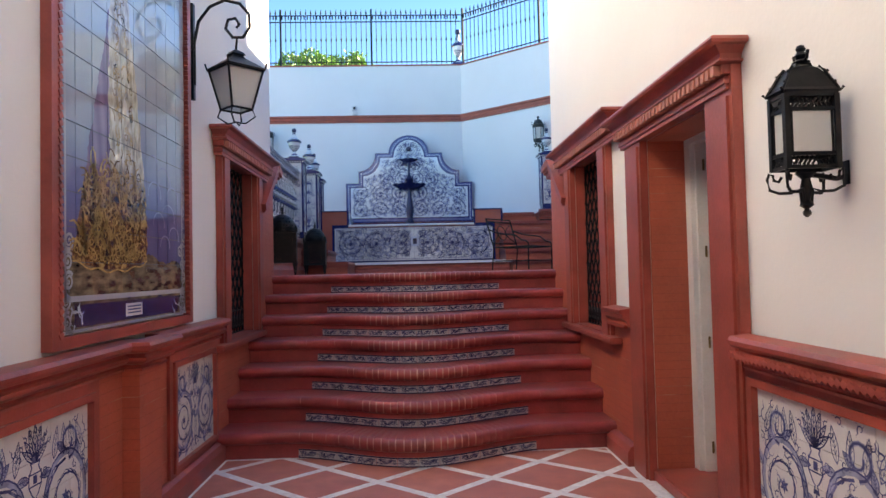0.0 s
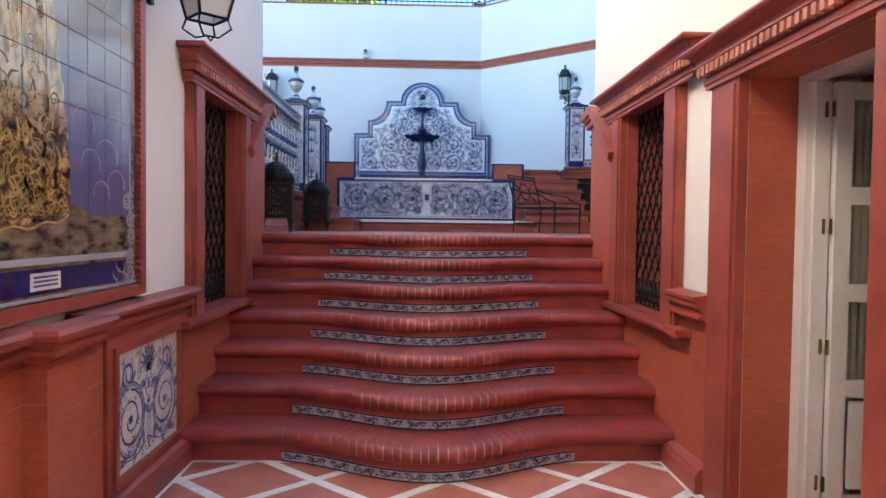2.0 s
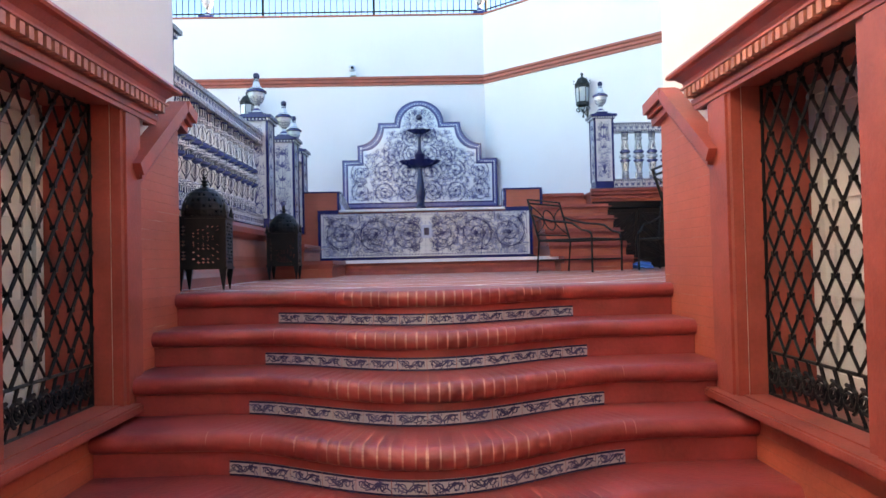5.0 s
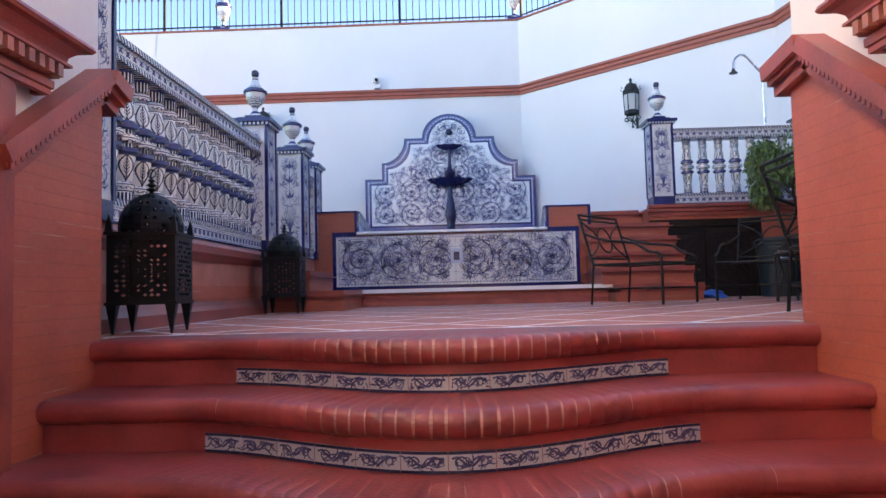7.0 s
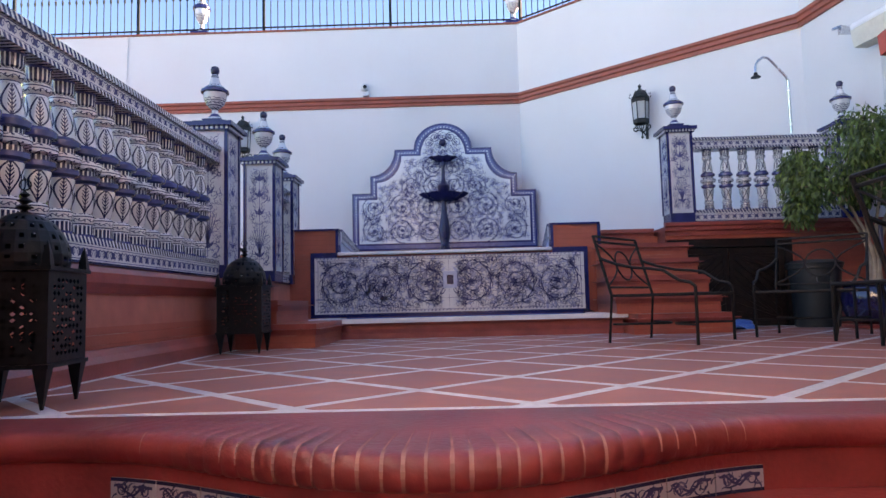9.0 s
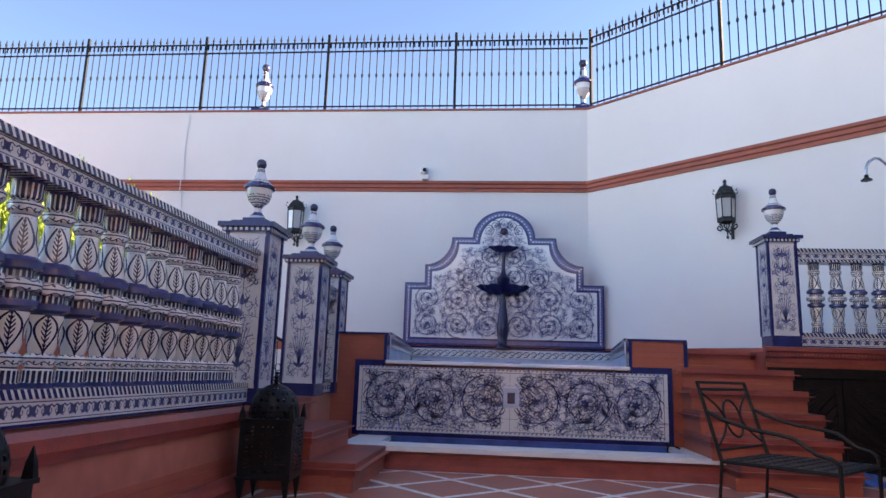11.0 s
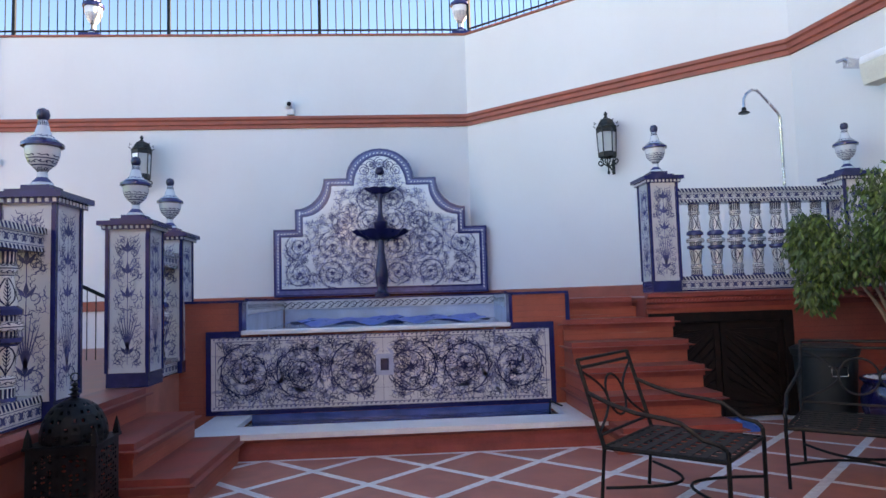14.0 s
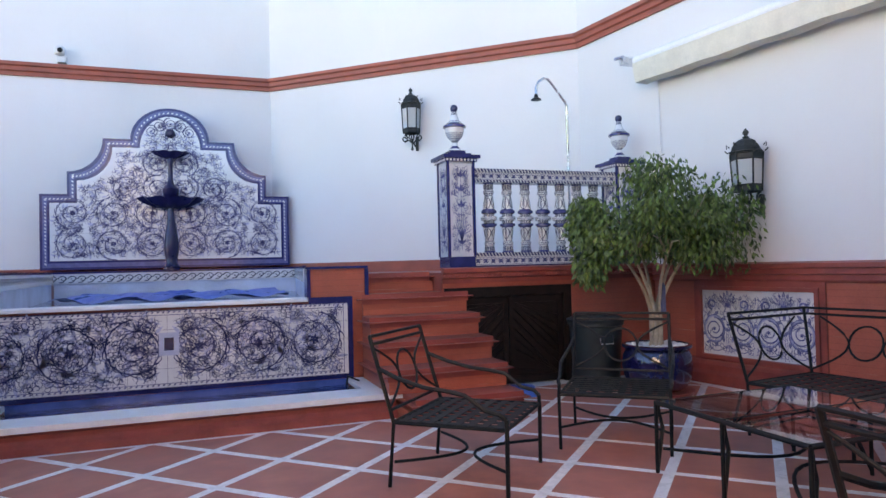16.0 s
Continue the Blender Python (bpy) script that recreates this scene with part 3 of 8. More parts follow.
stairs = tagged(new("stairs"), "seven red glazed steps with rounded noses bowed forward in the middle", "stairs", kind="structure")
for n in range(1, 8):
    z0, z1 = K * (n - 1), K * n
    back = 0.75 if n < 7 else 0.57
    prof = [(0.0, z0 - 0.02), (0.0, z1 - 0.085), (-0.012, z1 - 0.082), (-0.024, z1 - 0.074), (-0.034, z1 - 0.062), (-0.040, z1 - 0.046), (-0.040, z1 - 0.032), (-0.034, z1 - 0.019), (-0.024, z1 - 0.009), (-0.010, z1 - 0.003), (0.006, z1 - 0.0005), (0.03, z1), (back, z1), (back, z0 - 0.02)]
    bm = bmesh.new()
    rings = []
    for x, y in step_line(n):
        rings.append([bm.verts.new((x, (y + u) if u < 0.5 else 4.90 + 0.33 * (n - 1) + u - 0.35, z)) for u, z in prof])
    for r, s in zip(rings, rings[1:]):
        for j in range(len(prof)):
            bm.faces.new((r[j], r[(j + 1) % len(prof)], s[(j + 1) % len(prof)], s[j]))
    bm.faces.new(rings[0])
    bm.faces.new(rings[-1][::-1])
    step = part("step", bm, stepred, stairs, "red glazed brick step with a bullnose edge", smooth=True)
    # bricks on edge along the bowed middle, fanned over the tread, with pale joints where the paint has worn
    nose = prof[1:12] + [(0.12, z1), (0.26, z1)]
    y_n = 4.90 + 0.33 * (n - 1)
    norms = []
    for i in range(len(nose)):
        p, q = nose[max(0, i - 1)], nose[min(len(nose) - 1, i + 1)]
        l = math.hypot(q[0] - p[0], q[1] - p[1])
        norms.append((-(q[1] - p[1]) / l, (q[0] - p[0]) / l))

    def on_nose(x, i, off):
        u, z = nose[i]
        back_off = 0.0 if u <= 0.03 else (u - 0.03) * 0.62 * x
        return (x - back_off, y_n - bulge(x) + u + norms[i][0] * off, z + norms[i][1] * off)
    rng = random.Random(n)
    cuts = [(i - 19) * 0.05 + rng.uniform(-0.005, 0.005) for i in range(39)]
    for xa, xb in zip(cuts, cuts[1:]):
        bm = bmesh.new()
        fade = max(0.15, 1 - max(0, abs(xa + xb) / 2 - 0.45) / 0.35)
        h = rng.uniform(0.0026, 0.0042) * fade
        rows = []
        for i in range(len(nose)):
            end = 0.0 if i in (0, len(nose) - 1) else 1.0
            rows.append([bm.verts.new(on_nose(x, i, o)) for x, o in ((xa + 0.001, -0.001), (xa + 0.010, h * end - 0.0005 * (1 - end)), (xb - 0.010, h * end - 0.0005 * (1 - end)), (xb - 0.001, -0.001))])
        for r, q in zip(rows, rows[1:]):
            for j in range(3):
                bm.faces.new((r[j], r[j + 1], q[j + 1], q[j]))
        part("brick", bm, stepred, step, smooth=True)
    bm = bmesh.new()
    for k, x in enumerate(cuts):
        i0 = abs(k - 19)
        if rng.random() < (i0 - 12) / 16:
            continue
        w = rng.uniform(0.0026, 0.0056) * (1.0 - 0.035 * i0)
        last = len(nose) - (1 if rng.random() < 0.6 else 2)
        first_i = 0 if i0 < 9 else rng.choice((4, 8, 9, 9))
        prev = None
        for i in range(first_i, last + 1):
            t = (i - first_i) / max(1, last - first_i)
            ww = w * ((0.5 + 0.6 * math.sin(math.pi * t)) if i < 10 else 0.62) * rng.uniform(0.85, 1.15) * (0.25 if i == last else 1.0)
            a, b = bm.verts.new(on_nose(x - ww, i, 0.0022)), bm.verts.new(on_nose(x + ww, i, 0.0022))
            if prev:
                bm.faces.new((prev[0], prev[1], b, a))
            prev = (a, b)
    part("mortar_joints", bm, mortar, step, "pale worn joints between bricks on edge")
    # the tile strip at the foot of the riser
    rng = random.Random(20 + n)
    tiles_n = 12
    L = 0.86
    yb = lambda u: 4.90 + 0.33 * (n - 1) - bulge(u)
    for i in range(tiles_n):
        xa, xb = -L + 2 * L * i / tiles_n + 0.0012, -L + 2 * L * (i + 1) / tiles_n - 0.0012
        bm = bmesh.new()
        m = 4
        za, zb = z0 + 0.001, z0 + 0.066
        cols = []
        for j in range(m + 1):
            x = xa + (xb - xa) * j / m
            cols.append([bm.verts.new((x, yb(x) - o, z)) for o, z in ((0.0, za), (0.006, za), (0.006, za + 0.009), (0.006, zb - 0.009), (0.006, zb), (0.0, zb))])
        for a, b in zip(cols, cols[1:]):
            for j in range(5):
                f = bm.faces.new((a[j], b[j], b[j + 1], a[j + 1]))
                f.material_index = 1 if j in (1, 3) else 0
        bm.faces.new(cols[0])
        bm.faces.new(cols[-1][::-1])
        tile = part("border_tile", bm, [glaze_old, inkdark], step, "white border tile with a blue scroll" if i == 0 and n == 1 else "")
    bm = bmesh.new()
    mp = lambda u, v: (u, yb(u) - 0.0072, v)
    for i in range(tiles_n):
        c = -L + 2 * L * (i + 0.5) / tiles_n
        ribbon(bm, [(c - 0.06, z0 + 0.045), (c - 0.045, z0 + 0.05), (c - 0.02, z0 + 0.03), (c, z0 + 0.022), (c + 0.03, z0 + 0.046), (c + 0.06, z0 + 0.045)], 0.006, 0.008, mp)
        for q in (-1, 1):
            pts = [(c + q * 0.034 + px, z0 + 0.034 + py) for px, py in curl(0, 0, 0.019, 0.005, math.pi * (q > 0), 1.3 * -q, 12)]
            ribbon(bm, pts, 0.0055, 0.003, mp)
        ribbon(bm, [(c - 0.034, z0 + 0.017), (c - 0.01, z0 + 0.022), (c + 0.01, z0 + 0.045), (c + 0.034, z0 + 0.051)], 0.005, 0.005, mp)
        for q in range(20):
            hook(bm, c + rng.uniform(-0.06, 0.06), z0 + rng.uniform(0.017, 0.048), rng.uniform(0, 6.28), 0.022, rng.choice((-1, 1)), mp, 0.26)
    part("painted_scroll", bm, borderink, step, "blue painted scroll border")
# ---- mouldings of the passage ----
CAP = [(0, 0), (0.02, 0.0), (0.026, 0.012), (0.012, 0.02), (0.012, 0.03), (0.035, 0.038), (0.055, 0.052), (0.060, 0.068), (0.044, 0.078), (0.044, 0.088), (0.070, 0.096), (0.086, 0.110), (0.090, 0.128), (0.080, 0.145), (0.0, 0.155)]


def run_y(name, s, ya, yb, z, x=HW, prof=CAP, label="red painted stepped dado moulding", mat=redtrim):
    """A moulding along the east (s = 1) or west (s = -1) wall."""
    bm = bmesh.new()
    path = [(s * x, ya, z), (s * x, yb, z)]
    q = [(-s * u * 1.0, v) for u, v in prof]
    sweep(bm, path, q)
    return structure(name, bm, mat, label)


def rope_y(name, s, ya, yb, z, x, parent=None, r=0.014, pitch=0.032):
    """A beaded rope moulding made of slanting lumps."""
    bm = bmesh.new()
    n = int((yb - ya) / pitch)
    for i in range(n):
        c = ya + (i + 0.5) * (yb - ya) / n
        v = box(bm, -r, r, -pitch * 0.42, pitch * 0.42, -r, r)
        bmesh.ops.rotate(bm, cent=(0, 0, 0), matrix=Matrix.Rotation(radians(32), 3, "X"), verts=v)
        bmesh.ops.translate(bm, vec=(s * x, c, z), verts=v)
    ob = finish(name, bm, redtrim, parent)
    ob["kind"] = "stuff"
    tagged(ob, "red carved rope moulding")
    return ob


CAPZ = 0.86
run_y("trim_cap_east", 1, -2.6, 2.88, CAPZ)
rope_y("rope_trim_east", 1, -0.5, 2.88, CAPZ + 0.065, HW - 0.078)
run_y("trim_cap_west", -1, -2.6, 3.38, CAPZ)
run_y("trim_cap_west", -1, 3.66, 5.00, CAPZ)
bm = bmesh.new()
sweep(bm, [(-HW, 3.38, CAPZ), (-HW + 0.085, 3.38, CAPZ), (-HW + 0.085, 3.66, CAPZ), (-HW, 3.66, CAPZ)], [(u, v) for u, v in CAP])
structure("trim_pilaster_cap", bm, redtrim, "red stepped cap of a low pilaster")
structure("pilaster_low", boxes((-HW + 0.001, -HW + 0.085, 3.38, 3.66, 0, CAPZ + 0.01)), red, "red painted low pilaster")
run_y("trim_cap_ledge", 1, 4.40, 4.83, 0.90, prof=[(0, 0), (0.02, 0.0), (0.05, 0.03), (0.05, 0.05), (0.08, 0.075), (0.08, 0.10), (0.10, 0.11), (0.10, 0.13), (0, 0.145)])
rope_y("rope_trim_ledge", 1, 4.41, 4.83, 0.925, HW - 0.052)
SK = [(0, 0), (0.07, 0), (0.07, 0.09), (0.05, 0.125), (0.02, 0.14), (0.0, 0.14)]
run_y("skirting_east", 1, 4.40, 4.90, 0.0, prof=SK, label="red painted moulded skirting")
run_y("skirting_east", 1, -2.6, 2.88, 0.0, prof=SK, label="red painted moulded skirting")
run_y("skirting_west", -1, 3.66, 4.90, 0.0, prof=SK, label="red painted moulded skirting")
run_y("skirting_west", -1, -2.6, 3.38, 0.0, prof=SK, label="red painted moulded skirting")


def tile_panel(name, mp_x, ya, yb, za, zb, s, seed, tile=0.15):
    """A framed panel of painted tiles on a passage wall."""
    ob = thing(name, "white wall tiles painted with blue scrolls in a red frame", "tile panel", "dado tile panels")
    x = mp_x
    part("joint_bed", boxes((min(x, x + s * 0.006), max(x, x + s * 0.006), ya, yb, za, zb)), joint, ob, "grey joint bed")
    ny, nz = max(1, round((yb - ya) / tile)), max(1, round((zb - za) / tile))
    ty, tz = (yb - ya) / ny, (zb - za) / nz
    g = boxes((-0.003, 0.003, -ty / 2 + 0.0012, ty / 2 - 0.0012, -tz / 2 + 0.0012, tz / 2 - 0.0012))
    first = None
    for i in range(ny):
        for j in range(nz):
            if first is None:
                first = part("tile", g, glaze, ob)
                o = first
            else:
                o = new("tile", first.data)
                o.parent = ob
            o.location = (x - s * 0.003, ya + (i + 0.5) * ty, za + (j + 0.5) * tz)
    bm = bmesh.new()
    xx = x - s * 0.0072
    rng = random.Random(seed)
    mp, mw, wb = flat_x(xx), flat_x(x - s * 0.0066), bmesh.new()
    cy, w, h = (ya + yb) / 2, yb - ya, zb - za
    n = max(1, round(w / 0.72))
    for q in range(n):
        c0, ww = ya + (q + 0.5) * w / n, w / n
        vase_motif(bm, mp, c0, za + h * 0.46, h * 0.55, rng)
        for sd in (-1, 1):
            scroll(bm, mp, c0 + sd * ww * 0.27, za + h * 0.40, ww * 0.17, sd, math.pi / 2, random.Random(seed), 0.009)
            ribbon(bm, [(c0 + sd * ww * 0.27 + ww * 0.205 * math.cos(a), za + h * 0.40 + ww * 0.235 * math.sin(a)) for a in [i * math.pi / 10 for i in range(21)]], 0.007, 0.007, mp)
            ribbon(wb, [(c0 + sd * ww * 0.27 + ww * 0.19 * math.cos(a), za + h * 0.40 + ww * 0.22 * math.sin(a)) for a in [i * math.pi / 10 for i in range(21)]], 0.022, 0.022, mw)
            for k in range(9):
                a = k * 0.7 + 0.2
                leaf_outline(bm, mp, c0 + sd * ww * 0.27 + ww * 0.2 * math.cos(a), za + h * 0.40 + ww * 0.23 * math.sin(a), a + 0.9 * sd, ww * 0.10, ww * 0.045, 0.004)
                petal(wb, c0 + sd * ww * 0.27 + ww * 0.2 * math.cos(a), za + h * 0.40 + ww * 0.23 * math.sin(a), a + 0.9 * sd, ww * 0.10, ww * 0.05, mw)
            pts = [(c0 + sd * (ww * 0.30 + px), za + h * 0.78 + py) for px, py in curl(0, 0, ww * 0.09, ww * 0.03, -math.pi / 2, 1.3, 16)]
            ribbon(bm, pts, 0.010, 0.007, mp)
            ribbon(wb, pts, 0.022, 0.014, mw)
            for k in range(4):
                leaf_outline(bm, mp, c0 + sd * ww * (0.16 + 0.09 * k), za + h * 0.70, math.pi / 2 + 0.2 * (k - 1), h * 0.22, h * 0.07, 0.004)
            for k in range(9):
                sprig(bm, mp, c0 + sd * ww * (0.03 + 0.05 * k), za + h * (0.13 - 0.05 * math.cos(k * 0.8)), 1.2, h * 0.13, rng, 0.005)
            ribbon(bm, [(c0 + sd * ww * 0.48 * t, za + h * (0.16 - 0.10 * math.sin(3.1 * t))) for t in (0, 0.2, 0.4, 0.6, 0.8, 1)], 0.008, 0.006, mp)
            for k in range(14):
                sprig(bm, mp, c0 + sd * ww * rng.uniform(0.04, 0.48), za + h * rng.uniform(0.06, 0.95), rng.uniform(0, 6.2), h * 0.09, rng, 0.004)
            for k in range(3):
                sprig(bm, mp, c0 + sd * ww * 0.43, za + h * (0.55 + 0.13 * k), 1.4, h * 0.16, rng, 0.004)
        leaf_outline(bm, mp, c0, za + h * 0.1, math.pi / 2, h * 0.36, 0.05, 0.005)
    part("painted_scroll", bm, ink_soft, ob, "blue painted scrolls and vase")
    part("painted_wash", wb, wash, ob, "pale blue painted shading")
    for k, (w0, o) in enumerate(((0.035, 0.034), (0.05, 0.018))):
        a = 0.0 if k == 0 else 0.035
        b = a + w0
        part("frame", boxes((x, x - s * o, ya - b, ya - a, za - b, zb + b), (x, x - s * o, yb + a, yb + b, za - b, zb + b), (x, x - s * o, ya - a, yb + a, zb + a, zb + b), (x, x - s * o, ya - a, yb + a, za - b, za - a)), redtrim, ob, "red painted frame moulding")
    return ob


tile_panel("azulejo_panel", -HW + 0.001, 4.05, 4.82, 0.20, 0.78, -1, 5)
tile_panel("azulejo_panel", -HW + 0.001, 1.40, 3.02, 0.20, 0.78, -1, 8)
tile_panel("azulejo_panel", HW - 0.001, 1.20, 2.80, 0.20, 0.80, 1, 11)


# ---- windows with grilles, door ----
CORN = [(0.0, 0.0), (0.025, 0.0), (0.025, 0.02), (0.033, 0.024), (0.033, 0.052), (0.022, 0.057), (0.022, 0.062), (0.045, 0.065), (0.045, 0.105), (0.075, 0.112), (0.075, 0.122), (0.060, 0.127), (0.066, 0.148), (0.088, 0.168), (0.098, 0.176), (0.124, 0.180), (0.132, 0.192), (0.126, 0.206), (0.116, 0.211), (0.0, 0.22)]


def cornice(parent, s, ya, yb, z, x=HW):
    bm = bmesh.new()
    x0, px = s * (x + 0.015), s
    path = [(x0, ya, z), (s * (x - 0.02), ya, z), (s * (x - 0.02), yb, z), (x0, yb, z)]
    if s > 0:
        path = path[::-1]
    sweep(bm, path, CORN)
    part("cornice", bm, redtrim, parent, "red painted stepped cornice")
    # dentils
    n = int((yb - ya + 0.05) / 0.052)
    bm = boxes((-0.017, 0.017, -0.015, 0.015, -0.022, 0.022))
    first = None
    for i in range(n):
        if first is None:
            o = first = part("dentil", bm, dentil_m, parent, "small square dentil")
        else:
            o = new("dentil", first.data)
            o.parent = parent
        o.location = (s * (x - 0.02 - 0.058), ya - 0.03 + (i + 0.5) * (yb - ya + 0.06) / n, z + 0.083)


def pilaster(parent, s, ya, yb, z0, z1, x=HW):
    part("pilaster", boxes((s * (x + 0.018), s * (x - 0.03), ya, yb, z0, z1)), redtrim, parent, "red painted brick pilaster")
    yc = yb if abs(yb) > abs(ya) else ya
    part("pilaster_strip", boxes((s * (x - 0.03), s * (x - 0.044), ya + 0.03, yb - 0.06, z0, z1 - 0.03)), redtrim, parent)


def grille(parent, s, ya, yb, z0, z1, x):
    """Lattice of crossing bars over a scrolled lower panel."""
    zl = z0 + 0.20
    part("grille_frame", tubes([[(x, ya + .01, z0 + .01), (x, yb - .01, z0 + .01)], [(x, ya + .01, zl), (x, yb - .01, zl)], [(x, ya + .01, z1 - .01), (x, yb - .01, z1 - .01)], [(x, ya + .01, z0), (x, ya + .01, z1)], [(x, yb - .01, z0), (x, yb - .01, z1)]], 0.008, 5), iron, parent, "black iron grille frame")
    W, H = yb - ya, z1 - zl
    dy, dz = 0.126, 0.178
    slope = dz / dy
    for sgn in (1, -1):
        for k in range(-12, 14):
            # line z = zl + sgn*slope*(y-ya) + k*dz
            pts = []
            for y in (ya, yb):
                z = zl + sgn * slope * (y - ya) + k * dz
                pts.append((y, z))
            (y0, q0), (y1, q1) = pts

            def at_z(z):
                return y0 + (z - q0) * (y1 - y0) / (q1 - q0)
            a, b = 0.0, 1.0
            lo, hi = zl, z1
            ts = []
            for z in (lo, hi):
                ts.append((z - q0) / (q1 - q0))
            a, b = max(0, min(ts)), min(1, max(ts))
            if b - a < 0.06:
                continue
            p = Vector((x + sgn * 0.005, y0 + (y1 - y0) * a, q0 + (q1 - q0) * a))
            q = Vector((x + sgn * 0.005, y0 + (y1 - y0) * b, q0 + (q1 - q0) * b))
            bm = bmesh.new()
            tube(bm, [p, q], 0.0078, 4)
            part("bar", bm, iron, parent, "black iron lattice bar")
    # knots at the crossings
    bm = bmesh.new()
    j = 0
    z = zl
    while z < z1:
        y = ya + (0 if j % 2 == 0 else dy / 2)
        while y < yb:
            if ya + .02 < y < yb - .02 and z > zl + .02:
                box(bm, x - 0.012, x + 0.012, y - 0.010, y + 0.010, z - 0.011, z + 0.011)
            y += dy
        z += dz / 2
        j += 1
    part("knot", bm, iron, parent, "black iron knots on the lattice")["kind"] = "stuff"
    lines = []
    n = 10
    for i in range(n):
        c = ya + (i + 0.5) * W / n
        for sg in (1, -1):
            lines.append([(x, c + sg * u, z0 + 0.10 + v) for u, v in curl(0, 0, 0.055, 0.012, sg * 1.2, 1.4, 14)])
        lines.append([(x, c, z0 + 0.01), (x, c + 0.03, z0 + 0.07), (x, c - 0.03, z0 + 0.13), (x, c, z0 + 0.2)])
    part("scroll_panel", tubes(lines, 0.0082, 5), iron, parent, "black cast iron scroll panel")


def shutters(parent, s, ya, yb, z0, z1, x):
    """White panelled casements behind the grille."""
    X = lambda d: s * (x + d)
    part("casing", boxes((X(0), X(0.05), ya, ya + 0.06, z0, z1), (X(0), X(0.05), yb - 0.06, yb, z0, z1), (X(0), X(0.05), ya, yb, z1 - 0.06, z1), (X(0), X(0.05), ya, yb, z0, z0 + 0.05)), whitepaint, parent, "white painted window casing")
    mid = (ya + yb) / 2
    for a, b in ((ya + 0.065, mid - 0.003), (mid + 0.003, yb - 0.065)):
        bm = boxes((X(0.02), X(0.055), a, a + 0.06, z0 + 0.05, z1 - 0.065), (X(0.02), X(0.055), b - 0.06, b, z0 + 0.05, z1 - 0.065))
        for z in (z0 + 0.05, z0 + 0.45, z0 + 0.88, z1 - 0.13):
            box(bm, X(0.021), X(0.054), a + 0.06, b - 0.06, z, z + 0.065)
        part("casement", bm, whitepaint, parent, "white painted casement")
        part("panel", boxes((X(0.035), X(0.045), a + 0.06, b - 0.06, z0 + 0.05, z1 - 0.065)), whitepaint, parent, "white panel")


def window(s, fy0, fy1, o, sill0, sill1, c0, c1, name):
    ob = tagged(new(name), "red framed window, white shutters behind a black iron grille", "window", "passage windows", "structure")
    ya, yb, z0, z1 = o
    pilaster(ob, s, fy0, ya, 0.82, 2.24)
    pilaster(ob, s, yb, fy1, 0.82, 2.24)
    part("lintel", boxes((s * 1.468, s * (HW - 0.03), fy0, fy1, 2.241, 2.33)), redtrim, ob, "red painted lintel")
    cornice(ob, s, c0 + 0.12, c1 - 0.12, 2.215)
    part("sill", rbox(min(s * 1.469, s * 1.36), max(s * 1.469, s * 1.36), sill0, sill1, 0.775, 0.819, 0.008), redtrim, ob, "red glazed brick sill")
    # red reveals
    part("reveal", boxes((s * 1.47, s * 1.779, ya, ya + 0.004, z0, z1), (s * 1.47, s * 1.779, yb - 0.004, yb, z0, z1), (s * 1.47, s * 1.779, ya, yb, z1 - 0.004, z1), (s * 1.44, s * 1.779, ya, yb, z0, z0 + 0.006)), redtrim, ob, "red painted reveal")
    grille(ob, s, ya, yb, z0, z1 - 0.005, s * 1.56)
    shutters(ob, s, ya, yb, z0, z1, 1.78)
    return ob


window(1, 4.84, 6.23, WIN_R, 4.66, 6.26, 4.52, 6.46, "window_1")
window(-1, 5.02, 6.34, WIN_L, 4.82, 6.20, 4.88, 6.60, "window_2")

door = tagged(new("door_1"), "open white panelled door in a red brick surround with a dentilled cornice", "door", "", "structure")
pilaster(door, 1, 2.88, 3.16, 0.0, 2.10)
pilaster(door, 1, 4.10, 4.40, 0.0, 2.10)
part("lintel", boxes((1.468, HW - 0.03, 2.88, 4.40, 2.101, 2.24)), redtrim, door, "red painted lintel")
cornice(door, 1, 2.93, 4.42, 2.10)
part("reveal", boxes((1.47, 1.70, 3.16, 3.164, 0, 2.10), (1.47, 1.70, 4.096, 4.10, 0, 2.10), (1.47, 1.70, 3.16, 4.10, 2.096, 2.10)), red, door, "dark red painted reveal")
part("threshold", rbox(1.44, 1.98, 3.164, 4.096, 0.001, 0.075, 0.012), redtrim, door, "red tiled threshold")
part("casing", boxes((1.70, 1.76, 4.02, 4.10, 0.07, 2.10), (1.70, 1.76, 3.16, 3.24, 0.07, 2.10), (1.70, 1.76, 3.24, 4.02, 2.06, 2.10), (1.73, 1.80, 4.0, 4.02, 0.07, 2.06), (1.73, 1.80, 3.24, 3.26, 0.07, 2.06)), whitepaint, door, "white painted door casing")


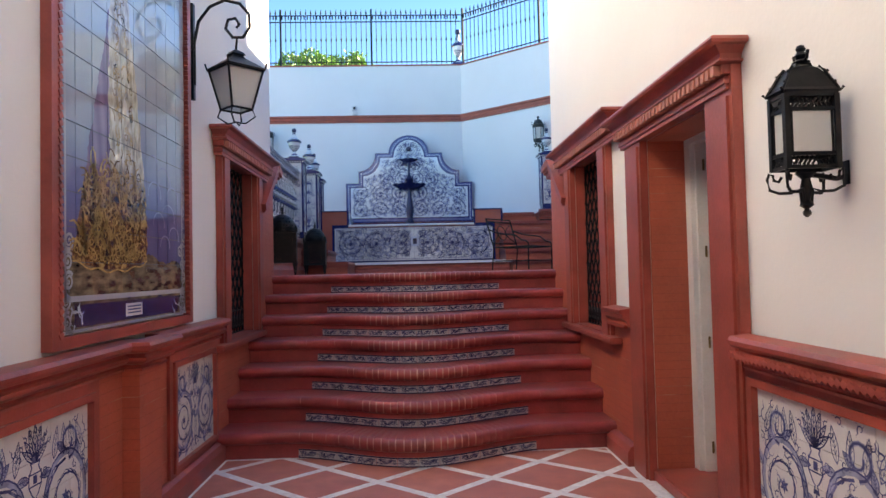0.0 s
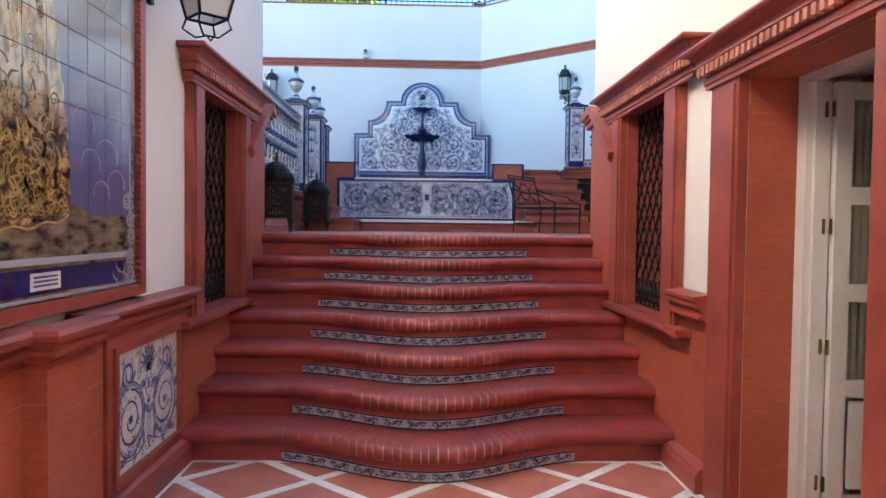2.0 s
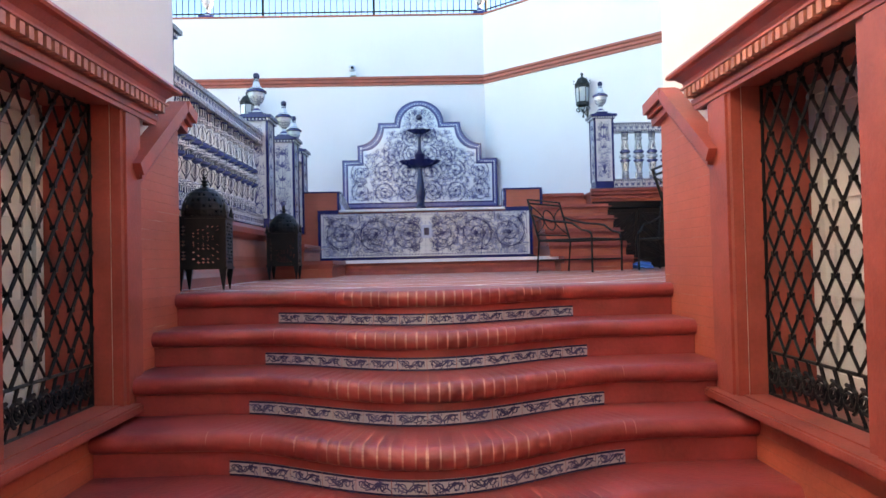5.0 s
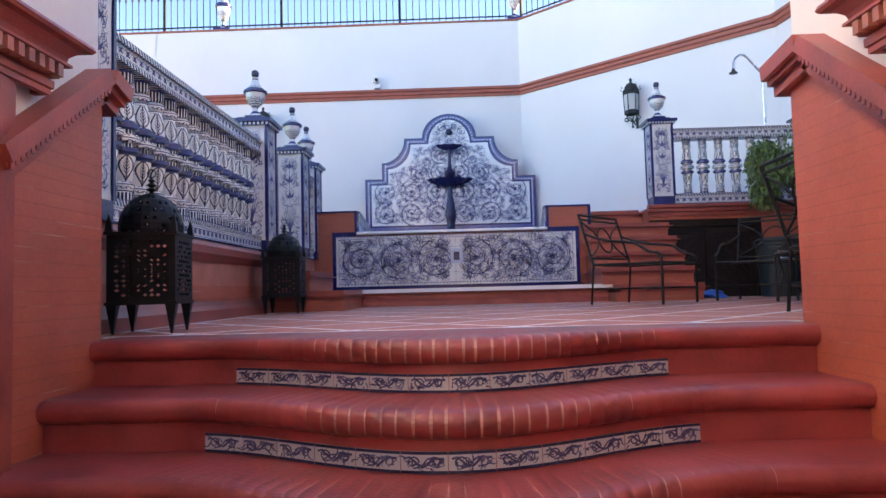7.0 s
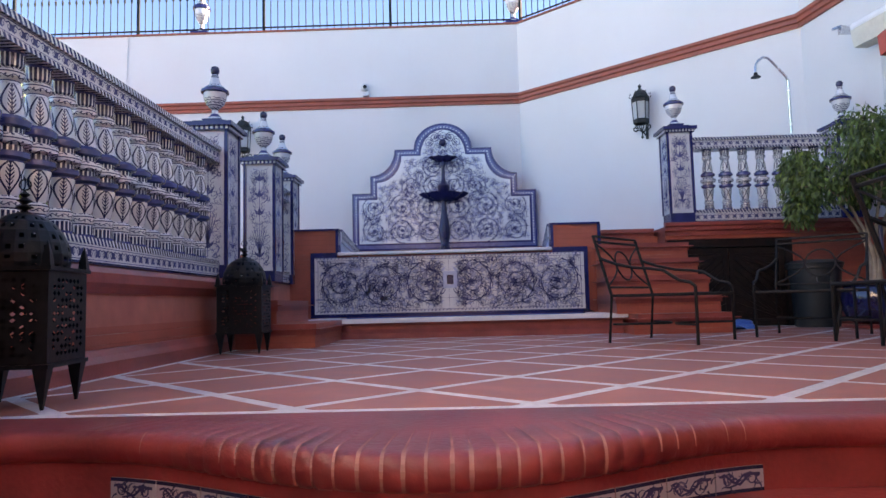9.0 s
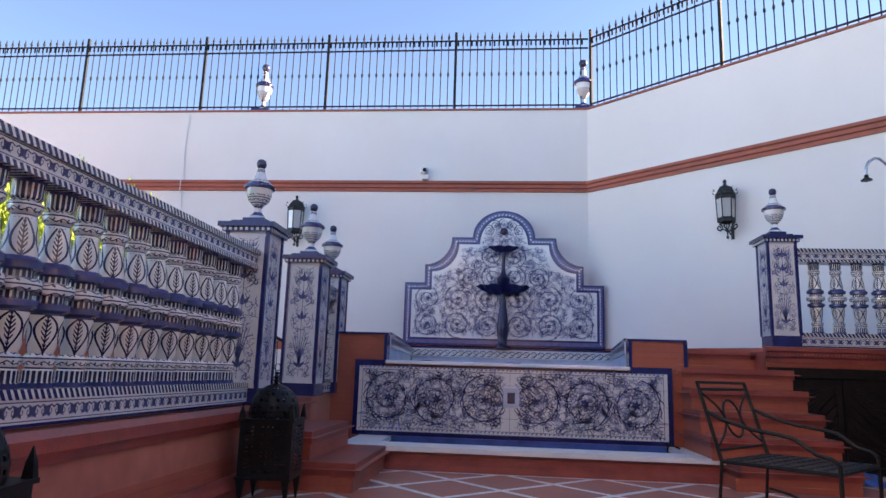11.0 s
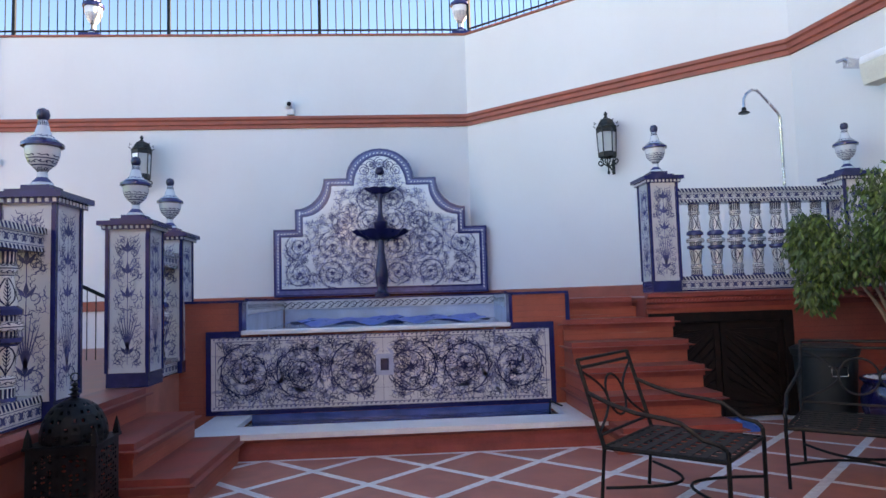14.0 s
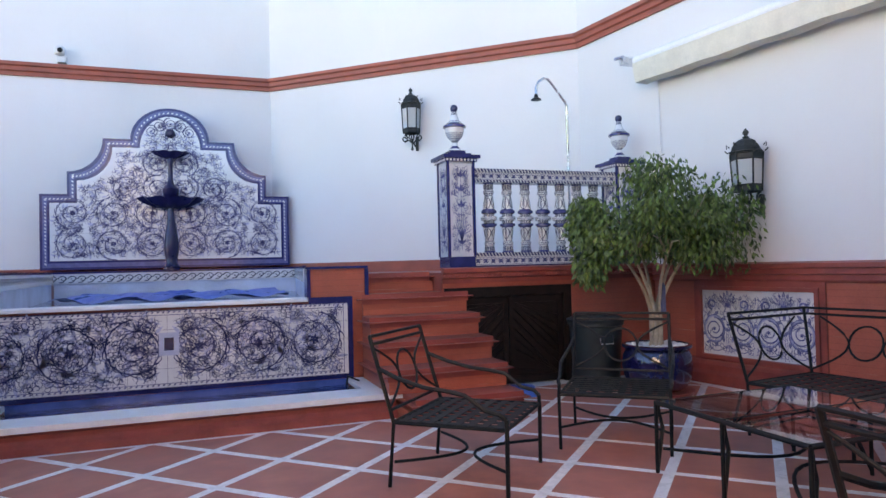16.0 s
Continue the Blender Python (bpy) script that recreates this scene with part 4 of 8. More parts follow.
def leaf(y, x0, x1, name="leaf"):
    bm = boxes((x0, x0 + 0.075, y - 0.02, y + 0.02, 0.08, 2.05), (x1 - 0.075, x1, y - 0.02, y + 0.02, 0.08, 2.05))
    for z in (0.08, 0.62, 1.06, 1.50, 1.97):
        box(bm, x0 + 0.075, x1 - 0.075, y - 0.019, y + 0.019, z, z + 0.08)
    lf = part(name, bm, whitepaint, door, "open white door leaf")
    part("door_panel", rbox(x0 + 0.10, x1 - 0.10, y - 0.012, y + 0.012, 0.19, 0.60, 0.01, 1), whitepaint, lf, "white raised door panel")
    for z in (0.70, 1.14, 1.58):
        part("pane", boxes((x0 + 0.075, x1 - 0.075, y - 0.003, y + 0.003, z, z + 0.40)), glass, lf, "clear glass pane")
    part("curtain", curtain(x0 + 0.075, x1 - 0.075, y + 0.012, 0.70, 1.97), canvas, lf, "cream gathered curtain")
    return lf


def curtain(x0, x1, y, z0, z1):
    bm = bmesh.new()
    prev = None
    n = 40
    for i in range(n + 1):
        x = x0 + (x1 - x0) * i / n
        yy = y + 0.006 * math.sin(i * 1.5)
        a, b = bm.verts.new((x, yy, z0)), bm.verts.new((x, yy, z1))
        if prev:
            bm.faces.new((prev[0], a, b, prev[1]))
        prev = (a, b)
    return bm


leaf(3.99, 1.81, 2.28)
leaf(3.29, 1.81, 2.28)
for z in (0.22, 0.85, 1.40, 1.93):
    bm = turned([(0.005, -0.035), (0.007, -0.03), (0.007, 0.03), (0.005, 0.035)], 8, (1.795, 3.975, z))
    lathe(bm, [(0.005, -0.035), (0.007, -0.03), (0.007, 0.03), (0.005, 0.035)], 8, (1.775, 3.995, z))
    part("hinge", bm, brass, door, "aged brass hinge")
# the room behind the door
structure("wall_room", boxes((5.0, 5.1, 1.6, 5.6, 0.0, 2.8), (2.0, 5.0, 1.5, 1.6, 0.0, 2.8), (2.0, 5.0, 4.6, 4.7, 0.0, 2.8)), beige, "beige wall of the room behind the door")
structure("floor_room", boxes((2.0, 5.0, 1.6, 4.6, -0.05, 0.06)), terra, "terracotta floor of the room")
structure("ceiling", boxes((2.0, 5.0, 1.5, 4.7, 2.8, 2.9)), whitepaint, "white ceiling of the room")

# mural of glazed tiles
mural = thing("tile_mural", "tall glazed tile mural of a gold robe under clouded violet sky", "mural")
MY0, MY1, MZ0, MZ1 = 2.78, 4.29, 1.09, 3.64
part("joint_bed", boxes((-1.47, -1.452, MY0, MY1, MZ0, MZ1)), simple("dark_tile_joint", (0.09, 0.09, 0.10), 0.8, 0.2, 12), mural, "grey joint bed")
ny, nz = 10, 17
ty, tz = (MY1 - MY0) / ny, (MZ1 - MZ0) / nz
first = None
rng = random.Random(4)
for i in range(ny):
    for j in range(nz):
        if first is None:
            o = first = part("tile", boxes((-0.003, 0.003, -ty / 2 + 0.0020, ty / 2 - 0.0020, -tz / 2 + 0.0020, tz / 2 - 0.0020)), mural_m, mural, "glazed painted tile")
        else:
            o = new("tile", first.data)
            o.parent = mural
        o.location = (-1.4495, MY0 + (i + 0.5) * ty, MZ0 + (j + 0.5) * tz)
        o.rotation_euler = (0, rng.uniform(-0.004, 0.004), rng.uniform(-0.004, 0.004))
MF = flat_x(-1.4445)
part("banner", boxes((-1.4465, -1.4455, MY0 + 0.14, MY1 - 0.14, MZ0 + 0.02, MZ0 + 0.115)), cobalt, mural, "cobalt blue painted banner")
part("plaque", boxes((-1.4455, -1.4445, 3.42, 3.62, MZ0 + 0.035, MZ0 + 0.10)), glaze, mural, "small white lettered plaque")
part("inscription", boxes(*[(-1.4444, -1.4440, 3.44, 3.60, MZ0 + z, MZ0 + z + 0.008) for z in (0.048, 0.064, 0.080)]), ink, mural, "illegible blue inscription")
bm = bmesh.new()
for a, b, c, d in ((MY0, MY1, MZ0, MZ0 + 0.012), (MY0 + 0.06, MY1 - 0.06, MZ0 + 0.13, MZ0 + 0.155), (MY0 + 0.055, MY0 + 0.07, MZ0 + 0.13, MZ1), (MY1 - 0.07, MY1 - 0.055, MZ0 + 0.13, MZ1)):
    bm.faces.new([bm.verts.new(MF(*q)) for q in ((a, c), (b, c), (b, d), (a, d))])
part("painted_border", bm, glaze_old, mural, "white painted border line")
bm = bmesh.new()
rng = random.Random(9)
for s, c in ((1, MY0 + 0.07), (-1, MY1 - 0.07)):
    for q in range(5):
        scroll(bm, MF, c + rng.uniform(-0.02, 0.03) * s, MZ0 + 0.05 + q * 0.085, 0.036, s, rng.uniform(0, 3), rng, 0.012)
    for q in range(40):
        sprig(bm, MF, c - s * 0.04, MZ0 + 0.42 + q * 0.06, 1.2 if q % 2 else 1.9, 0.05, rng, 0.005)
for s, c in ((1, MY0 + 0.07), (-1, MY1 - 0.07)):
    for q in range(26):
        hook(bm, c + s * rng.uniform(-0.05, 0.14 if q < 14 else 0.0), MZ0 + (rng.uniform(0.02, 0.11) if q < 14 else rng.uniform(0.12, 0.48)), rng.uniform(0, 6.2), 0.06, rng.choice((-1, 1)), MF, 0.22)
part("painted_scroll", bm, glaze_old, mural, "pale painted acanthus border")
# curling clouds at dusk beside the robe
bm = bmesh.new()
rng = random.Random(14)
for cy, cz, r in ((3.80, 1.78, 0.09), (3.93, 1.86, 0.11), (4.07, 1.78, 0.09), (3.86, 1.62, 0.08), (4.00, 1.66, 0.10), (3.95, 1.50, 0.07), (4.09, 1.55, 0.08), (3.78, 1.95, 0.06)):
    ribbon(bm, [(cy + r * math.cos(a), cz + r * 0.8 * math.sin(a)) for a in [-0.3 + i * 0.28 for i in range(14)]], 0.012, 0.004, flat_x(-1.4449))
part("painted_clouds", bm, simple("pale_violet_glaze", (0.26, 0.27, 0.42), 0.15, 0.3, 12, 0.0006, coat=0.3), mural, "pale outlined clouds")
# gold embroidery of the robe
gold_hi = simple("gold_paint_glaze", (0.44, 0.29, 0.12), 0.12, 0.5, 20, 0.0006, coat=0.3)
gold_lo = simple("brown_gold_paint_glaze", (0.16, 0.085, 0.03), 0.12, 0.5, 20, 0.0006, coat=0.3)
for mt, off, num, seed in ((gold_lo, 0.0002, 170, 3), (gold_hi, 0.0005, 230, 6)):
    bm = bmesh.new()
    mg = flat_x(-1.4449 + off)
    rng = random.Random(seed)
    for q in range(num):
        high = q % 4 == 0
        z = rng.uniform(1.80, 2.75) if high else 1.42 + 0.42 * rng.random() ** 1.2
        left = 3.30 if high else 2.92 + 0.29 * (z - 1.36)
        right = 3.62 - 0.21 * max(0, z - 1.7)
        y = rng.uniform(left, right)
        size = 0.6 if high else 1.0
        if rng.random() < 0.45:
            ribbon(bm, curl(y, z, size * rng.uniform(0.025, 0.045), 0.008, rng.uniform(0, 6.2), rng.choice((-1.2, 1.2)), 12), 0.010 * size, 0.004, mg)
        else:
            hook(bm, y, z, rng.uniform(0.6, 2.5), size * rng.uniform(0.06, 0.11), rng.choice((-1, 1)), mg, 0.20)
    for q in range(24):
        y = 3.28 + (q - 11.5) / 11.5 * 0.38
        z = 1.365 + 0.30 * (y - 3.28) ** 2
        ribbon(bm, curl(y, z + 0.03 + off * 30, 0.022, 0.006, q * 1.7, 1.1, 8), 0.009, 0.005, mg)
    if off > 0.0003:
        ribbon(bm, [(2.90 + 0.78 * t / 20, 1.352 + 0.30 * (0.78 * t / 20 - 0.38) ** 2 + 0.008 * math.sin(t * 1.3)) for t in range(21)], 0.008, 0.008, mg)
    part("embroidery", bm, mt, mural, "gold painted embroidery")["kind"] = "stuff"
bm = bmesh.new()
for a, b in (((MY0 - 0.075, MY0 - 0.02), (MZ0 - 0.06, MZ1 + 0.07)), ((MY1 + 0.02, MY1 + 0.075), (MZ0 - 0.06, MZ1 + 0.07))):
    box(bm, -1.47, -1.425, a[0], a[1], b[0], b[1])
box(bm, -1.47, -1.425, MY0 - 0.02, MY1 + 0.02, MZ0 - 0.06, MZ0 - 0.01)
box(bm, -1.47, -1.425, MY0 - 0.02, MY1 + 0.02, MZ1 + 0.02, MZ1 + 0.07)
part("frame", bm, redtrim, mural, "red painted frame")
bm = bmesh.new()
for y in (MY0 - 0.012, MY1 + 0.012):
    z = MZ0
    while z < MZ1:
        v = box(bm, -0.012, 0.012, -0.014, 0.014, -0.012, 0.012)
        bmesh.ops.rotate(bm, cent=(0, 0, 0), matrix=Matrix.Rotation(radians(30), 3, "X"), verts=v)
        bmesh.ops.translate(bm, vec=(-1.432, y, z), verts=v)
        z += 0.032
part("rope_moulding", bm, redtrim, mural, "red carved rope moulding")["kind"] = "stuff"


# ---- lamps ----
def wall_lantern(m, h=0.36, r=0.13, mat=None, label="iron wall lantern with frosted panes on a scrolled bracket"):
    """Six-sided lantern; local +y points out of the wall, the origin is on the wall at the lantern's mid height."""
    ob = thing("wall_lantern", label, "lamp", "wall lanterns", m)
    cy = r + 0.06
    metal = mat or iron
    n = 6
    P = lambda a, rr, z: (rr * math.cos(a), cy + rr * math.sin(a), z)
    angs = [math.pi / 6 + k * math.pi / 3 for k in range(n)]
    lines = [[P(a, r, h / 2), P(a, r * 0.86, -h / 2)] for a in angs]
    for rr, z in ((r, h / 2), (r * 0.97, h / 2 - 0.05), (r * 0.88, -h / 2 + 0.05), (r * 0.86, -h / 2)):
        lines.append([P(a, rr, z) for a in angs + angs[:1]])
    part("frame", tubes(lines, 0.008, 5), metal, ob, "black iron frame")
    bm = bmesh.new()
    bands = []
    for k in range(n):
        a, b = angs[k], angs[(k + 1) % n]
        bm.faces.new([bm.verts.new(q) for q in (P(a, r * 0.955, h / 2 - 0.05), P(b, r * 0.955, h / 2 - 0.05), P(b, r * 0.865, -h / 2 + 0.05), P(a, r * 0.865, -h / 2 + 0.05))])
        bands.append((P(a, r * 0.97, h / 2), P(b, r * 0.97, h / 2), P(b, r * 0.95, h / 2 - 0.05), P(a, r * 0.95, h / 2 - 0.05)))
        bands.append((P(a, r * 0.87, -h / 2 + 0.05), P(b, r * 0.87, -h / 2 + 0.05), P(b, r * 0.85, -h / 2), P(a, r * 0.85, -h / 2)))
    part("panes", bm, frosted, ob, "frosted glass panes")
    for side in (0, 1):
        bm = bmesh.new()
        for q in bands[side::2]:
            bm.faces.new([bm.verts.new(v) for v in q])
        bmesh.ops.remove_doubles(bm, verts=bm.verts, dist=1e-5)
        part("pierced_band", bm, metal, ob, "black pierced iron band")
    part("roof", turned([(r * 1.12, h / 2), (r * 1.16, h / 2 + 0.012), (r * 1.0, h / 2 + 0.02), (r * 0.92, h / 2 + 0.055), (r * 0.62, h / 2 + 0.105), (r * 0.30, h / 2 + 0.125), (r * 0.16, h / 2 + 0.13)], 6, (0, cy, 0)), metal, ob, "black domed iron roof")
    part("finial", turned([(0.012, 0), (0.03, 0.012), (0.012, 0.026), (0.024, 0.045), (0.026, 0.06), (0.01, 0.08), (0.004, 0.09)], 8, (0, cy, h / 2 + 0.125)), metal, ob, "black iron finial")
    leaves = [[P(a, r * 1.02, h / 2 + 0.06), P(a, r * 1.2, h / 2 + 0.085), P(a, r * 1.18, h / 2 + 0.05)] for a in angs]
    leaves += [[P(a, r * 1.1, h / 2 + 0.01), P(a, r * 1.3, h / 2 + 0.035)] for a in angs]
    for l in leaves:
        part("crest_leaf", tubes([l], 0.006, 4), metal, ob, "black iron leaf")
    br = [[(s * u, cy - 0.02, -h / 2 - 0.06 + v) for u, v in curl(r * 0.85, 0.0, 0.045, 0.014, math.pi / 2, 1.3, 16)] for s in (-1, 1)]
    br += [[(s * r * 0.85, cy - 0.02, -h / 2 - 0.105), (s * r * 0.45, cy - 0.03, -h / 2 - 0.08), (0, cy - 0.05, -h / 2 - 0.13)] for s in (-1, 1)]
    br += [[(0, 0.0, -h / 2 - 0.14), (0, 0.06, -h / 2 - 0.15), (0, cy, -h / 2 - 0.08), (0, cy, -h / 2)]]
    br += [[(s * 0.02, cy, -h / 2), (s * 0.035, cy, -h / 2 - 0.05), (0, cy - 0.02, -h / 2 - 0.11), (0, cy - 0.02, -h / 2 - 0.17)] for s in (-1, 1)]
    part("bracket", tubes(br, 0.009, 6), metal, ob, "black scrolled iron bracket")
    part("backplate", boxes((-0.02, 0.02, 0.0, 0.008, -h / 2 - 0.20, -h / 2 - 0.02)), metal, ob, "black iron backplate")
    part("drop", turned([(0.004, -0.03), (0.018, -0.015), (0.018, 0.0), (0.006, 0.02)], 8, (0, cy - 0.02, -h / 2 - 0.19)), metal, ob, "iron ball drop")
    return ob




def box_lantern(m, h, hw, depth, gap, label):
    """Four-sided lantern with a swept roof; local +y points out of the wall, the origin is on the wall at mid height."""
    ob = thing("wall_lantern", label, "lamp", "wall lanterns", m)
    y0, y1 = gap, gap + depth
    cy = (y0 + y1) / 2
    cs = [(-hw, y0), (hw, y0), (hw, y1), (-hw, y1)]
    for x, y in cs:
        part("corner_post", boxes((x - 0.009, x + 0.009, y - 0.009, y + 0.009, -h / 2, h / 2)), iron, ob, "black iron corner post")
    for z0, z1 in ((-h / 2, -h / 2 + 0.012), (-h / 2 + 0.044, -h / 2 + 0.056), (h / 2 - 0.058, h / 2 - 0.046), (h / 2 - 0.010, h / 2 + 0.006)):
        part("rail", boxes(*[(min(a[0], b[0]) - 0.006, max(a[0], b[0]) + 0.006, min(a[1], b[1]) - 0.006, max(a[1], b[1]) + 0.006, z0, z1) for a, b in zip(cs, cs[1:] + cs[:1])]), iron, ob, "black iron rail")
    for a, b in zip(cs, cs[1:] + cs[:1]):
        a, b = Vector((*a, 0)), Vector((*b, 0))
        d = (b - a).normalized()
        g = lambda u, z: a + d * u + Vector((0, 0, z))
        L = (b - a).length
        bm = bmesh.new()
        bm.faces.new([bm.verts.new(v) for v in (g(0.008, -h / 2 + 0.05), g(L - 0.008, -h / 2 + 0.05), g(L - 0.008, h / 2 - 0.05), g(0.008, h / 2 - 0.05))])
        part("pane", bm, frosted, ob, "frosted glass pane")
        part("inner_frame", tubes([[g(0.016, -h / 2 + 0.055), g(0.016, h / 2 - 0.056)], [g(L - 0.016, -h / 2 + 0.055), g(L - 0.016, h / 2 - 0.056)]], 0.005, 4), iron, ob, "thin iron pane frame")
        # band of slanting leaves cut through the metal, below and above the pane
        for z0, nm in ((-h / 2 + 0.014, "lower"), (h / 2 - 0.044, "upper")):
            lines = []
            nn = 9
            for i in range(nn):
                u = 0.016 + (L - 0.032) * (i + 0.5) / nn
                k = 0.005 if i < nn / 2 else -0.005
                lines += [[g(u - k, z0), g(u + k, z0 + 0.015)], [g(u + k, z0 + 0.015), g(u - k, z0 + 0.030)]]
            part("pierced_band", tubes(lines, 0.0026 if nm == "lower" else 0.0042, 4), iron, ob, "pierced iron leaf band")["kind"] = "stuff"
    # swept roof of four curved faces
    bm = bmesh.new()
    rings = []
    for k, z in ((1.12, 0.004), (1.16, 0.012), (1.02, 0.022), (0.86, 0.045), (0.68, 0.075), (0.52, 0.092), (0.34, 0.100), (0.30, 0.112)):
        rings.append([bm.verts.new((x * k, cy + (y - cy) * k, h / 2 + z)) for x, y in cs])
    for r, q in zip(rings, rings[1:]):
        for j in range(4):
            bm.faces.new((r[j], r[(j + 1) % 4], q[(j + 1) % 4], q[j]))
    bm.faces.new(rings[-1])
    bm.faces.new(rings[0][::-1])
    part("roof", bm, iron, ob, "black swept iron roof")
    for x, y in cs:
        c = lambda k, z: (x * k, cy + (y - cy) * k, h / 2 + z)
        part("roof_rib", tubes([[c(1.25, 0.020), c(1.17, 0.008), c(1.03, 0.028), c(0.87, 0.052), c(0.69, 0.082), c(0.53, 0.098)]], 0.0055, 5), iron, ob, "curled leaf rib on the roof")
        for k, z in ((0.96, 0.040), (0.74, 0.078)):
            part("crest_leaf", tubes([[c(k, z - 0.012), c(k + 0.04, z), c(k + 0.08, z + 0.002)]], 0.005, 4), iron, ob, "black iron leaf")
    part("finial", turned([(0.022, 0), (0.03, 0.006), (0.014, 0.016), (0.020, 0.03), (0.012, 0.042), (0.017, 0.052), (0.012, 0.062), (0.003, 0.066)], 10, (0, cy, h / 2 + 0.110)), iron, ob, "black iron finial", True)
    for s in (-1, 1):
        part("finial_leaf", tubes([[(s * 0.012, cy, h / 2 + 0.113), (s * 0.034, cy, h / 2 + 0.123), (s * 0.042, cy, h / 2 + 0.148)]], 0.006, 5), iron, ob, "upright iron leaf")
    zb = -h / 2
    for x, y in cs:
        dx, dyy = (1 if x > 0 else -1), (1 if y > cy else -1)
        q = [(x + dx * (0.004 + u) * 0.7, y + dyy * (0.004 + u) * 0.7, zb + v) for u, v in ((-0.030, -0.018), (-0.020, -0.034), (-0.004, -0.028), (-0.002, -0.010), (0.010, -0.004), (0.018, -0.024), (0.010, -0.060), (-0.020, -0.074))]
        q += [(x * 0.45, cy + (y - cy) * 0.45, zb - 0.074), (x * 0.20, cy + (y - cy) * 0.20, zb - 0.062), (x * 0.14, cy + (y - cy) * 0.14, zb - 0.12)]
        part("scroll_foot", tubes([q], 0.0055, 6), iron, ob, "scrolled iron foot")
    part("stem", turned([(0.030, 0.0), (0.034, -0.01), (0.014, -0.03), (0.020, -0.06), (0.010, -0.10), (0.024, -0.118), (0.008, -0.130)][::-1], 8, (0, cy, zb)), iron, ob, "turned iron stem", True)
    part("drop", turned([(0.004, -0.016), (0.013, -0.008), (0.014, 0.002), (0.004, 0.014)], 8, (0, cy, zb - 0.142)), iron, ob, "iron ball drop", True)
    part("bracket", tubes([[(0, 0.0, zb - 0.02), (0, gap * 0.6, zb - 0.030), (0, cy, zb - 0.012)]], 0.009, 6), iron, ob, "black iron wall arm")
    part("backplate", boxes((-0.016, 0.016, 0.0, 0.006, zb - 0.05, zb + 0.03)), iron, ob, "black iron backplate")
    return ob


box_lantern(pose(1.469, 2.195, 1.752, 0, 0, 90), 0.250, 0.046, 0.17, 0.058, "black iron four-sided wall lantern with frosted panes and scrolled feet")
wall_lantern(pose(-3.43, 16.09, 4.42, 0, 0, 180), 0.40, 0.13, lampiron)
W2A = Vector((1.2, 16.09, 0)); W2B = Vector((4.44, 13.24, 0)); W3B = Vector((5.40, 6.9, 0))
w3 = lambda y: 4.44 + (13.24 - y) * 0.1514
a2 = math.degrees(math.atan2(W2B.y - W2A.y, W2B.x - W2A.x))
a3 = math.degrees(math.atan2(W3B.y - W2B.y, W3B.x - W2B.x))
wall_lantern(pose(2.88, 16.09 + (2.88 - 1.2) * (W2B.y - W2A.y) / (W2B.x - W2A.x) - 0.005, 4.30, 0, 0, a2 + 180), 0.36, 0.12, lampiron)
wall_lantern(pose(w3(10.92) - 0.004, 10.92, 3.17, 0, 0, a3 + 180), 0.32, 0.13, lampiron)

# hanging street lantern on a scroll bracket
hl = thing("bracket_lantern", "black iron street lantern hanging from a large scrolled wall bracket", "lamp")
LX, LY = -1.17, 4.50
arc = [(-1.445, LY, 2.60), (-1.445, LY, 2.88), (-1.415, LY, 3.03), (-1.34, LY, 3.13), (-1.24, LY, 3.175), (-1.14, LY, 3.15), (-1.08, LY, 3.08), (-1.075, LY, 2.99), (-1.12, LY, 2.92), (-1.19, LY, 2.92), (-1.235, LY, 2.98), (-1.22, LY, 3.04), (-1.17, LY, 3.05), (-1.145, LY, 3.01), (-1.165, LY, 2.985)]
part("bracket", tubes([arc], 0.011, 6), iron, hl, "black scrolled iron bracket")
part("wall_bar", boxes((-1.47, -1.445, LY - 0.02, LY + 0.02, 2.50, 3.15)), iron, hl, "black iron wall bar")
part("hook", tubes([[(LX + 0.01, LY, 2.92), (LX, LY, 2.83)]], 0.008, 6), iron, hl, "black iron hook")
part("roof", turned([(0.195, 0), (0.20, 0.012), (0.14, 0.045), (0.065, 0.085), (0.052, 0.10), (0.066, 0.11), (0.045, 0.13), (0.015, 0.145)], 4, (LX, LY, 2.69)), iron, hl, "black four-sided iron roof")
q = lambda k, r, z: (LX + r * math.cos(k * math.pi / 2), LY + r * math.sin(k * math.pi / 2), z)
fr = [[q(k, 0.18, 2.69), q(k, 0.105, 2.43)] for k in range(4)] + [[q(k, r, z) for k in range(5)] for r, z in ((0.18, 2.69), (0.105, 2.43))]
part("frame", tubes(fr, 0.008, 5), iron, hl, "black iron frame")
bm = bmesh.new()
for k in range(4):
    bm.faces.new([bm.verts.new(v) for v in (q(k, 0.17, 2.685), q(k + 1, 0.17, 2.685), q(k + 1, 0.10, 2.435), q(k, 0.10, 2.435))])
part("panes", bm, frosted, hl, "frosted glass panes")
for k in range(4):
    part("spike", tubes([[q(k, 0.19, 2.69), q(k, 0.205, 2.74)]], 0.006, 4), iron, hl, "curled iron spike")
    part("foot", tubes([[q(k, 0.105, 2.43), q(k, 0.125, 2.38), q(k, 0.06, 2.335), q(k + 2, 0.0, 2.345)]], 0.006, 4), iron, hl, "curled iron foot")
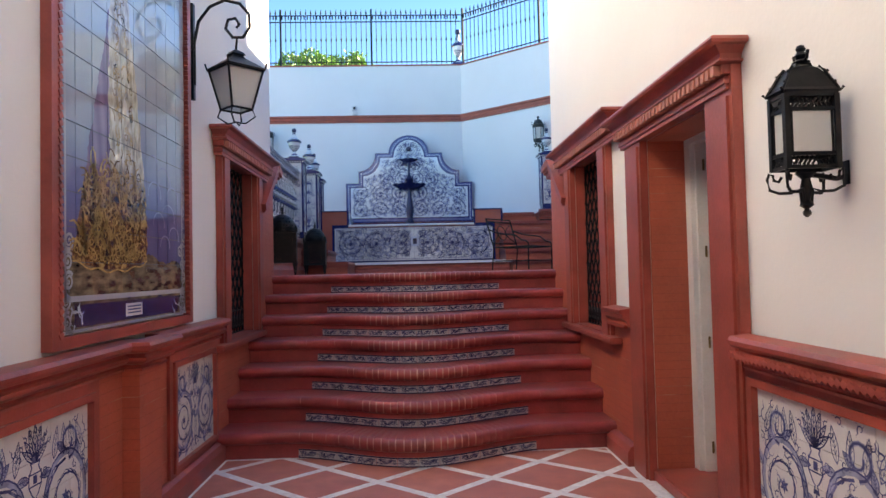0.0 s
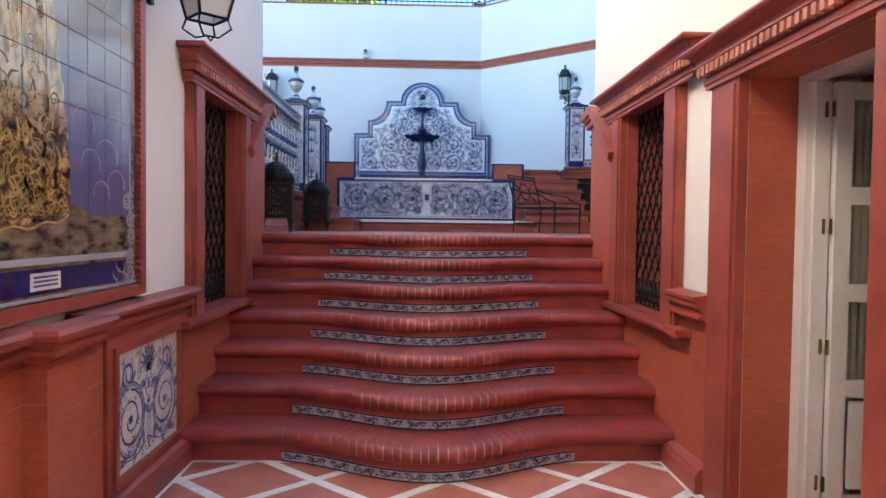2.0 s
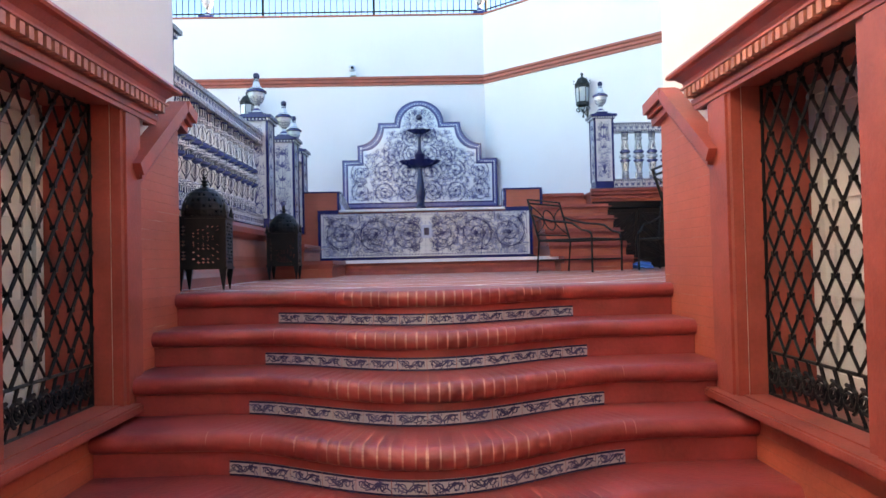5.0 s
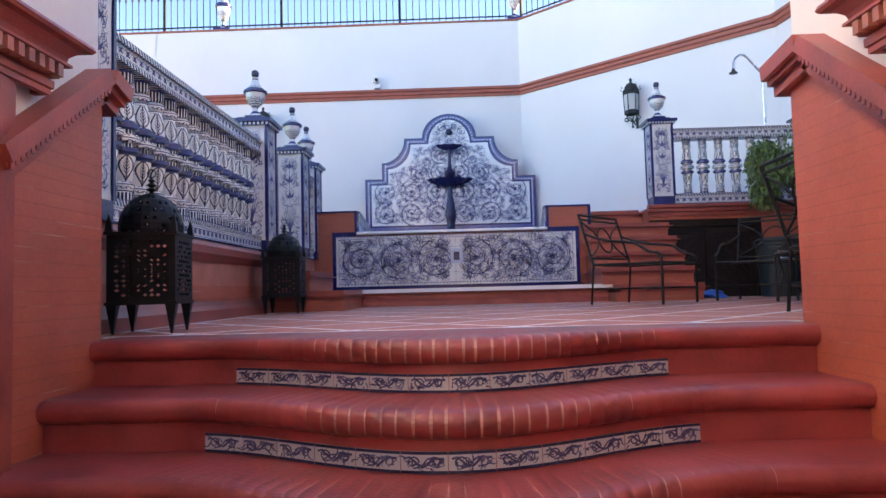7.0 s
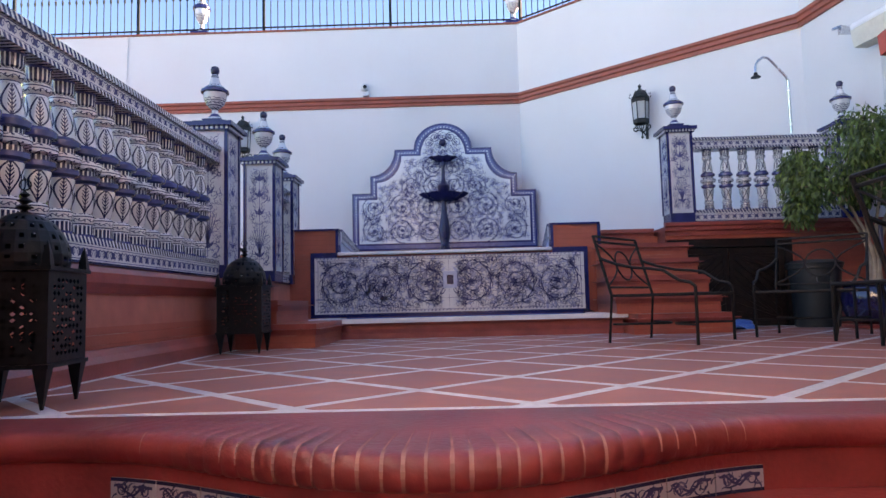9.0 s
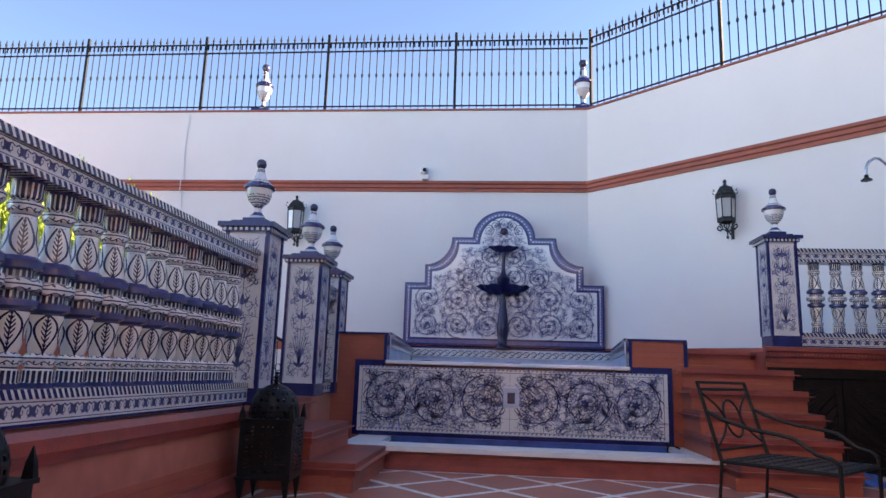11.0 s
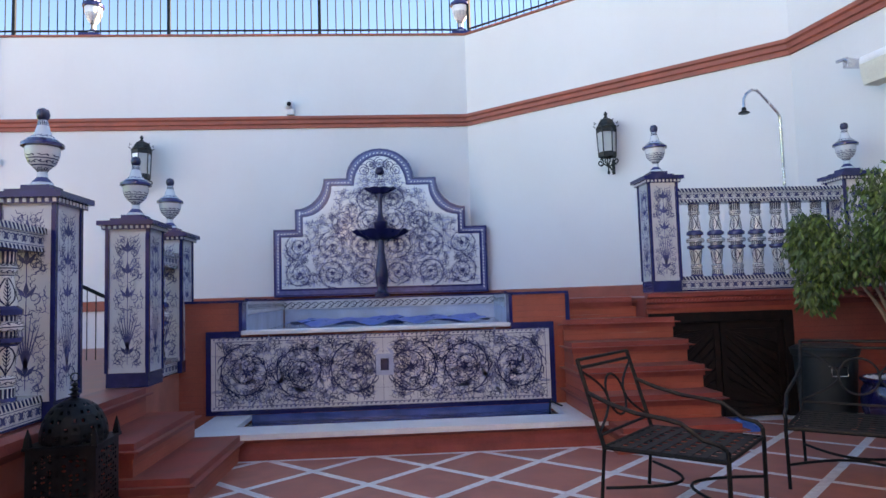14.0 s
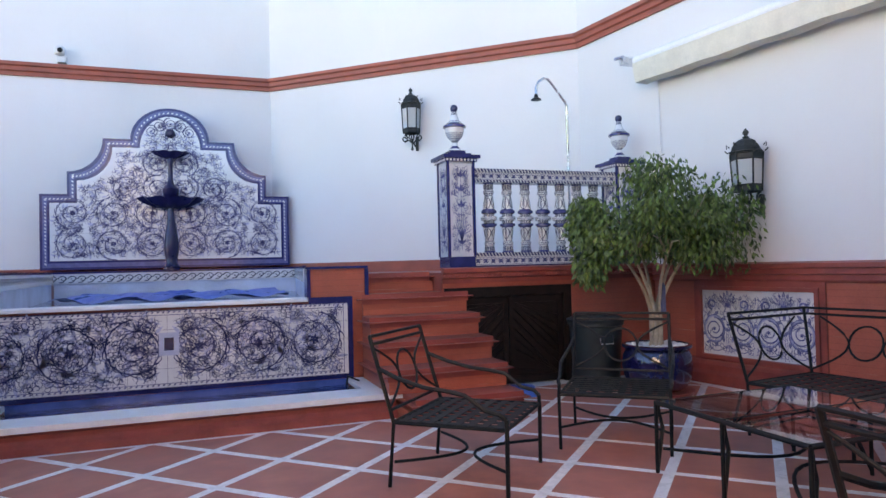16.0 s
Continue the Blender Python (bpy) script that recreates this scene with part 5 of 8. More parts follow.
# ---- patio: boundary walls ----
def wall_between(name, a, b, thick, z0, z1, material, label):
    """Upright wall whose visible face runs from a to b, thickness on the far side."""
    a, b = Vector((*a[:2], 0)), Vector((*b[:2], 0))
    d = (b - a).normalized()
    nrm = Vector((-d.y, d.x, 0)) * thick
    bm = bmesh.new()
    vs = [bm.verts.new((*q[:2], z)) for z in (z0, z1) for q in (a, b, b + nrm, a + nrm)]
    for f in ((0, 1, 5, 4), (1, 2, 6, 5), (2, 3, 7, 6), (3, 0, 4, 7), (4, 5, 6, 7), (3, 2, 1, 0)):
        bm.faces.new([vs[i] for i in f])
    return structure(name, bm, material, label)


WT = 6.33
wall_between("wall_north", (-14, 16.09), (1.2, 16.09), 0.35, 0, WT, plaster, "tall white plastered boundary wall")
wall_between("wall_northeast", W2A, W2B, 0.35, 0, WT - 0.002, plaster, "tall white plastered boundary wall")
wall_between("wall_patio_east", W2B, W3B, 0.35, 0, WT - 0.004, plaster, "tall white plastered boundary wall")
wall_between("wall_far_west", (-14, 6.9), (-14, 16.09), 0.35, 0, 3.4, plaster, "white plastered boundary wall")
ROUND = [Vector((-14, 16.09, 0)), Vector((1.2, 16.09, 0)), Vector((4.44, 13.24, 0)), Vector((5.40, 6.9, 0))]
bm = bmesh.new()
sweep(bm, [p + Vector((0, 0, 4.95)) for p in ROUND], [(0, 0), (0.03, 0), (0.03, 0.05), (0.055, 0.06), (0.055, 0.11), (0.08, 0.125), (0.08, 0.165), (0, 0.18)])
structure("trim_band", bm, bandred, "red painted string course")
bm = bmesh.new()
sweep(bm, [p + Vector((0, 0, WT)) for p in ROUND], [(-0.36, 0.001), (0.02, 0.001), (0.02, 0.03), (-0.36, 0.03)])
structure("trim_wall_cap", bm, bandred, "thin red wall capping")
bm = bmesh.new()
sweep(bm, [p + Vector((0, 0, 2.38)) for p in ROUND[:3]], [(0, 0), (0.04, 0), (0.04, 0.13), (0.0, 0.14)])
structure("skirting_terrace", bm, bandred, "red painted skirting of the raised terrace")


def w3x(y):
    return 4.44 + (13.24 - y) * 0.1514


# raised terrace beside the pool, dado walls
structure("floor_terrace_east", boxes((1.47, 4.4, 12.62, 16.2, 1.9, 2.38), (2.29, 4.52, 12.17, 12.62, 2.2, 2.38)), redtrim, "red tiled raised terrace")
structure("floor_terrace_west", boxes((-1.98, -1.44, 12.36, 16.1, 1.2, 2.38)), redtrim, "red tiled raised terrace")
structure("floor_landing", boxes((-14, -1.73, 6.93, 16.09, 1.55, 1.868)), terra, "terracotta floor of the side terrace")
structure("wall_terrace_front", boxes((1.63, 2.29, 12.625, 12.75, TOP, 2.2), (3.62, 4.60, 12.15, 12.35, TOP, 2.379), (2.30, 3.62, 12.15, 12.35, 2.24, 2.379)), red, "red painted brick wall under the terrace")
bm = bmesh.new()
sweep(bm, [(2.28, 12.15, 2.28), (4.60, 12.15, 2.28)], [(0, 0), (0.03, 0.0), (0.03, 0.04), (0.05, 0.05), (0.05, 0.09), (0.075, 0.10), (0.075, 0.135), (0, 0.145)])
structure("trim_terrace_edge", bm, redtrim, "red moulded edge of the terrace")
bm = bmesh.new()
for i in range(70):
    v = box(bm, -0.013, 0.013, -0.013, 0.013, -0.013, 0.013)
    bmesh.ops.rotate(bm, cent=(0, 0, 0), matrix=Matrix.Rotation(radians(30), 3, "Y"), verts=v)
    bmesh.ops.translate(bm, vec=(2.3 + i * 0.0325, 12.098, 2.345), verts=v)
tagged(structure("rope_trim_terrace", bm, redtrim, "red carved rope moulding"), kind="stuff")
# dado of the east wall
e3 = (w3x(12.15), 12.15)
wall_between("dado_patio_east", (w3x(12.13) - 0.03, 12.13), (w3x(6.95) - 0.03, 6.97), 0.028, TOP, 2.40, red, "red painted dado with a moulded cap")
bm = bmesh.new()
sweep(bm, [(w3x(12.13) - 0.03, 12.13, 2.24), (w3x(6.95) - 0.03, 6.98, 2.24)], [(0, 0), (0.015, 0), (0.03, 0.02), (0.03, 0.06), (0.05, 0.07), (0.05, 0.11), (0.065, 0.12), (0.065, 0.155), (0, 0.17)])
structure("trim_cap_patio", bm, redtrim, "red moulded dado cap")
bm = bmesh.new()
sweep(bm, [(w3x(12.13) - 0.03, 12.13, TOP), (w3x(6.95) - 0.03, 6.98, TOP)], [(0, 0), (0.10, 0), (0.10, 0.09), (0.07, 0.12), (0.07, 0.17), (0.04, 0.20), (0.0, 0.22)])
structure("skirting_patio_east", bm, redtrim, "red moulded skirting")
tp = tile_panel("azulejo_panel", 0, 0, 1.10, 1.57, 2.16, 1, 15)
tp.matrix_world = pose(w3x(10.46) - 0.031, 10.46, 0, 0, 0, 8.6)

# low wall on the west side, with the steps to the side terrace
structure("wall_patio_west", boxes((-1.90, -1.73, 6.95, 10.33, TOP - 0.2, 1.80), (-1.90, -1.73, 11.27, 12.4, TOP - 0.2, 1.86)), red, "low red painted wall under the balustrade")
bm = bmesh.new()
sweep(bm, [(-1.73, 10.33, 1.72), (-1.73, 6.96, 1.72)][::-1], [(0, 0), (0.02, 0.0), (0.04, 0.03), (0.06, 0.05), (0.06, 0.10), (0.04, 0.13), (-0.1, 0.135)])
structure("trim_cap_low", bm, redtrim, "rounded red cap of the low wall")
bm = bmesh.new()
sweep(bm, [(-1.73, 6.96, TOP), (-1.73, 10.33, TOP)], [(0, 0), (0.08, 0), (0.08, 0.07), (0.05, 0.10), (0.03, 0.13), (0.0, 0.13)])
structure("skirting_low", bm, redtrim, "red moulded skirting")


def nosed(x0, x1, y0, y1, z0, z1, sides, parent, name="step", label="red glazed step with a rounded nose"):
    bm = boxes((x0, x1, y0, y1, z0, z1 - 0.085))
    ex = [x0 - (0.05 if "w" in sides else 0), x1 + (0.05 if "e" in sides else 0), y0 - (0.05 if "s" in sides else 0), y1 + (0.05 if "n" in sides else 0)]
    v = box(bm, *ex, z1 - 0.085, z1)
    es = {e for q in v for e in q.link_edges if all(abs(w.co.z - z1) < 0.09 and w.co.z > z1 - 0.09 for w in e.verts) and abs(e.verts[0].co.z - e.verts[1].co.z) < 1e-4}
    bmesh.ops.bevel(bm, geom=list(es), offset=0.038, segments=4, affect="EDGES")
    for f in bm.faces:
        f.material_index = 1 if max(v.co.z for v in f.verts) < z1 - 0.084 else 0
    return part(name, bm, [redtrim, red], parent, label, smooth=True)


west_steps = tagged(new("stairs_west"), "red glazed steps up to the side terrace", "stairs", kind="structure")
nosed(-1.90, -1.03, 10.22, 11.38, TOP, TOP + K, "es", west_steps)
nosed(-1.90, -1.34, 10.26, 11.36, TOP + K, TOP + 2 * K, "es", west_steps)
nosed(-1.95, -1.64, 10.34, 11.26, TOP + 2 * K, TOP + 3 * K, "e", west_steps)
east_steps = tagged(new("stairs_east"), "six red glazed steps up to the terrace", "stairs", kind="structure")
N6 = 6
h6 = (2.39 - TOP) / N6
for i in range(N6):
    if i < 5:
        nosed(1.63 if i == 0 else 1.55, 2.51, 11.05 + 0.27 * i, 12.155, TOP + h6 * i, TOP + h6 * (i + 1), "sew" if i else "se", east_steps)
    else:
        nosed(1.63, 2.285, 12.40, 12.62, TOP + h6 * i, TOP + h6 * (i + 1), "s", east_steps)
structure("stairs_core", boxes((1.63, 2.285, 12.156, 12.62, TOP, TOP + h6 * 5)), redtrim, "red tread of the upper step")

# ---- pool and fountain ----
PY = 12.21
structure("wall_pool_front", boxes((-1.98, -1.21, PY + 0.02, 12.36, TOP - 0.1, 2.44), (1.10, 1.615, PY + 0.02, 12.36, TOP - 0.1, 2.44), (-1.209, 1.099, PY + 0.02, 12.36, TOP - 0.1, 2.165)), red, "red painted brick wall in front of the pool")
structure("trim_pool_edge", boxes((-1.98, -1.19, PY, 12.37, 2.441, 2.462), (1.08, 1.62, PY, 12.37, 2.441, 2.462), (-1.23, -1.20, PY + 0.005, 12.37, 2.20, 2.44), (1.09, 1.12, PY + 0.005, 12.37, 2.20, 2.44), (1.59, 1.625, PY + 0.004, 12.37, 2.1, 2.44)), cobalt, "cobalt glazed edging tiles")
structure("coping_pool", rbox(-1.199, 1.089, PY - 0.05, 12.40, 2.166, 2.20, 0.006, 1), coping_m, "white stone coping")
structure("pool", boxes((-1.5, 1.5, 12.362, 15.95, 1.2, 1.55)), poolblue, "pale blue pool floor")
bm = bmesh.new()
for s in (-1, 1):
    xa, xb = (-1.21, -1.45) if s < 0 else (1.10, 1.45)
    vs = [bm.verts.new(q) for q in ((xa, 12.361, 1.5), (xb, 15.72, 1.5), (xb, 15.72, 2.462), (xa, 12.361, 2.462))]
    bm.faces.new(vs)
    ws = [bm.verts.new(q) for q in ((xa + s * 0.2, 12.361, 1.5), (xb + s * 0.2, 15.72, 1.5), (xb + s * 0.2, 15.72, 2.462), (xa + s * 0.2, 12.361, 2.462))]
    bm.faces.new(ws)
    for i in range(4):
        bm.faces.new((vs[i], vs[(i + 1) % 4], ws[(i + 1) % 4], ws[i]))
structure("wall_pool_sides", bm, poolblue, "pale blue rendered pool sides")
structure("wall_pool_back", boxes((-1.66, 1.66, 15.72, 16.09, 1.5, 2.46)), poolblue, "pale blue rendered pool back")
structure("water", boxes((-1.5, 1.5, 12.401, 15.715, 2.10, 2.145)), water, "still clear pool water")
cov = thing("pool_cover", "crumpled blue vinyl pool cover floating on the water", "pool cover")
bm = bmesh.new()
rows = []
rng = random.Random(5)
for j in range(15):
    rows.append([bm.verts.new((-1.05 + 2.15 * i / 30, 13.3 + j * 0.13 + 0.05 * math.sin(i * 0.7), 2.20 + 0.035 * noise.noise((i * 0.35, j * 0.5, 0)) + 0.02 * math.sin(i * 0.9 + j))) for i in range(31)])
for a, b in zip(rows, rows[1:]):
    for i in range(30):
        bm.faces.new((a[i], a[i + 1], b[i + 1], b[i]))
part("sheet", bm, coverblue, cov, "", True)

# tiled waist panel of the pool
pp = thing("pool_tile_panel", "white tile panel with blue scrollwork and shield below the pool", "tile panel")
bm = boxes((-1.50, 1.475, PY - 0.012, PY + 0.019, 1.50, 2.15), (-1.50, -1.21, PY - 0.012, PY + 0.019, 2.15, 2.20), (1.10, 1.475, PY - 0.012, PY + 0.019, 2.15, 2.20))
part("border", bm, cobalt, pp, "cobalt tile border")
nx, nz = 20, 4
tx, tz = 2.885 / nx, 0.61 / nz
g = None
for i in range(nx):
    for j in range(nz):
        if g is None:
            o = g = part("tile", boxes((-tx / 2 + 0.0012, tx / 2 - 0.0012, -0.003, 0.003, -tz / 2 + 0.0012, tz / 2 - 0.0012)), glaze, pp)
        else:
            o = new("tile", g.data)
            o.parent = pp
        o.location = (-1.455 + (i + 0.5) * tx, PY - 0.0155, 1.535 + (j + 0.5) * tz)
bm = bmesh.new()
YF = PY - 0.0197
scrollwork(bm, flat_y(YF), -1.39, 1.37, 1.58, 2.12, 0.23, 7, 0.009, inside=lambda x, y: abs(x + 0.01) > 0.12)
rng = random.Random(17)
for i in range(430):
    x, z, d = rng.uniform(0.085, 1.38), rng.uniform(1.59, 2.10), rng.uniform(0, 6.28)
    sprig(bm, flat_y(YF), -0.01 + x, z, d, 0.08, rng, 0.0034)
    sprig(bm, flat_y(YF), -0.01 - x, z, math.pi - d, 0.08, rng, 0.0034)
for i in range(14):
    x, z, d = rng.uniform(0.085, 0.22), rng.uniform(1.60, 2.10), rng.uniform(0.6, 2.5)
    for sg in (-1, 1):
        sprig(bm, flat_y(YF), -0.01 + sg * x, z, d if sg > 0 else math.pi - d, 0.10, rng, 0.0045)
for sg in (-1, 1):
    for z in (1.68, 2.02):
        scroll(bm, flat_y(YF), -0.01 + sg * 0.15, z, 0.055, sg, 0.4, rng, 0.005)
part("painted_scroll", bm, penline, pp, "blue painted acanthus scrolls")
bm = bmesh.new()
for i in range(420):
    x, z, d, l = rng.uniform(0.10, 1.36), rng.uniform(1.60, 2.09), rng.uniform(0, 6.28), rng.uniform(0.05, 0.11)
    petal(bm, -0.01 + x, z, d, l, l * 0.3, flat_y(YF + 0.0006))
    petal(bm, -0.01 - x, z, math.pi - d, l, l * 0.3, flat_y(YF + 0.0006))
part("painted_wash", bm, palewash, pp, "pale blue painted shading")
bm = bmesh.new()
for a, b, c, d in ((-1.455, 1.43, 1.537, 1.541), (-1.42, 1.395, 1.568, 1.573), (-1.455, 1.43, 2.139, 2.143), (-1.42, 1.395, 2.107, 2.112), (-1.42, -1.415, 1.57, 2.11), (1.39, 1.395, 1.57, 2.11)):
    bm.faces.new([bm.verts.new((u, YF, v)) for u, v in ((a, c), (b, c), (b, d), (a, d))])
for i in range(72):
    x = -1.44 + i * 0.0397
    for z in (1.554, 2.125):
        petal(bm, x, z, 0.5, 0.026, 0.014, flat_y(YF))
part("painted_border", bm, ink, pp, "blue painted border")
shield = part("shield", boxes((-0.075, 0.075, YF - 0.004, YF + 0.001, 1.79, 1.97)), simple("pale_blue_glaze", (0.42, 0.48, 0.62), 0.2), pp, "pale blue painted shield")
part("emblem", boxes((-0.035, 0.035, YF - 0.0055, YF - 0.0041, 1.83, 1.93)), inkdark, shield, "dark blue emblem")

# lower basin in front of it
structure("basin_kerb", boxes((-1.42, 1.62, 11.42, 11.72, TOP - 0.1, 1.455), (-1.42, -1.18, 11.72, PY + 0.02, TOP - 0.1, 1.455), (1.45, 1.62, 11.72, PY + 0.02, TOP - 0.1, 1.455), (-1.18, 1.45, 11.72, PY + 0.02, TOP - 0.1, 1.36)), redtrim, "red moulded kerb of the lower basin")
bm = bmesh.new()
sweep(bm, [(-1.42, 11.42, TOP), (1.62, 11.42, TOP)], [(0, 0), (0.07, 0), (0.07, 0.05), (0.045, 0.07), (0.03, 0.09), (0.03, 0.12), (0.05, 0.135), (0.05, 0.146), (0, 0.146)])
structure("trim_kerb", bm, redtrim, "red kerb moulding")
structure("coping_basin", boxes((-1.42, 1.66, 11.34, 11.66, 1.457, 1.497), (-1.42, -1.12, 11.66, PY - 0.013, 1.457, 1.497), (1.42, 1.66, 11.66, PY - 0.013, 1.457, 1.497)), coping_m, "white stone coping of the lower basin")
structure("basin_lining", boxes((-1.12, 1.42, 11.661, PY - 0.013, 1.37, 1.375), (-1.12, 1.42, PY - 0.016, PY - 0.0125, 1.375, 1.498)), simple("basin_blue_glaze", (0.03, 0.09, 0.30), 0.2, 0.3, 5, 0.0006, coat=0.3), "blue glazed basin lining")
structure("water_basin", boxes((-1.12, 1.42, 11.661, PY - 0.017, 1.43, 1.445)), water, "still water")
hz = thing("hose_end", "short black hose end lying on the basin coping", "hose")
part("hose", tubes([[(1.40, 12.15, 1.45), (1.40, 12.1, 1.53), (1.43, 12.02, 1.52), (1.47, 11.98, 1.505)]], 0.008, 6), iron, hz)

# the tall stepped and arched tile panel behind the pool
RC = -0.105


def retablo_outline(o):
    """Half outline, from the bottom up, inset by o; mirrored about x = RC."""
    h = [(1.495 - o, 2.50 + o), (1.495 - o, 3.44 - o), (1.195 - o, 3.44 - o), (1.195 - o, 3.72 - o)]
    # hollow curve: centre at the outer top corner
    h += [(1.195 - o - 0.405 * math.sin(i / 8 * math.pi / 2), 4.15 - o - 0.43 * math.cos(i / 8 * math.pi / 2)) for i in range(9)]
    h += [(0.475 - o, 4.15 - o)]
    for i in range(1, 13):
        a = i / 12 * math.pi / 2
        h.append(((0.475 - o) * math.cos(a), 4.15 - o + 0.42 * math.sin(a)))
    return [(RC + x, z) for x, z in h] + [(RC - x, z) for x, z in h[::-1][1:]]


def slab(pts, y0, y1):
    bm = bmesh.new()
    a = [bm.verts.new((x, y0, z)) for x, z in pts]
    b = [bm.verts.new((x, y1, z)) for x, z in pts]
    n = len(a)
    for i in range(n // 2):
        for q in (a, b):
            f = [q[i], q[i + 1], q[n - 2 - i], q[n - 1 - i]]
            if f[1] is f[2]:
                f.pop(2)
            bm.faces.new(f)
    for i in range(len(a)):
        bm.faces.new((a[i], a[(i + 1) % len(a)], b[(i + 1) % len(a)], b[i]))
    return bm


rt = thing("fountain_wall_panel", "tall stepped and arched blue scrollwork tile panel behind the pool", "tile panel")
RY = 15.79
part("core", slab(retablo_outline(0.0), RY, 16.089), cobalt, rt, "cobalt glazed edge")
part("border", slab(retablo_outline(0.03), RY - 0.006, RY - 0.0005), borderblue, rt, "blue grey patterned border")
part("inner_line", slab(retablo_outline(0.085), RY - 0.010, RY - 0.0062), cobalt, rt, "cobalt inner line")
part("face", slab(retablo_outline(0.112), RY - 0.014, RY - 0.0102), glaze, rt, "white tile face")
bm = bmesh.new()
ol = retablo_outline(0.053)
for (x0, z0), (x1, z1) in zip(ol, ol[1:]):
    l = math.hypot(x1 - x0, z1 - z0)
    m = max(1, round(l / 0.045))
    for i in range(m):
        petal(bm, x0 + (x1 - x0) * (i + 0.2) / m, z0 + (z1 - z0) * (i + 0.2) / m, math.atan2(z1 - z0, x1 - x0) + 0.6, 0.036, 0.020, flat_y(RY - 0.0068))
part("painted_border", bm, glaze, rt, "white painted border")["kind"] = "stuff"
inner = retablo_outline(0.17)


def in_ret(x, z):
    c = False
    for (x0, z0), (x1, z1) in zip(inner, inner[1:] + inner[:1]):
        if (z0 > z) != (z1 > z) and x < (x1 - x0) * (z - z0) / (z1 - z0) + x0:
            c = not c
    return c


bm = bmesh.new()
scrollwork(bm, flat_y(RY - 0.0147), RC - 1.36, RC + 1.36, 2.62, 3.40, 0.21, 3, 0.0085, inside=lambda x, z: in_ret(x, z) and abs(x - RC) > 0.1)
scrollwork(bm, flat_y(RY - 0.0147), RC - 1.04, RC + 1.04, 3.36, 4.02, 0.19, 21, 0.009, inside=lambda x, z: in_ret(x, z) and in_ret(x + 0.16 * (1 if x > RC else -1), z + 0.1) and abs(x - RC) > 0.1)
rng = random.Random(2)
wb = bmesh.new()
for i in range(1200):
    x, z = rng.uniform(RC, RC + 1.45), rng.uniform(2.6, 4.5)
    d = rng.uniform(0, 6.28)
    if in_ret(x, z):
        sprig(bm, flat_y(RY - 0.0147), x, z, d, 0.085, rng, 0.0048)
        petal(wb, x, z, d + 1, 0.08, 0.026, flat_y(RY - 0.0142))
        petal(wb, 2 * RC - x, z, math.pi - d - 1, 0.08, 0.026, flat_y(RY - 0.0142))
        sprig(bm, flat_y(RY - 0.0147), 2 * RC - x, z, math.pi - d, 0.085, rng, 0.0048)
for i in range(5):
    a = math.radians(30 + 30 * i)
    scroll(bm, flat_y(RY - 0.0147), RC + 0.26 * math.cos(a), 4.16 + 0.20 * math.sin(a), 0.075, 1 if i < 3 else -1, a, rng, 0.008)
part("painted_wash", wb, palewash, rt, "pale blue painted shading")
part("painted_scroll", bm, penline, rt, "blue painted acanthus scrolls")
bm = bmesh.new()
z = 2.65
while z < 4.5:
    xs = [x for x in np.arange(RC - 1.4, RC + 1.4, 0.02) if in_ret(x, z)]
    if xs:
        box(bm, min(xs), max(xs), RY - 0.0146, RY - 0.0141, z - 0.001, z + 0.001)
    z += 0.15
part("tile_joints", bm, joint, rt, "thin grey tile joints")

sb = tagged(new("trim_wave_strip"), "strip of glazed tiles with a running wave", "tile strip", kind="structure")
part("strip", boxes((-1.62, 1.60, 15.70, 15.718, 2.33, 2.45)), glaze, sb)
part("strip_edge", boxes((-1.62, 1.60, 15.69, 15.72, 2.451, 2.475)), cobalt, sb, "cobalt edge")
bm = bmesh.new()
for i in range(30):
    c = -1.55 + i * 0.106
    ribbon(bm, [(c + u * 1.25, 2.39 + v) for u, v in curl(0, 0, 0.04, 0.008, math.pi, -1.2, 12)], 0.012, 0.006, flat_y(15.6990))
    ribbon(bm, [(c - 0.045, 2.345), (c + 0.0, 2.35), (c + 0.045, 2.40)], 0.012, 0.012, flat_y(15.6990))
part("painted_wave", bm, inkdark, sb, "dark blue painted waves")
for s in (-1, 1):
    xa, xb = (-1.21, -1.45) if s < 0 else (1.10, 1.45)
    side_at = lambda u, v, o: (xa + (xb - xa) * u - s * o, 12.41 + 3.27 * u, v)
    for nm, mt, v0, v1, o0, o1, lb in (("strip", glaze, 2.33, 2.45, 0.0, 0.014, ""), ("strip_edge", cobalt, 2.451, 2.475, -0.01, 0.020, "cobalt edge")):
        bm = bmesh.new()
        vs = [bm.verts.new(side_at(u, v, o)) for u in (0.0, 0.995) for v in (v0, v1) for o in (o0, o1)]
        bmesh.ops.convex_hull(bm, input=vs)
        part(nm, bm, mt, sb, lb)
    bm = bmesh.new()
    for i in range(30):
        c = 0.02 + i * 0.0325
        ribbon(bm, [(c + px * 0.36, 2.39 + py) for px, py in curl(0, 0, 0.04, 0.008, math.pi, -1.2, 12)], 0.007, 0.004, lambda u, v: side_at(u, v, 0.0155))
    part("painted_wave", bm, inkdark, sb, "dark blue painted waves")

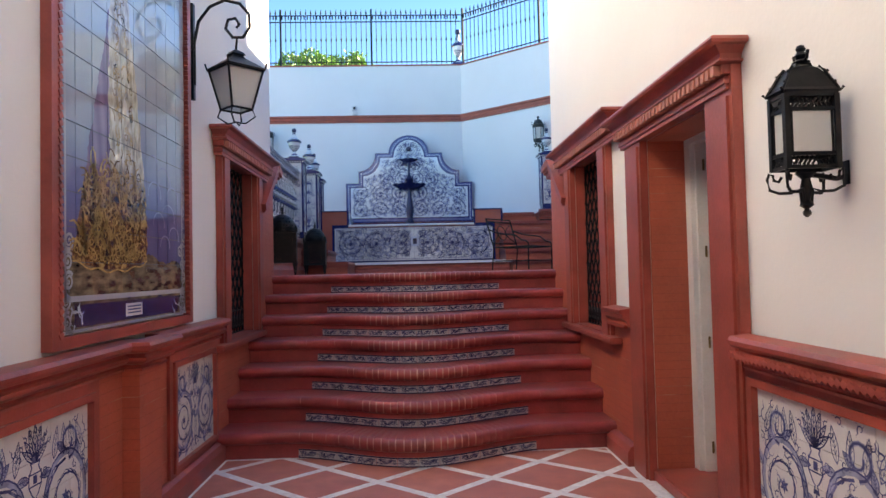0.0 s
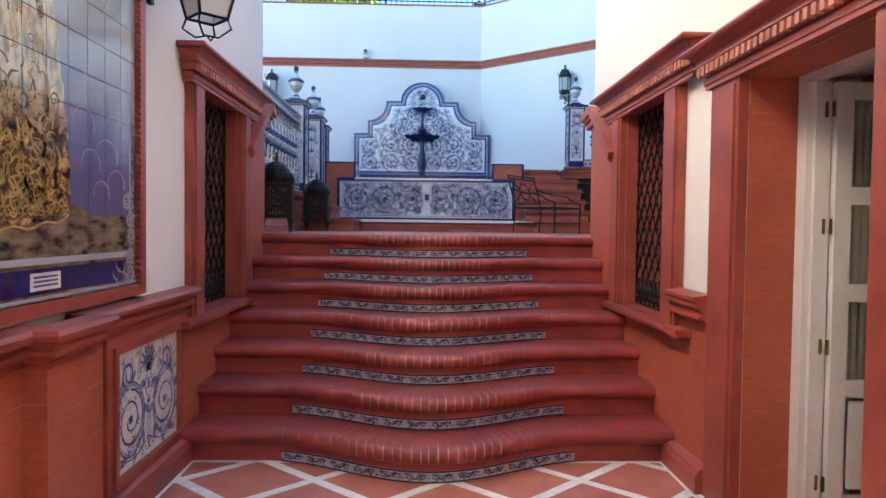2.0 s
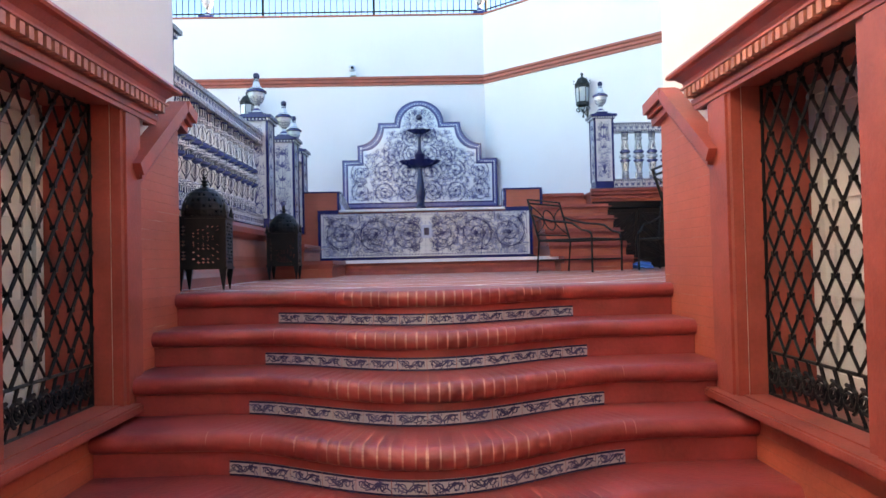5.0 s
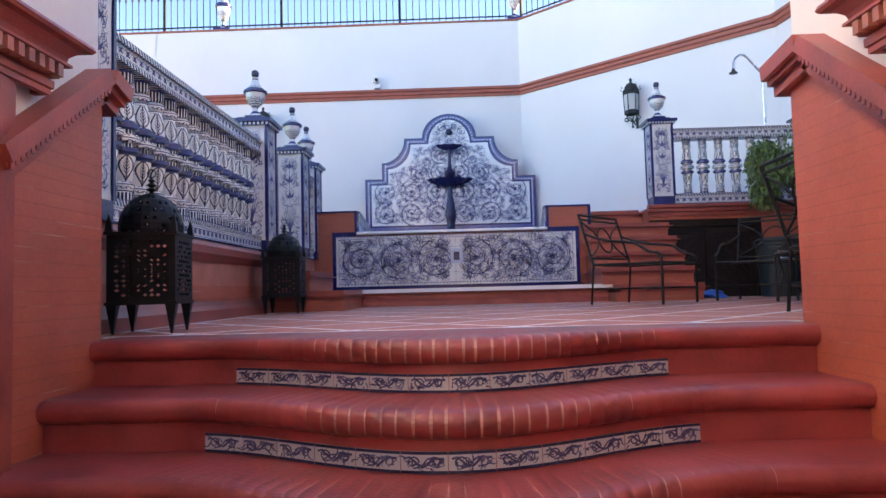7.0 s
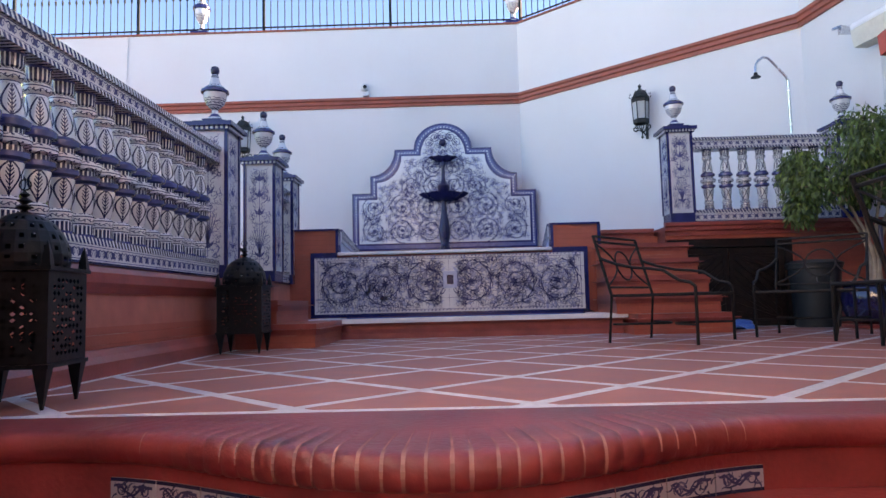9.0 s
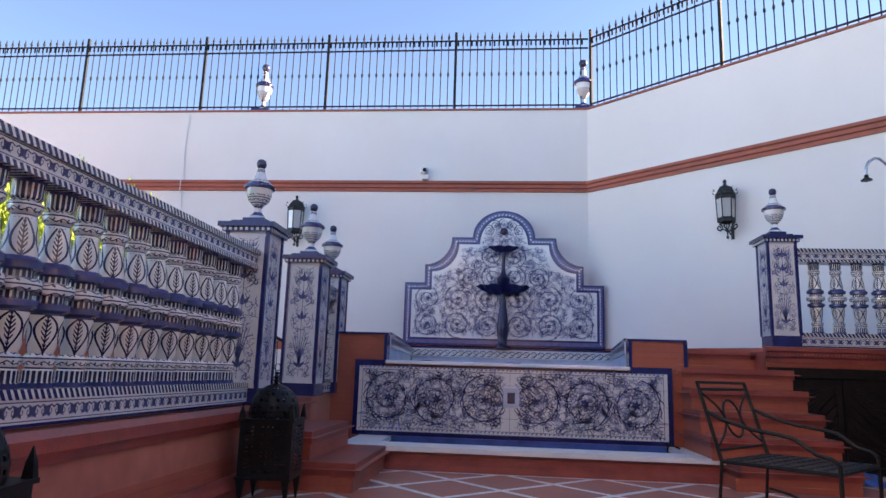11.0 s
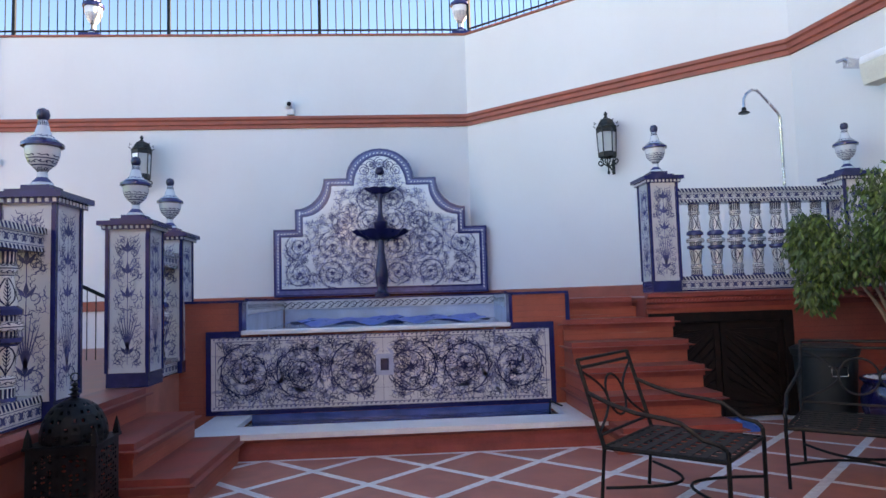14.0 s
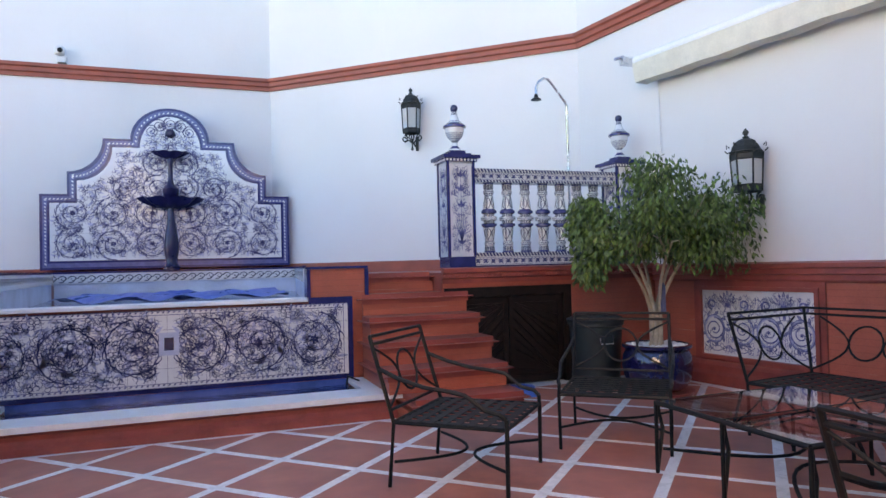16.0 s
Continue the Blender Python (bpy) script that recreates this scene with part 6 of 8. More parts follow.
ft = thing("wall_fountain", "dark cobalt glazed fountain with two scalloped bowls on a stem", "fountain")
FX, FY = RC, 15.62
navy = simple("dark_navy_glaze", (0.007, 0.007, 0.045), 0.30, 0.25, 8, 0.0008, coat=0.1, spec=0.4)
part("stem", turned([(0.10, 2.47), (0.10, 2.51), (0.075, 2.53), (0.06, 2.56), (0.085, 2.68), (0.092, 2.76), (0.075, 2.90), (0.045, 3.10), (0.035, 3.28), (0.06, 3.30), (0.03, 3.34), (0.09, 3.42), (0.10, 3.50), (0.05, 3.55), (0.030, 3.62), (0.028, 3.80), (0.045, 3.86), (0.03, 3.90)], 16, (FX, FY, 0)), navy, ft, "dark cobalt baluster stem", True)


def shell_bowl(zc, r, h):
    bm = bmesh.new()
    n = 40
    prof = [(0.12, 0.0), (0.45, 0.12), (0.8, 0.55), (1.0, 1.0), (0.93, 1.0), (0.7, 0.6), (0.3, 0.3)]
    rings = []
    for pr, pz in prof:
        rings.append([bm.verts.new((FX + r * pr * (1 + 0.10 * pr * math.cos(8 * a)) * math.cos(a), FY + r * 0.42 * pr * (1 + 0.10 * pr * math.cos(8 * a)) * math.sin(a), zc + h * pz - 0.10 * h * pr * math.cos(8 * a))) for a in (2 * math.pi * k / n for k in range(n))])
    for u, v in zip(rings, rings[1:]):
        for k in range(n):
            bm.faces.new((u[k], u[(k + 1) % n], v[(k + 1) % n], v[k]))
    bm.faces.new(rings[0][::-1])
    bm.faces.new(rings[-1])
    return bm


part("bowl", shell_bowl(3.25, 0.37, 0.14), navy, ft, "dark cobalt scalloped bowl", True)
part("bowl", shell_bowl(3.89, 0.21, 0.09), navy, ft, "dark cobalt scalloped bowl", True)
part("spout", turned([(0.055, 0.0), (0.06, 0.02), (0.04, 0.05), (0.02, 0.06)], 12, (0, 0, 0)), navy, ft, "dark cobalt spout").matrix_local = pose(RC, 15.775, 4.24, 90, 0, 0)

# ---- balustrades ----
def baluster(parent, h, at):
    hh = h
    steps = ((.068, 0, 5), (.068, .025, 1), (.062, .03, 1), (.062, .085, 3), (.050, .095, 3), (.064, .12, 3), (.064, .15, 3), (.048, .17, 2), (.056, .20, 2), (.064, .27, 2), (.070, .33, 2), (.070, .36, 5),
             (.070, .37, 5), (.094, .385, 5), (.094, .415, 5), (.066, .425, 1), (.066, .455, 3), (.097, .465, 3), (.101, .49, 3), (.097, .515, 3), (.066, .525, 1), (.066, .555, 5), (.093, .565, 5), (.094, .60, 5),
             (.070, .625, 4), (.068, .64, 4), (.068, .67, 4), (.060, .74, 4), (.050, .81, 3), (.046, .83, 3), (.064, .85, 3), (.066, .885, 3), (.050, .905, 1), (.060, .915, 1), (.062, .985, 5), (.066, 1.0, 5))
    prof, mats = [q[:2] for q in steps], [q[2] for q in steps]
    bm = bmesh.new()
    lathe(bm, [(r * BW, z * hh) for r, z in prof], 16, (0, 0, 0), mats[:len(prof)])
    ob = part("baluster", bm, [glaze, stripes, leaf_low[h], wavy, leaf_high[h], bluegrey], parent, "turned glazed baluster painted with dark leaves and bands", True)
    ob.location = at
    return ob


bluegrey = simple("grey_blue_glaze", (0.042, 0.055, 0.17), 0.15, 0.25, 12, 0.0006, coat=0.3)
BW = 0.91
leaf_low, leaf_high = {}, {}
for h in (0.74, 0.66):
    leaf_low[h] = mat_leafband("leaf_glaze_lower", 0.17 * h, 0.365 * h, True)
    leaf_high[h] = mat_leafband("leaf_glaze_upper", 0.625 * h, 0.83 * h)


def ornament_strip(bm, a, b, z, h, off, axis, side):
    """Small flowers along a rail face."""
    n = int(abs(b - a) / 0.075)
    for i in range(n):
        c = a + (i + 0.5) * (b - a) / n
        mp = (lambda u, v: (side, u, v)) if axis == "y" else (lambda u, v: (u, side, v))
        for k in range(4):
            petal(bm, c, z + h / 2, k * math.pi / 2 + 0.785, h * 0.46, h * 0.26, mp)
            petal(bm, c, z + h / 2, k * math.pi / 2, h * 0.30, h * 0.12, mp)
        for s in (-1, 1):
            ribbon(bm, [(c + s * 0.018 + s * u, z + h / 2 + v) for u, v in curl(0, 0, h * 0.34, h * 0.1, 0.5, 1.1, 8)], 0.006, 0.004, mp)
        for v in (0.04, 0.96):
            ribbon(bm, [(c - 0.0376, z + h * v), (c + 0.0376, z + h * v)], 0.004, 0.004, mp)


def balustrade(axis, fixed, a, b, z0, h, spacing, name, face, rope, end=0.10):
    """Run along an axis; face is the side (+1 or -1) that is seen."""
    ob = thing(name, "balustrade of white and blue glazed balusters between tiled rails", "balustrade", "balustrades")
    w = 0.09

    def bx(o0, o1, c0, c1, q0, q1):
        return (fixed + o0, fixed + o1, c0, c1, q0, q1) if axis == "y" else (c0, c1, fixed + o0, fixed + o1, q0, q1)
    part("bottom_rail", boxes(bx(-w, w, a, b, z0, z0 + 0.012)), cobalt, ob, "cobalt glazed foot")
    part("bottom_tiles", boxes(bx(-w + 0.004, w - 0.004, a, b, z0 + 0.012, z0 + 0.095)), glaze, ob, "white tiles with blue flowers")
    part("bottom_edge", boxes(bx(-w, w, a, b, z0 + 0.095, z0 + 0.13)), rope, ob, "rope striped edge tiles")
    zt = z0 + 0.13 + h
    part("top_rail", boxes(bx(-w, w, a, b, zt, zt + 0.022)), rope, ob, "striped edge tiles")
    part("top_tiles", boxes(bx(-w + 0.004, w - 0.004, a, b, zt + 0.022, zt + 0.092)), glaze, ob, "white tiles with blue pattern")
    part("top_edge", boxes(bx(-w - 0.012, w + 0.012, a, b, zt + 0.092, zt + 0.125)), rope, ob, "rope striped edge tiles")
    bm = bmesh.new()
    sd = fixed + face * (w - 0.0030)
    ornament_strip(bm, a, b, z0 + 0.018, 0.07, 0, axis, sd)
    ornament_strip(bm, a, b, zt + 0.026, 0.062, 0, axis, sd)
    part("painted_flower", bm, ink, ob, "blue painted flowers")["kind"] = "stuff"
    n = int((b - a - end) / spacing)
    first = None
    for i in range(n):
        c = a + (b - a) / 2 + (i - (n - 1) / 2) * spacing
        at = (fixed, c, z0 + 0.13) if axis == "y" else (c, fixed, z0 + 0.13)
        if first is None:
            first = baluster(ob, h, at)
        else:
            o = new("baluster", first.data)
            o.parent = ob
            o.location = at
            tagged(o, first["label"])
    return ob


def tile_post(x, y, z0, z1, faces, w=0.14, label="square white tiled post painted with blue reeds, cobalt cap"):
    ob = thing("tile_post", label, "post", "tiled posts", pose(x, y, z0))
    H = z1 - z0
    part("foot", boxes((-w - 0.004, w + 0.004, -w - 0.004, w + 0.004, 0, 0.10)), cobalt, ob, "cobalt glazed foot")
    part("shaft", boxes((-w, w, -w, w, 0.10, H)), glaze, ob, "white painted tile shaft")
    part("corner_tiles", boxes(*[(sx * w - 0.012 + 0.000, sx * w + 0.012, sy * w - 0.012, sy * w + 0.012, 0.10, H) for sx in (-1, 1) for sy in (-1, 1)]), cobalt, ob, "cobalt corner tiles")
    bm = bmesh.new()
    for f in faces:
        q = w + 0.0015
        mp = {"e": lambda u, v: (q, u, v), "w": lambda u, v: (-q, u, v), "s": lambda u, v: (u, -q, v), "n": lambda u, v: (u, q, v)}[f]
        reed(bm, mp, 0, 0.13, H - 0.03, w * 0.72, 3, 0.0048)
        rg = random.Random(5)
        for rep in range(40):
            u, v, d = rg.uniform(0.02, w * 0.66), rg.uniform(0.16, H - 0.06), rg.uniform(0, 3)
            for sg in (-1, 1):
                sprig(bm, mp, sg * u, v, d if sg > 0 else math.pi - d, 0.055, rg, 0.0032)
    part("painted_reeds", bm, ink_soft, ob, "blue painted reeds and scrolls")
    bm = boxes((-w - 0.03, w + 0.03, -w - 0.03, w + 0.03, H, H + 0.03), (-w - 0.055, w + 0.055, -w - 0.055, w + 0.055, H + 0.03, H + 0.062), (-w + 0.01, w - 0.01, -w + 0.01, w - 0.01, H + 0.062, H + 0.085))
    part("cap", bm, cobalt, ob, "cobalt glazed cap")
    bm = bmesh.new()
    for k in range(9):
        c = (k - 4) / 4 * (w + 0.012)
        for s in (-1, 1):
            box(bm, c - 0.009, c + 0.009, s * (w + 0.0305) - 0.004, s * (w + 0.0305) + 0.004, H + 0.006, H + 0.026)
            box(bm, s * (w + 0.0305) - 0.004, s * (w + 0.0305) + 0.004, c - 0.009, c + 0.009, H + 0.006, H + 0.026)
    part("cap_edging", bm, glaze, ob, "white dotted cap edge")["kind"] = "stuff"
    return ob


def urn(x, y, z, s=1.0, slim=1.0, label="small glazed lidded urn, white painted with blue bands"):
    ob = thing("urn", label, "urn", "glazed urns", pose(x, y, z))
    part("plinth", boxes((-0.075 * s, 0.075 * s, -0.075 * s, 0.075 * s, 0, 0.03 * s)), cobalt, ob, "cobalt plinth")
    bm = bmesh.new()
    prof = [(0.06, 0.03), (0.055, 0.05), (0.028, 0.08), (0.024, 0.11), (0.035, 0.125), (0.07, 0.16), (0.085, 0.20), (0.088, 0.245), (0.108, 0.25), (0.108, 0.268), (0.085, 0.285), (0.045, 0.32), (0.030, 0.37), (0.026, 0.395), (0.022, 0.40)]
    lathe(bm, [(r * s * slim, q * s) for r, q in prof], 16, (0, 0, 0), [0, 3, 0, 1, 2, 2, 0, 4, 4, 4, 2, 0, 1, 0, 0])
    part("body", bm, [glaze, stripes, wavy, bluegrey, cobalt], ob, "white and blue painted urn body", True)
    part("knob", turned([(0.012 * s, 0.395 * s), (0.03 * s, 0.41 * s), (0.036 * s, 0.435 * s), (0.028 * s, 0.46 * s), (0.008 * s, 0.47 * s)], 12), inkdark, ob, "dark blue knob", True)
    return ob


LB = 1.862
PX = -1.80
balustrade("y", PX, 7.40, 10.04, LB, 0.74, 0.187, "balustrade", 1, ropey, 0.05)
for y in (7.27, 10.18):
    tile_post(PX, y, LB - 0.005, 2.99, "es")
    urn(PX, y, 3.075)
tile_post(PX + 0.03, 11.40, 1.872, 2.98, "es")
urn(PX + 0.03, 11.40, 3.065)
tile_post(PX - 0.02, 12.28, 1.872, 2.98, "es")
urn(PX - 0.02, 12.28, 3.065)
balustrade("y", PX, 11.54, 12.14, 1.872, 0.74, 0.187, "balustrade", 1, ropey, 0.05)
RBY = 12.27
BW = 0.78
balustrade("x", RBY, 2.62, 4.17, 2.425, 0.66, 0.192, "balustrade", -1, ropex, 0.08)
tile_post(2.49, RBY, 2.422, 3.39, "sw", 0.125)
urn(2.49, RBY, 3.475)
tile_post(4.30, RBY, 2.422, 3.39, "sw", 0.125)
urn(4.30, RBY, 3.475)
for x, y in ((-4.27, 15.95 + 0.32), (1.16, 15.95 + 0.30)):
    urn(x, y, WT + 0.031, 1.95, 0.72, "large glazed urn standing on the boundary wall")

# cellar door under the terrace
cd = tagged(new("door_2"), "low dark stained double door with slanting boards", "door", kind="structure")
part("door_frame", boxes((2.31, 2.38, 12.16, 12.28, TOP, 2.235), (3.54, 3.62, 12.16, 12.28, TOP, 2.235), (2.38, 3.54, 12.16, 12.28, 2.15, 2.235)), darkwood, cd, "dark wooden frame")
for s, xa, xb in ((1, 2.385, 2.955), (-1, 2.965, 3.535)):
    lf = part("door_leaf", boxes((xa, xa + 0.05, 12.19, 12.225, TOP + 0.01, 2.145), (xb - 0.05, xb, 12.19, 12.225, TOP + 0.01, 2.145), (xa + 0.05, xb - 0.05, 12.19, 12.225, TOP + 0.01, TOP + 0.08), (xa + 0.05, xb - 0.05, 12.19, 12.225, 2.08, 2.145), (xa + 0.05, xb - 0.05, 12.215, 12.23, TOP + 0.08, 2.08)), darkwood, cd, "dark wooden leaf")
    for k in range(-6, 9):
        z0b = TOP + 0.08 + k * 0.092
        u0, u1 = xa + 0.052, xb - 0.052
        bm = bmesh.new()
        q = []
        for u in (u0, u1):
            t = (u - u0) if s > 0 else (u1 - u)
            for dz in (0.006, 0.086):
                zz = min(max(z0b + t * 0.95 * 1.0 + dz, TOP + 0.082), 2.078)
                q.append((u, zz))
        if abs(q[0][1] - q[1][1]) < 0.004 and abs(q[2][1] - q[3][1]) < 0.004:
            continue
        vs = [bm.verts.new((u, yy, zz)) for yy in (12.196, 12.214) for u, zz in (q[0], q[2], q[3], q[1])]
        for f in ((0, 1, 2, 3), (7, 6, 5, 4), (0, 4, 5, 1), (1, 5, 6, 2), (2, 6, 7, 3), (3, 7, 4, 0)):
            bm.faces.new([vs[i] for i in f])
        part("board", bm, darkwood, lf, "slanting dark board")
# solid block in the dark door stain, its colour stands for the cellar's shade
structure("cellar_shade_block", boxes((2.30, 3.63, 12.3, 12.59, TOP, 2.2)), darkwood, "dark block standing for the shade behind the cellar door")

# ---- fence on the boundary wall ----
bar_g = None


def fence_run(a, b, z, nbay, per, z1=7.76):
    global bar_g
    a, b = Vector((*a[:2], 0)), Vector((*b[:2], 0))
    d = b - a
    u = d.normalized()
    ang = math.degrees(math.atan2(u.y, u.x))
    back = Vector((-u.y, u.x, 0)) * 0.12
    for k in range(nbay):
        p0 = a + d * k / nbay + back
        L = d.length / nbay
        ob = thing("fence", "dark iron spear topped fence panel on the boundary wall", "fence", "fence panels", pose(p0.x, p0.y, z, 0, 0, ang))
        part("post", boxes((-0.022, 0.022, -0.022, 0.022, 0, z1 - z + 0.02)), fence_m, ob, "square iron post")
        for q in (0.10, 1.10, 1.26):
            part("rail", boxes((0, L, -0.014, 0.014, q, q + 0.018)), fence_m, ob, "flat iron rail")
        part("pierced_strip", boxes(*[((i + 0.5) * L / (per * 1.6) - 0.014, (i + 0.5) * L / (per * 1.6) + 0.014, -0.006, 0.006, 1.135 + 0.04, 1.26) for i in range(int(per * 1.6))]), fence_m, ob, "pierced iron strip")["kind"] = "stuff"
        for i in range(1, per):
            if bar_g is None:
                bm = turned([(0.009, 0.0), (0.009, 0.62), (0.020, 0.65), (0.020, 0.68), (0.009, 0.71), (0.009, 1.28), (0.022, 1.33), (0.012, 1.37), (0.002, 1.43)], 6)
                bar_g = o = part("bar", bm, fence_m, ob, "iron bar with a spear head")
            else:
                o = new("bar", bar_g.data)
                o.parent = ob
                tagged(o, "iron bar with a spear head")
            o.location = (i * L / per, 0, 0)


fence_run((1.24 - 2.2 * 5, 16.09), (1.24, 16.09), WT + 0.03, 5, 18)
fence_run(W2A, W2B, WT + 0.03, 2, 18)
fence_run(W2B, (5.0, 9.55), WT + 0.03, 2, 15)

# ---- security camera, shower, awning ----
sc_ = thing("security_camera", "small white security camera on the string course", "camera")
part("mount", boxes((-1.43, -1.33, 16.0, 16.088, 5.14, 5.21)), whitepaint, sc_, "white mount")
part("head", turned([(0.02, -0.06), (0.055, -0.045), (0.065, -0.01), (0.065, 0.03), (0.045, 0.055), (0.01, 0.062)], 14, (-1.40, 16.0, 5.28)), whitepaint, sc_, "white camera head", True)
part("lens", turned([(0.032, 0.0), (0.032, 0.012), (0.012, 0.020)], 12, (0, 0, 0)), iron, sc_, "dark lens").matrix_local = pose(-1.385, 15.945, 5.275, 90, 0, 0)
part("arm", boxes((-1.40, -1.37, 16.02, 16.05, 5.205, 5.25)), whitepaint, sc_)
wc = thing("wall_cable", "thin white cable running down the boundary wall to a small box", "cable")
part("cable", tubes([[(-5.47, 16.078, 6.32), (-5.49, 16.076, 5.6), (-5.465, 16.076, 5.14)], [(-5.465, 16.0, 5.14), (-5.465, 16.0, 4.94), (-5.47, 16.076, 4.90), (-5.46, 16.076, 4.55)]], 0.007, 5), whitepaint, wc, "thin white cable")
part("box", rbox(-5.50, -5.42, 16.045, 16.089, 4.47, 4.56, 0.008, 1), whitepaint, wc, "small white junction box")
sh = thing("outdoor_shower", "bent steel outdoor shower pipe with a dark shower head", "shower")
part("pipe", tubes([[(4.07, 12.9, 2.375), (4.07, 12.9, 4.17), (4.05, 12.9, 4.22), (3.88, 12.9, 4.42), (3.84, 12.9, 4.455), (3.79, 12.9, 4.46), (3.73, 12.9, 4.42), (3.70, 12.9, 4.36), (3.695, 12.9, 4.28)]], 0.015, 8), steel, sh, "bent steel pipe", True)
part("shower_head", turned([(0.02, 0.06), (0.025, 0.03), (0.055, 0.01), (0.055, 0.0), (0.01, -0.002)][::-1], 12, (3.695, 12.9, 4.215)), iron, sh, "dark shower head", True)
aw = thing("awning", "rolled cream canvas awning in a white tubular cassette", "awning")
ya, yb = 12.05, 7.3
P = lambda y, off, z: (w3x(y) - off, y, z)
part("roller", tubes([[P(ya, 0.24, 4.44), P(yb, 0.24, 4.44)]], 0.058, 16), tubewhite, aw, "white roller tube", True)
bm = bmesh.new()
rows = []
for i in range(41):
    y = ya + (yb - ya) * i / 40
    w = 0.012 * math.sin(i * 1.3) + 0.006 * math.sin(i * 2.9)
    rows.append([bm.verts.new(P(y, o + (w if j > 1 else 0), z)) for j, (o, z) in enumerate(((0.292, 4.42), (0.285, 4.34), (0.262, 4.225), (0.12, 4.22 + w * 0.4), (0.004, 4.27)))])
for a, b in zip(rows, rows[1:]):
    for j in range(4):
        f = bm.faces.new((a[j], b[j], b[j + 1], a[j + 1]))
part("fabric", bm, canvas, aw, "sagging cream canvas", True)
part("bracket", boxes((w3x(12.2) - 0.30, w3x(12.2) - 0.001, 12.16, 12.22, 4.44, 4.52)), steel, aw, "grey metal bracket")
part("arm_end", tubes([[(w3x(12.2) - 0.36, 12.22, 4.50), (w3x(12.2) - 0.27, 12.20, 4.53), (w3x(12.2) - 0.24, 12.18, 4.48)]], 0.016, 8), steel, aw, "grey metal arm end")
part("strap", tubes([[P(12.0, 0.03, 4.36), P(12.0, 0.03, 2.42)]], 0.006, 5), whitepaint, aw, "white pull strap")


# ---- garden chairs and table ----
def bars(lines, r, n=6):
    return tubes(lines, r, n)


def ring(cx, cz, r, y, n=18, tilt=0.0):
    return [(cx + r * math.cos(2 * math.pi * i / n), y - tilt * (cz + r * math.sin(2 * math.pi * i / n) - 0.33), cz + r * math.sin(2 * math.pi * i / n)) for i in range(n + 1)]


def woven_seat(x0, x1, y0, y1, z, n=8, m=8):
    bm = bmesh.new()
    for i in range(n):
        c = x0 + (i + 0.5) * (x1 - x0) / n
        w = (x1 - x0) / n * 0.34
        box(bm, c - w, c + w, y0, y1, z - 0.002, z + 0.001)
    for j in range(m):
        c = y0 + (j + 0.5) * (y1 - y0) / m
        w = (y1 - y0) / m * 0.34
        box(bm, x0, x1, c - w, c + w, z + 0.0015, z + 0.0045)
    return bm


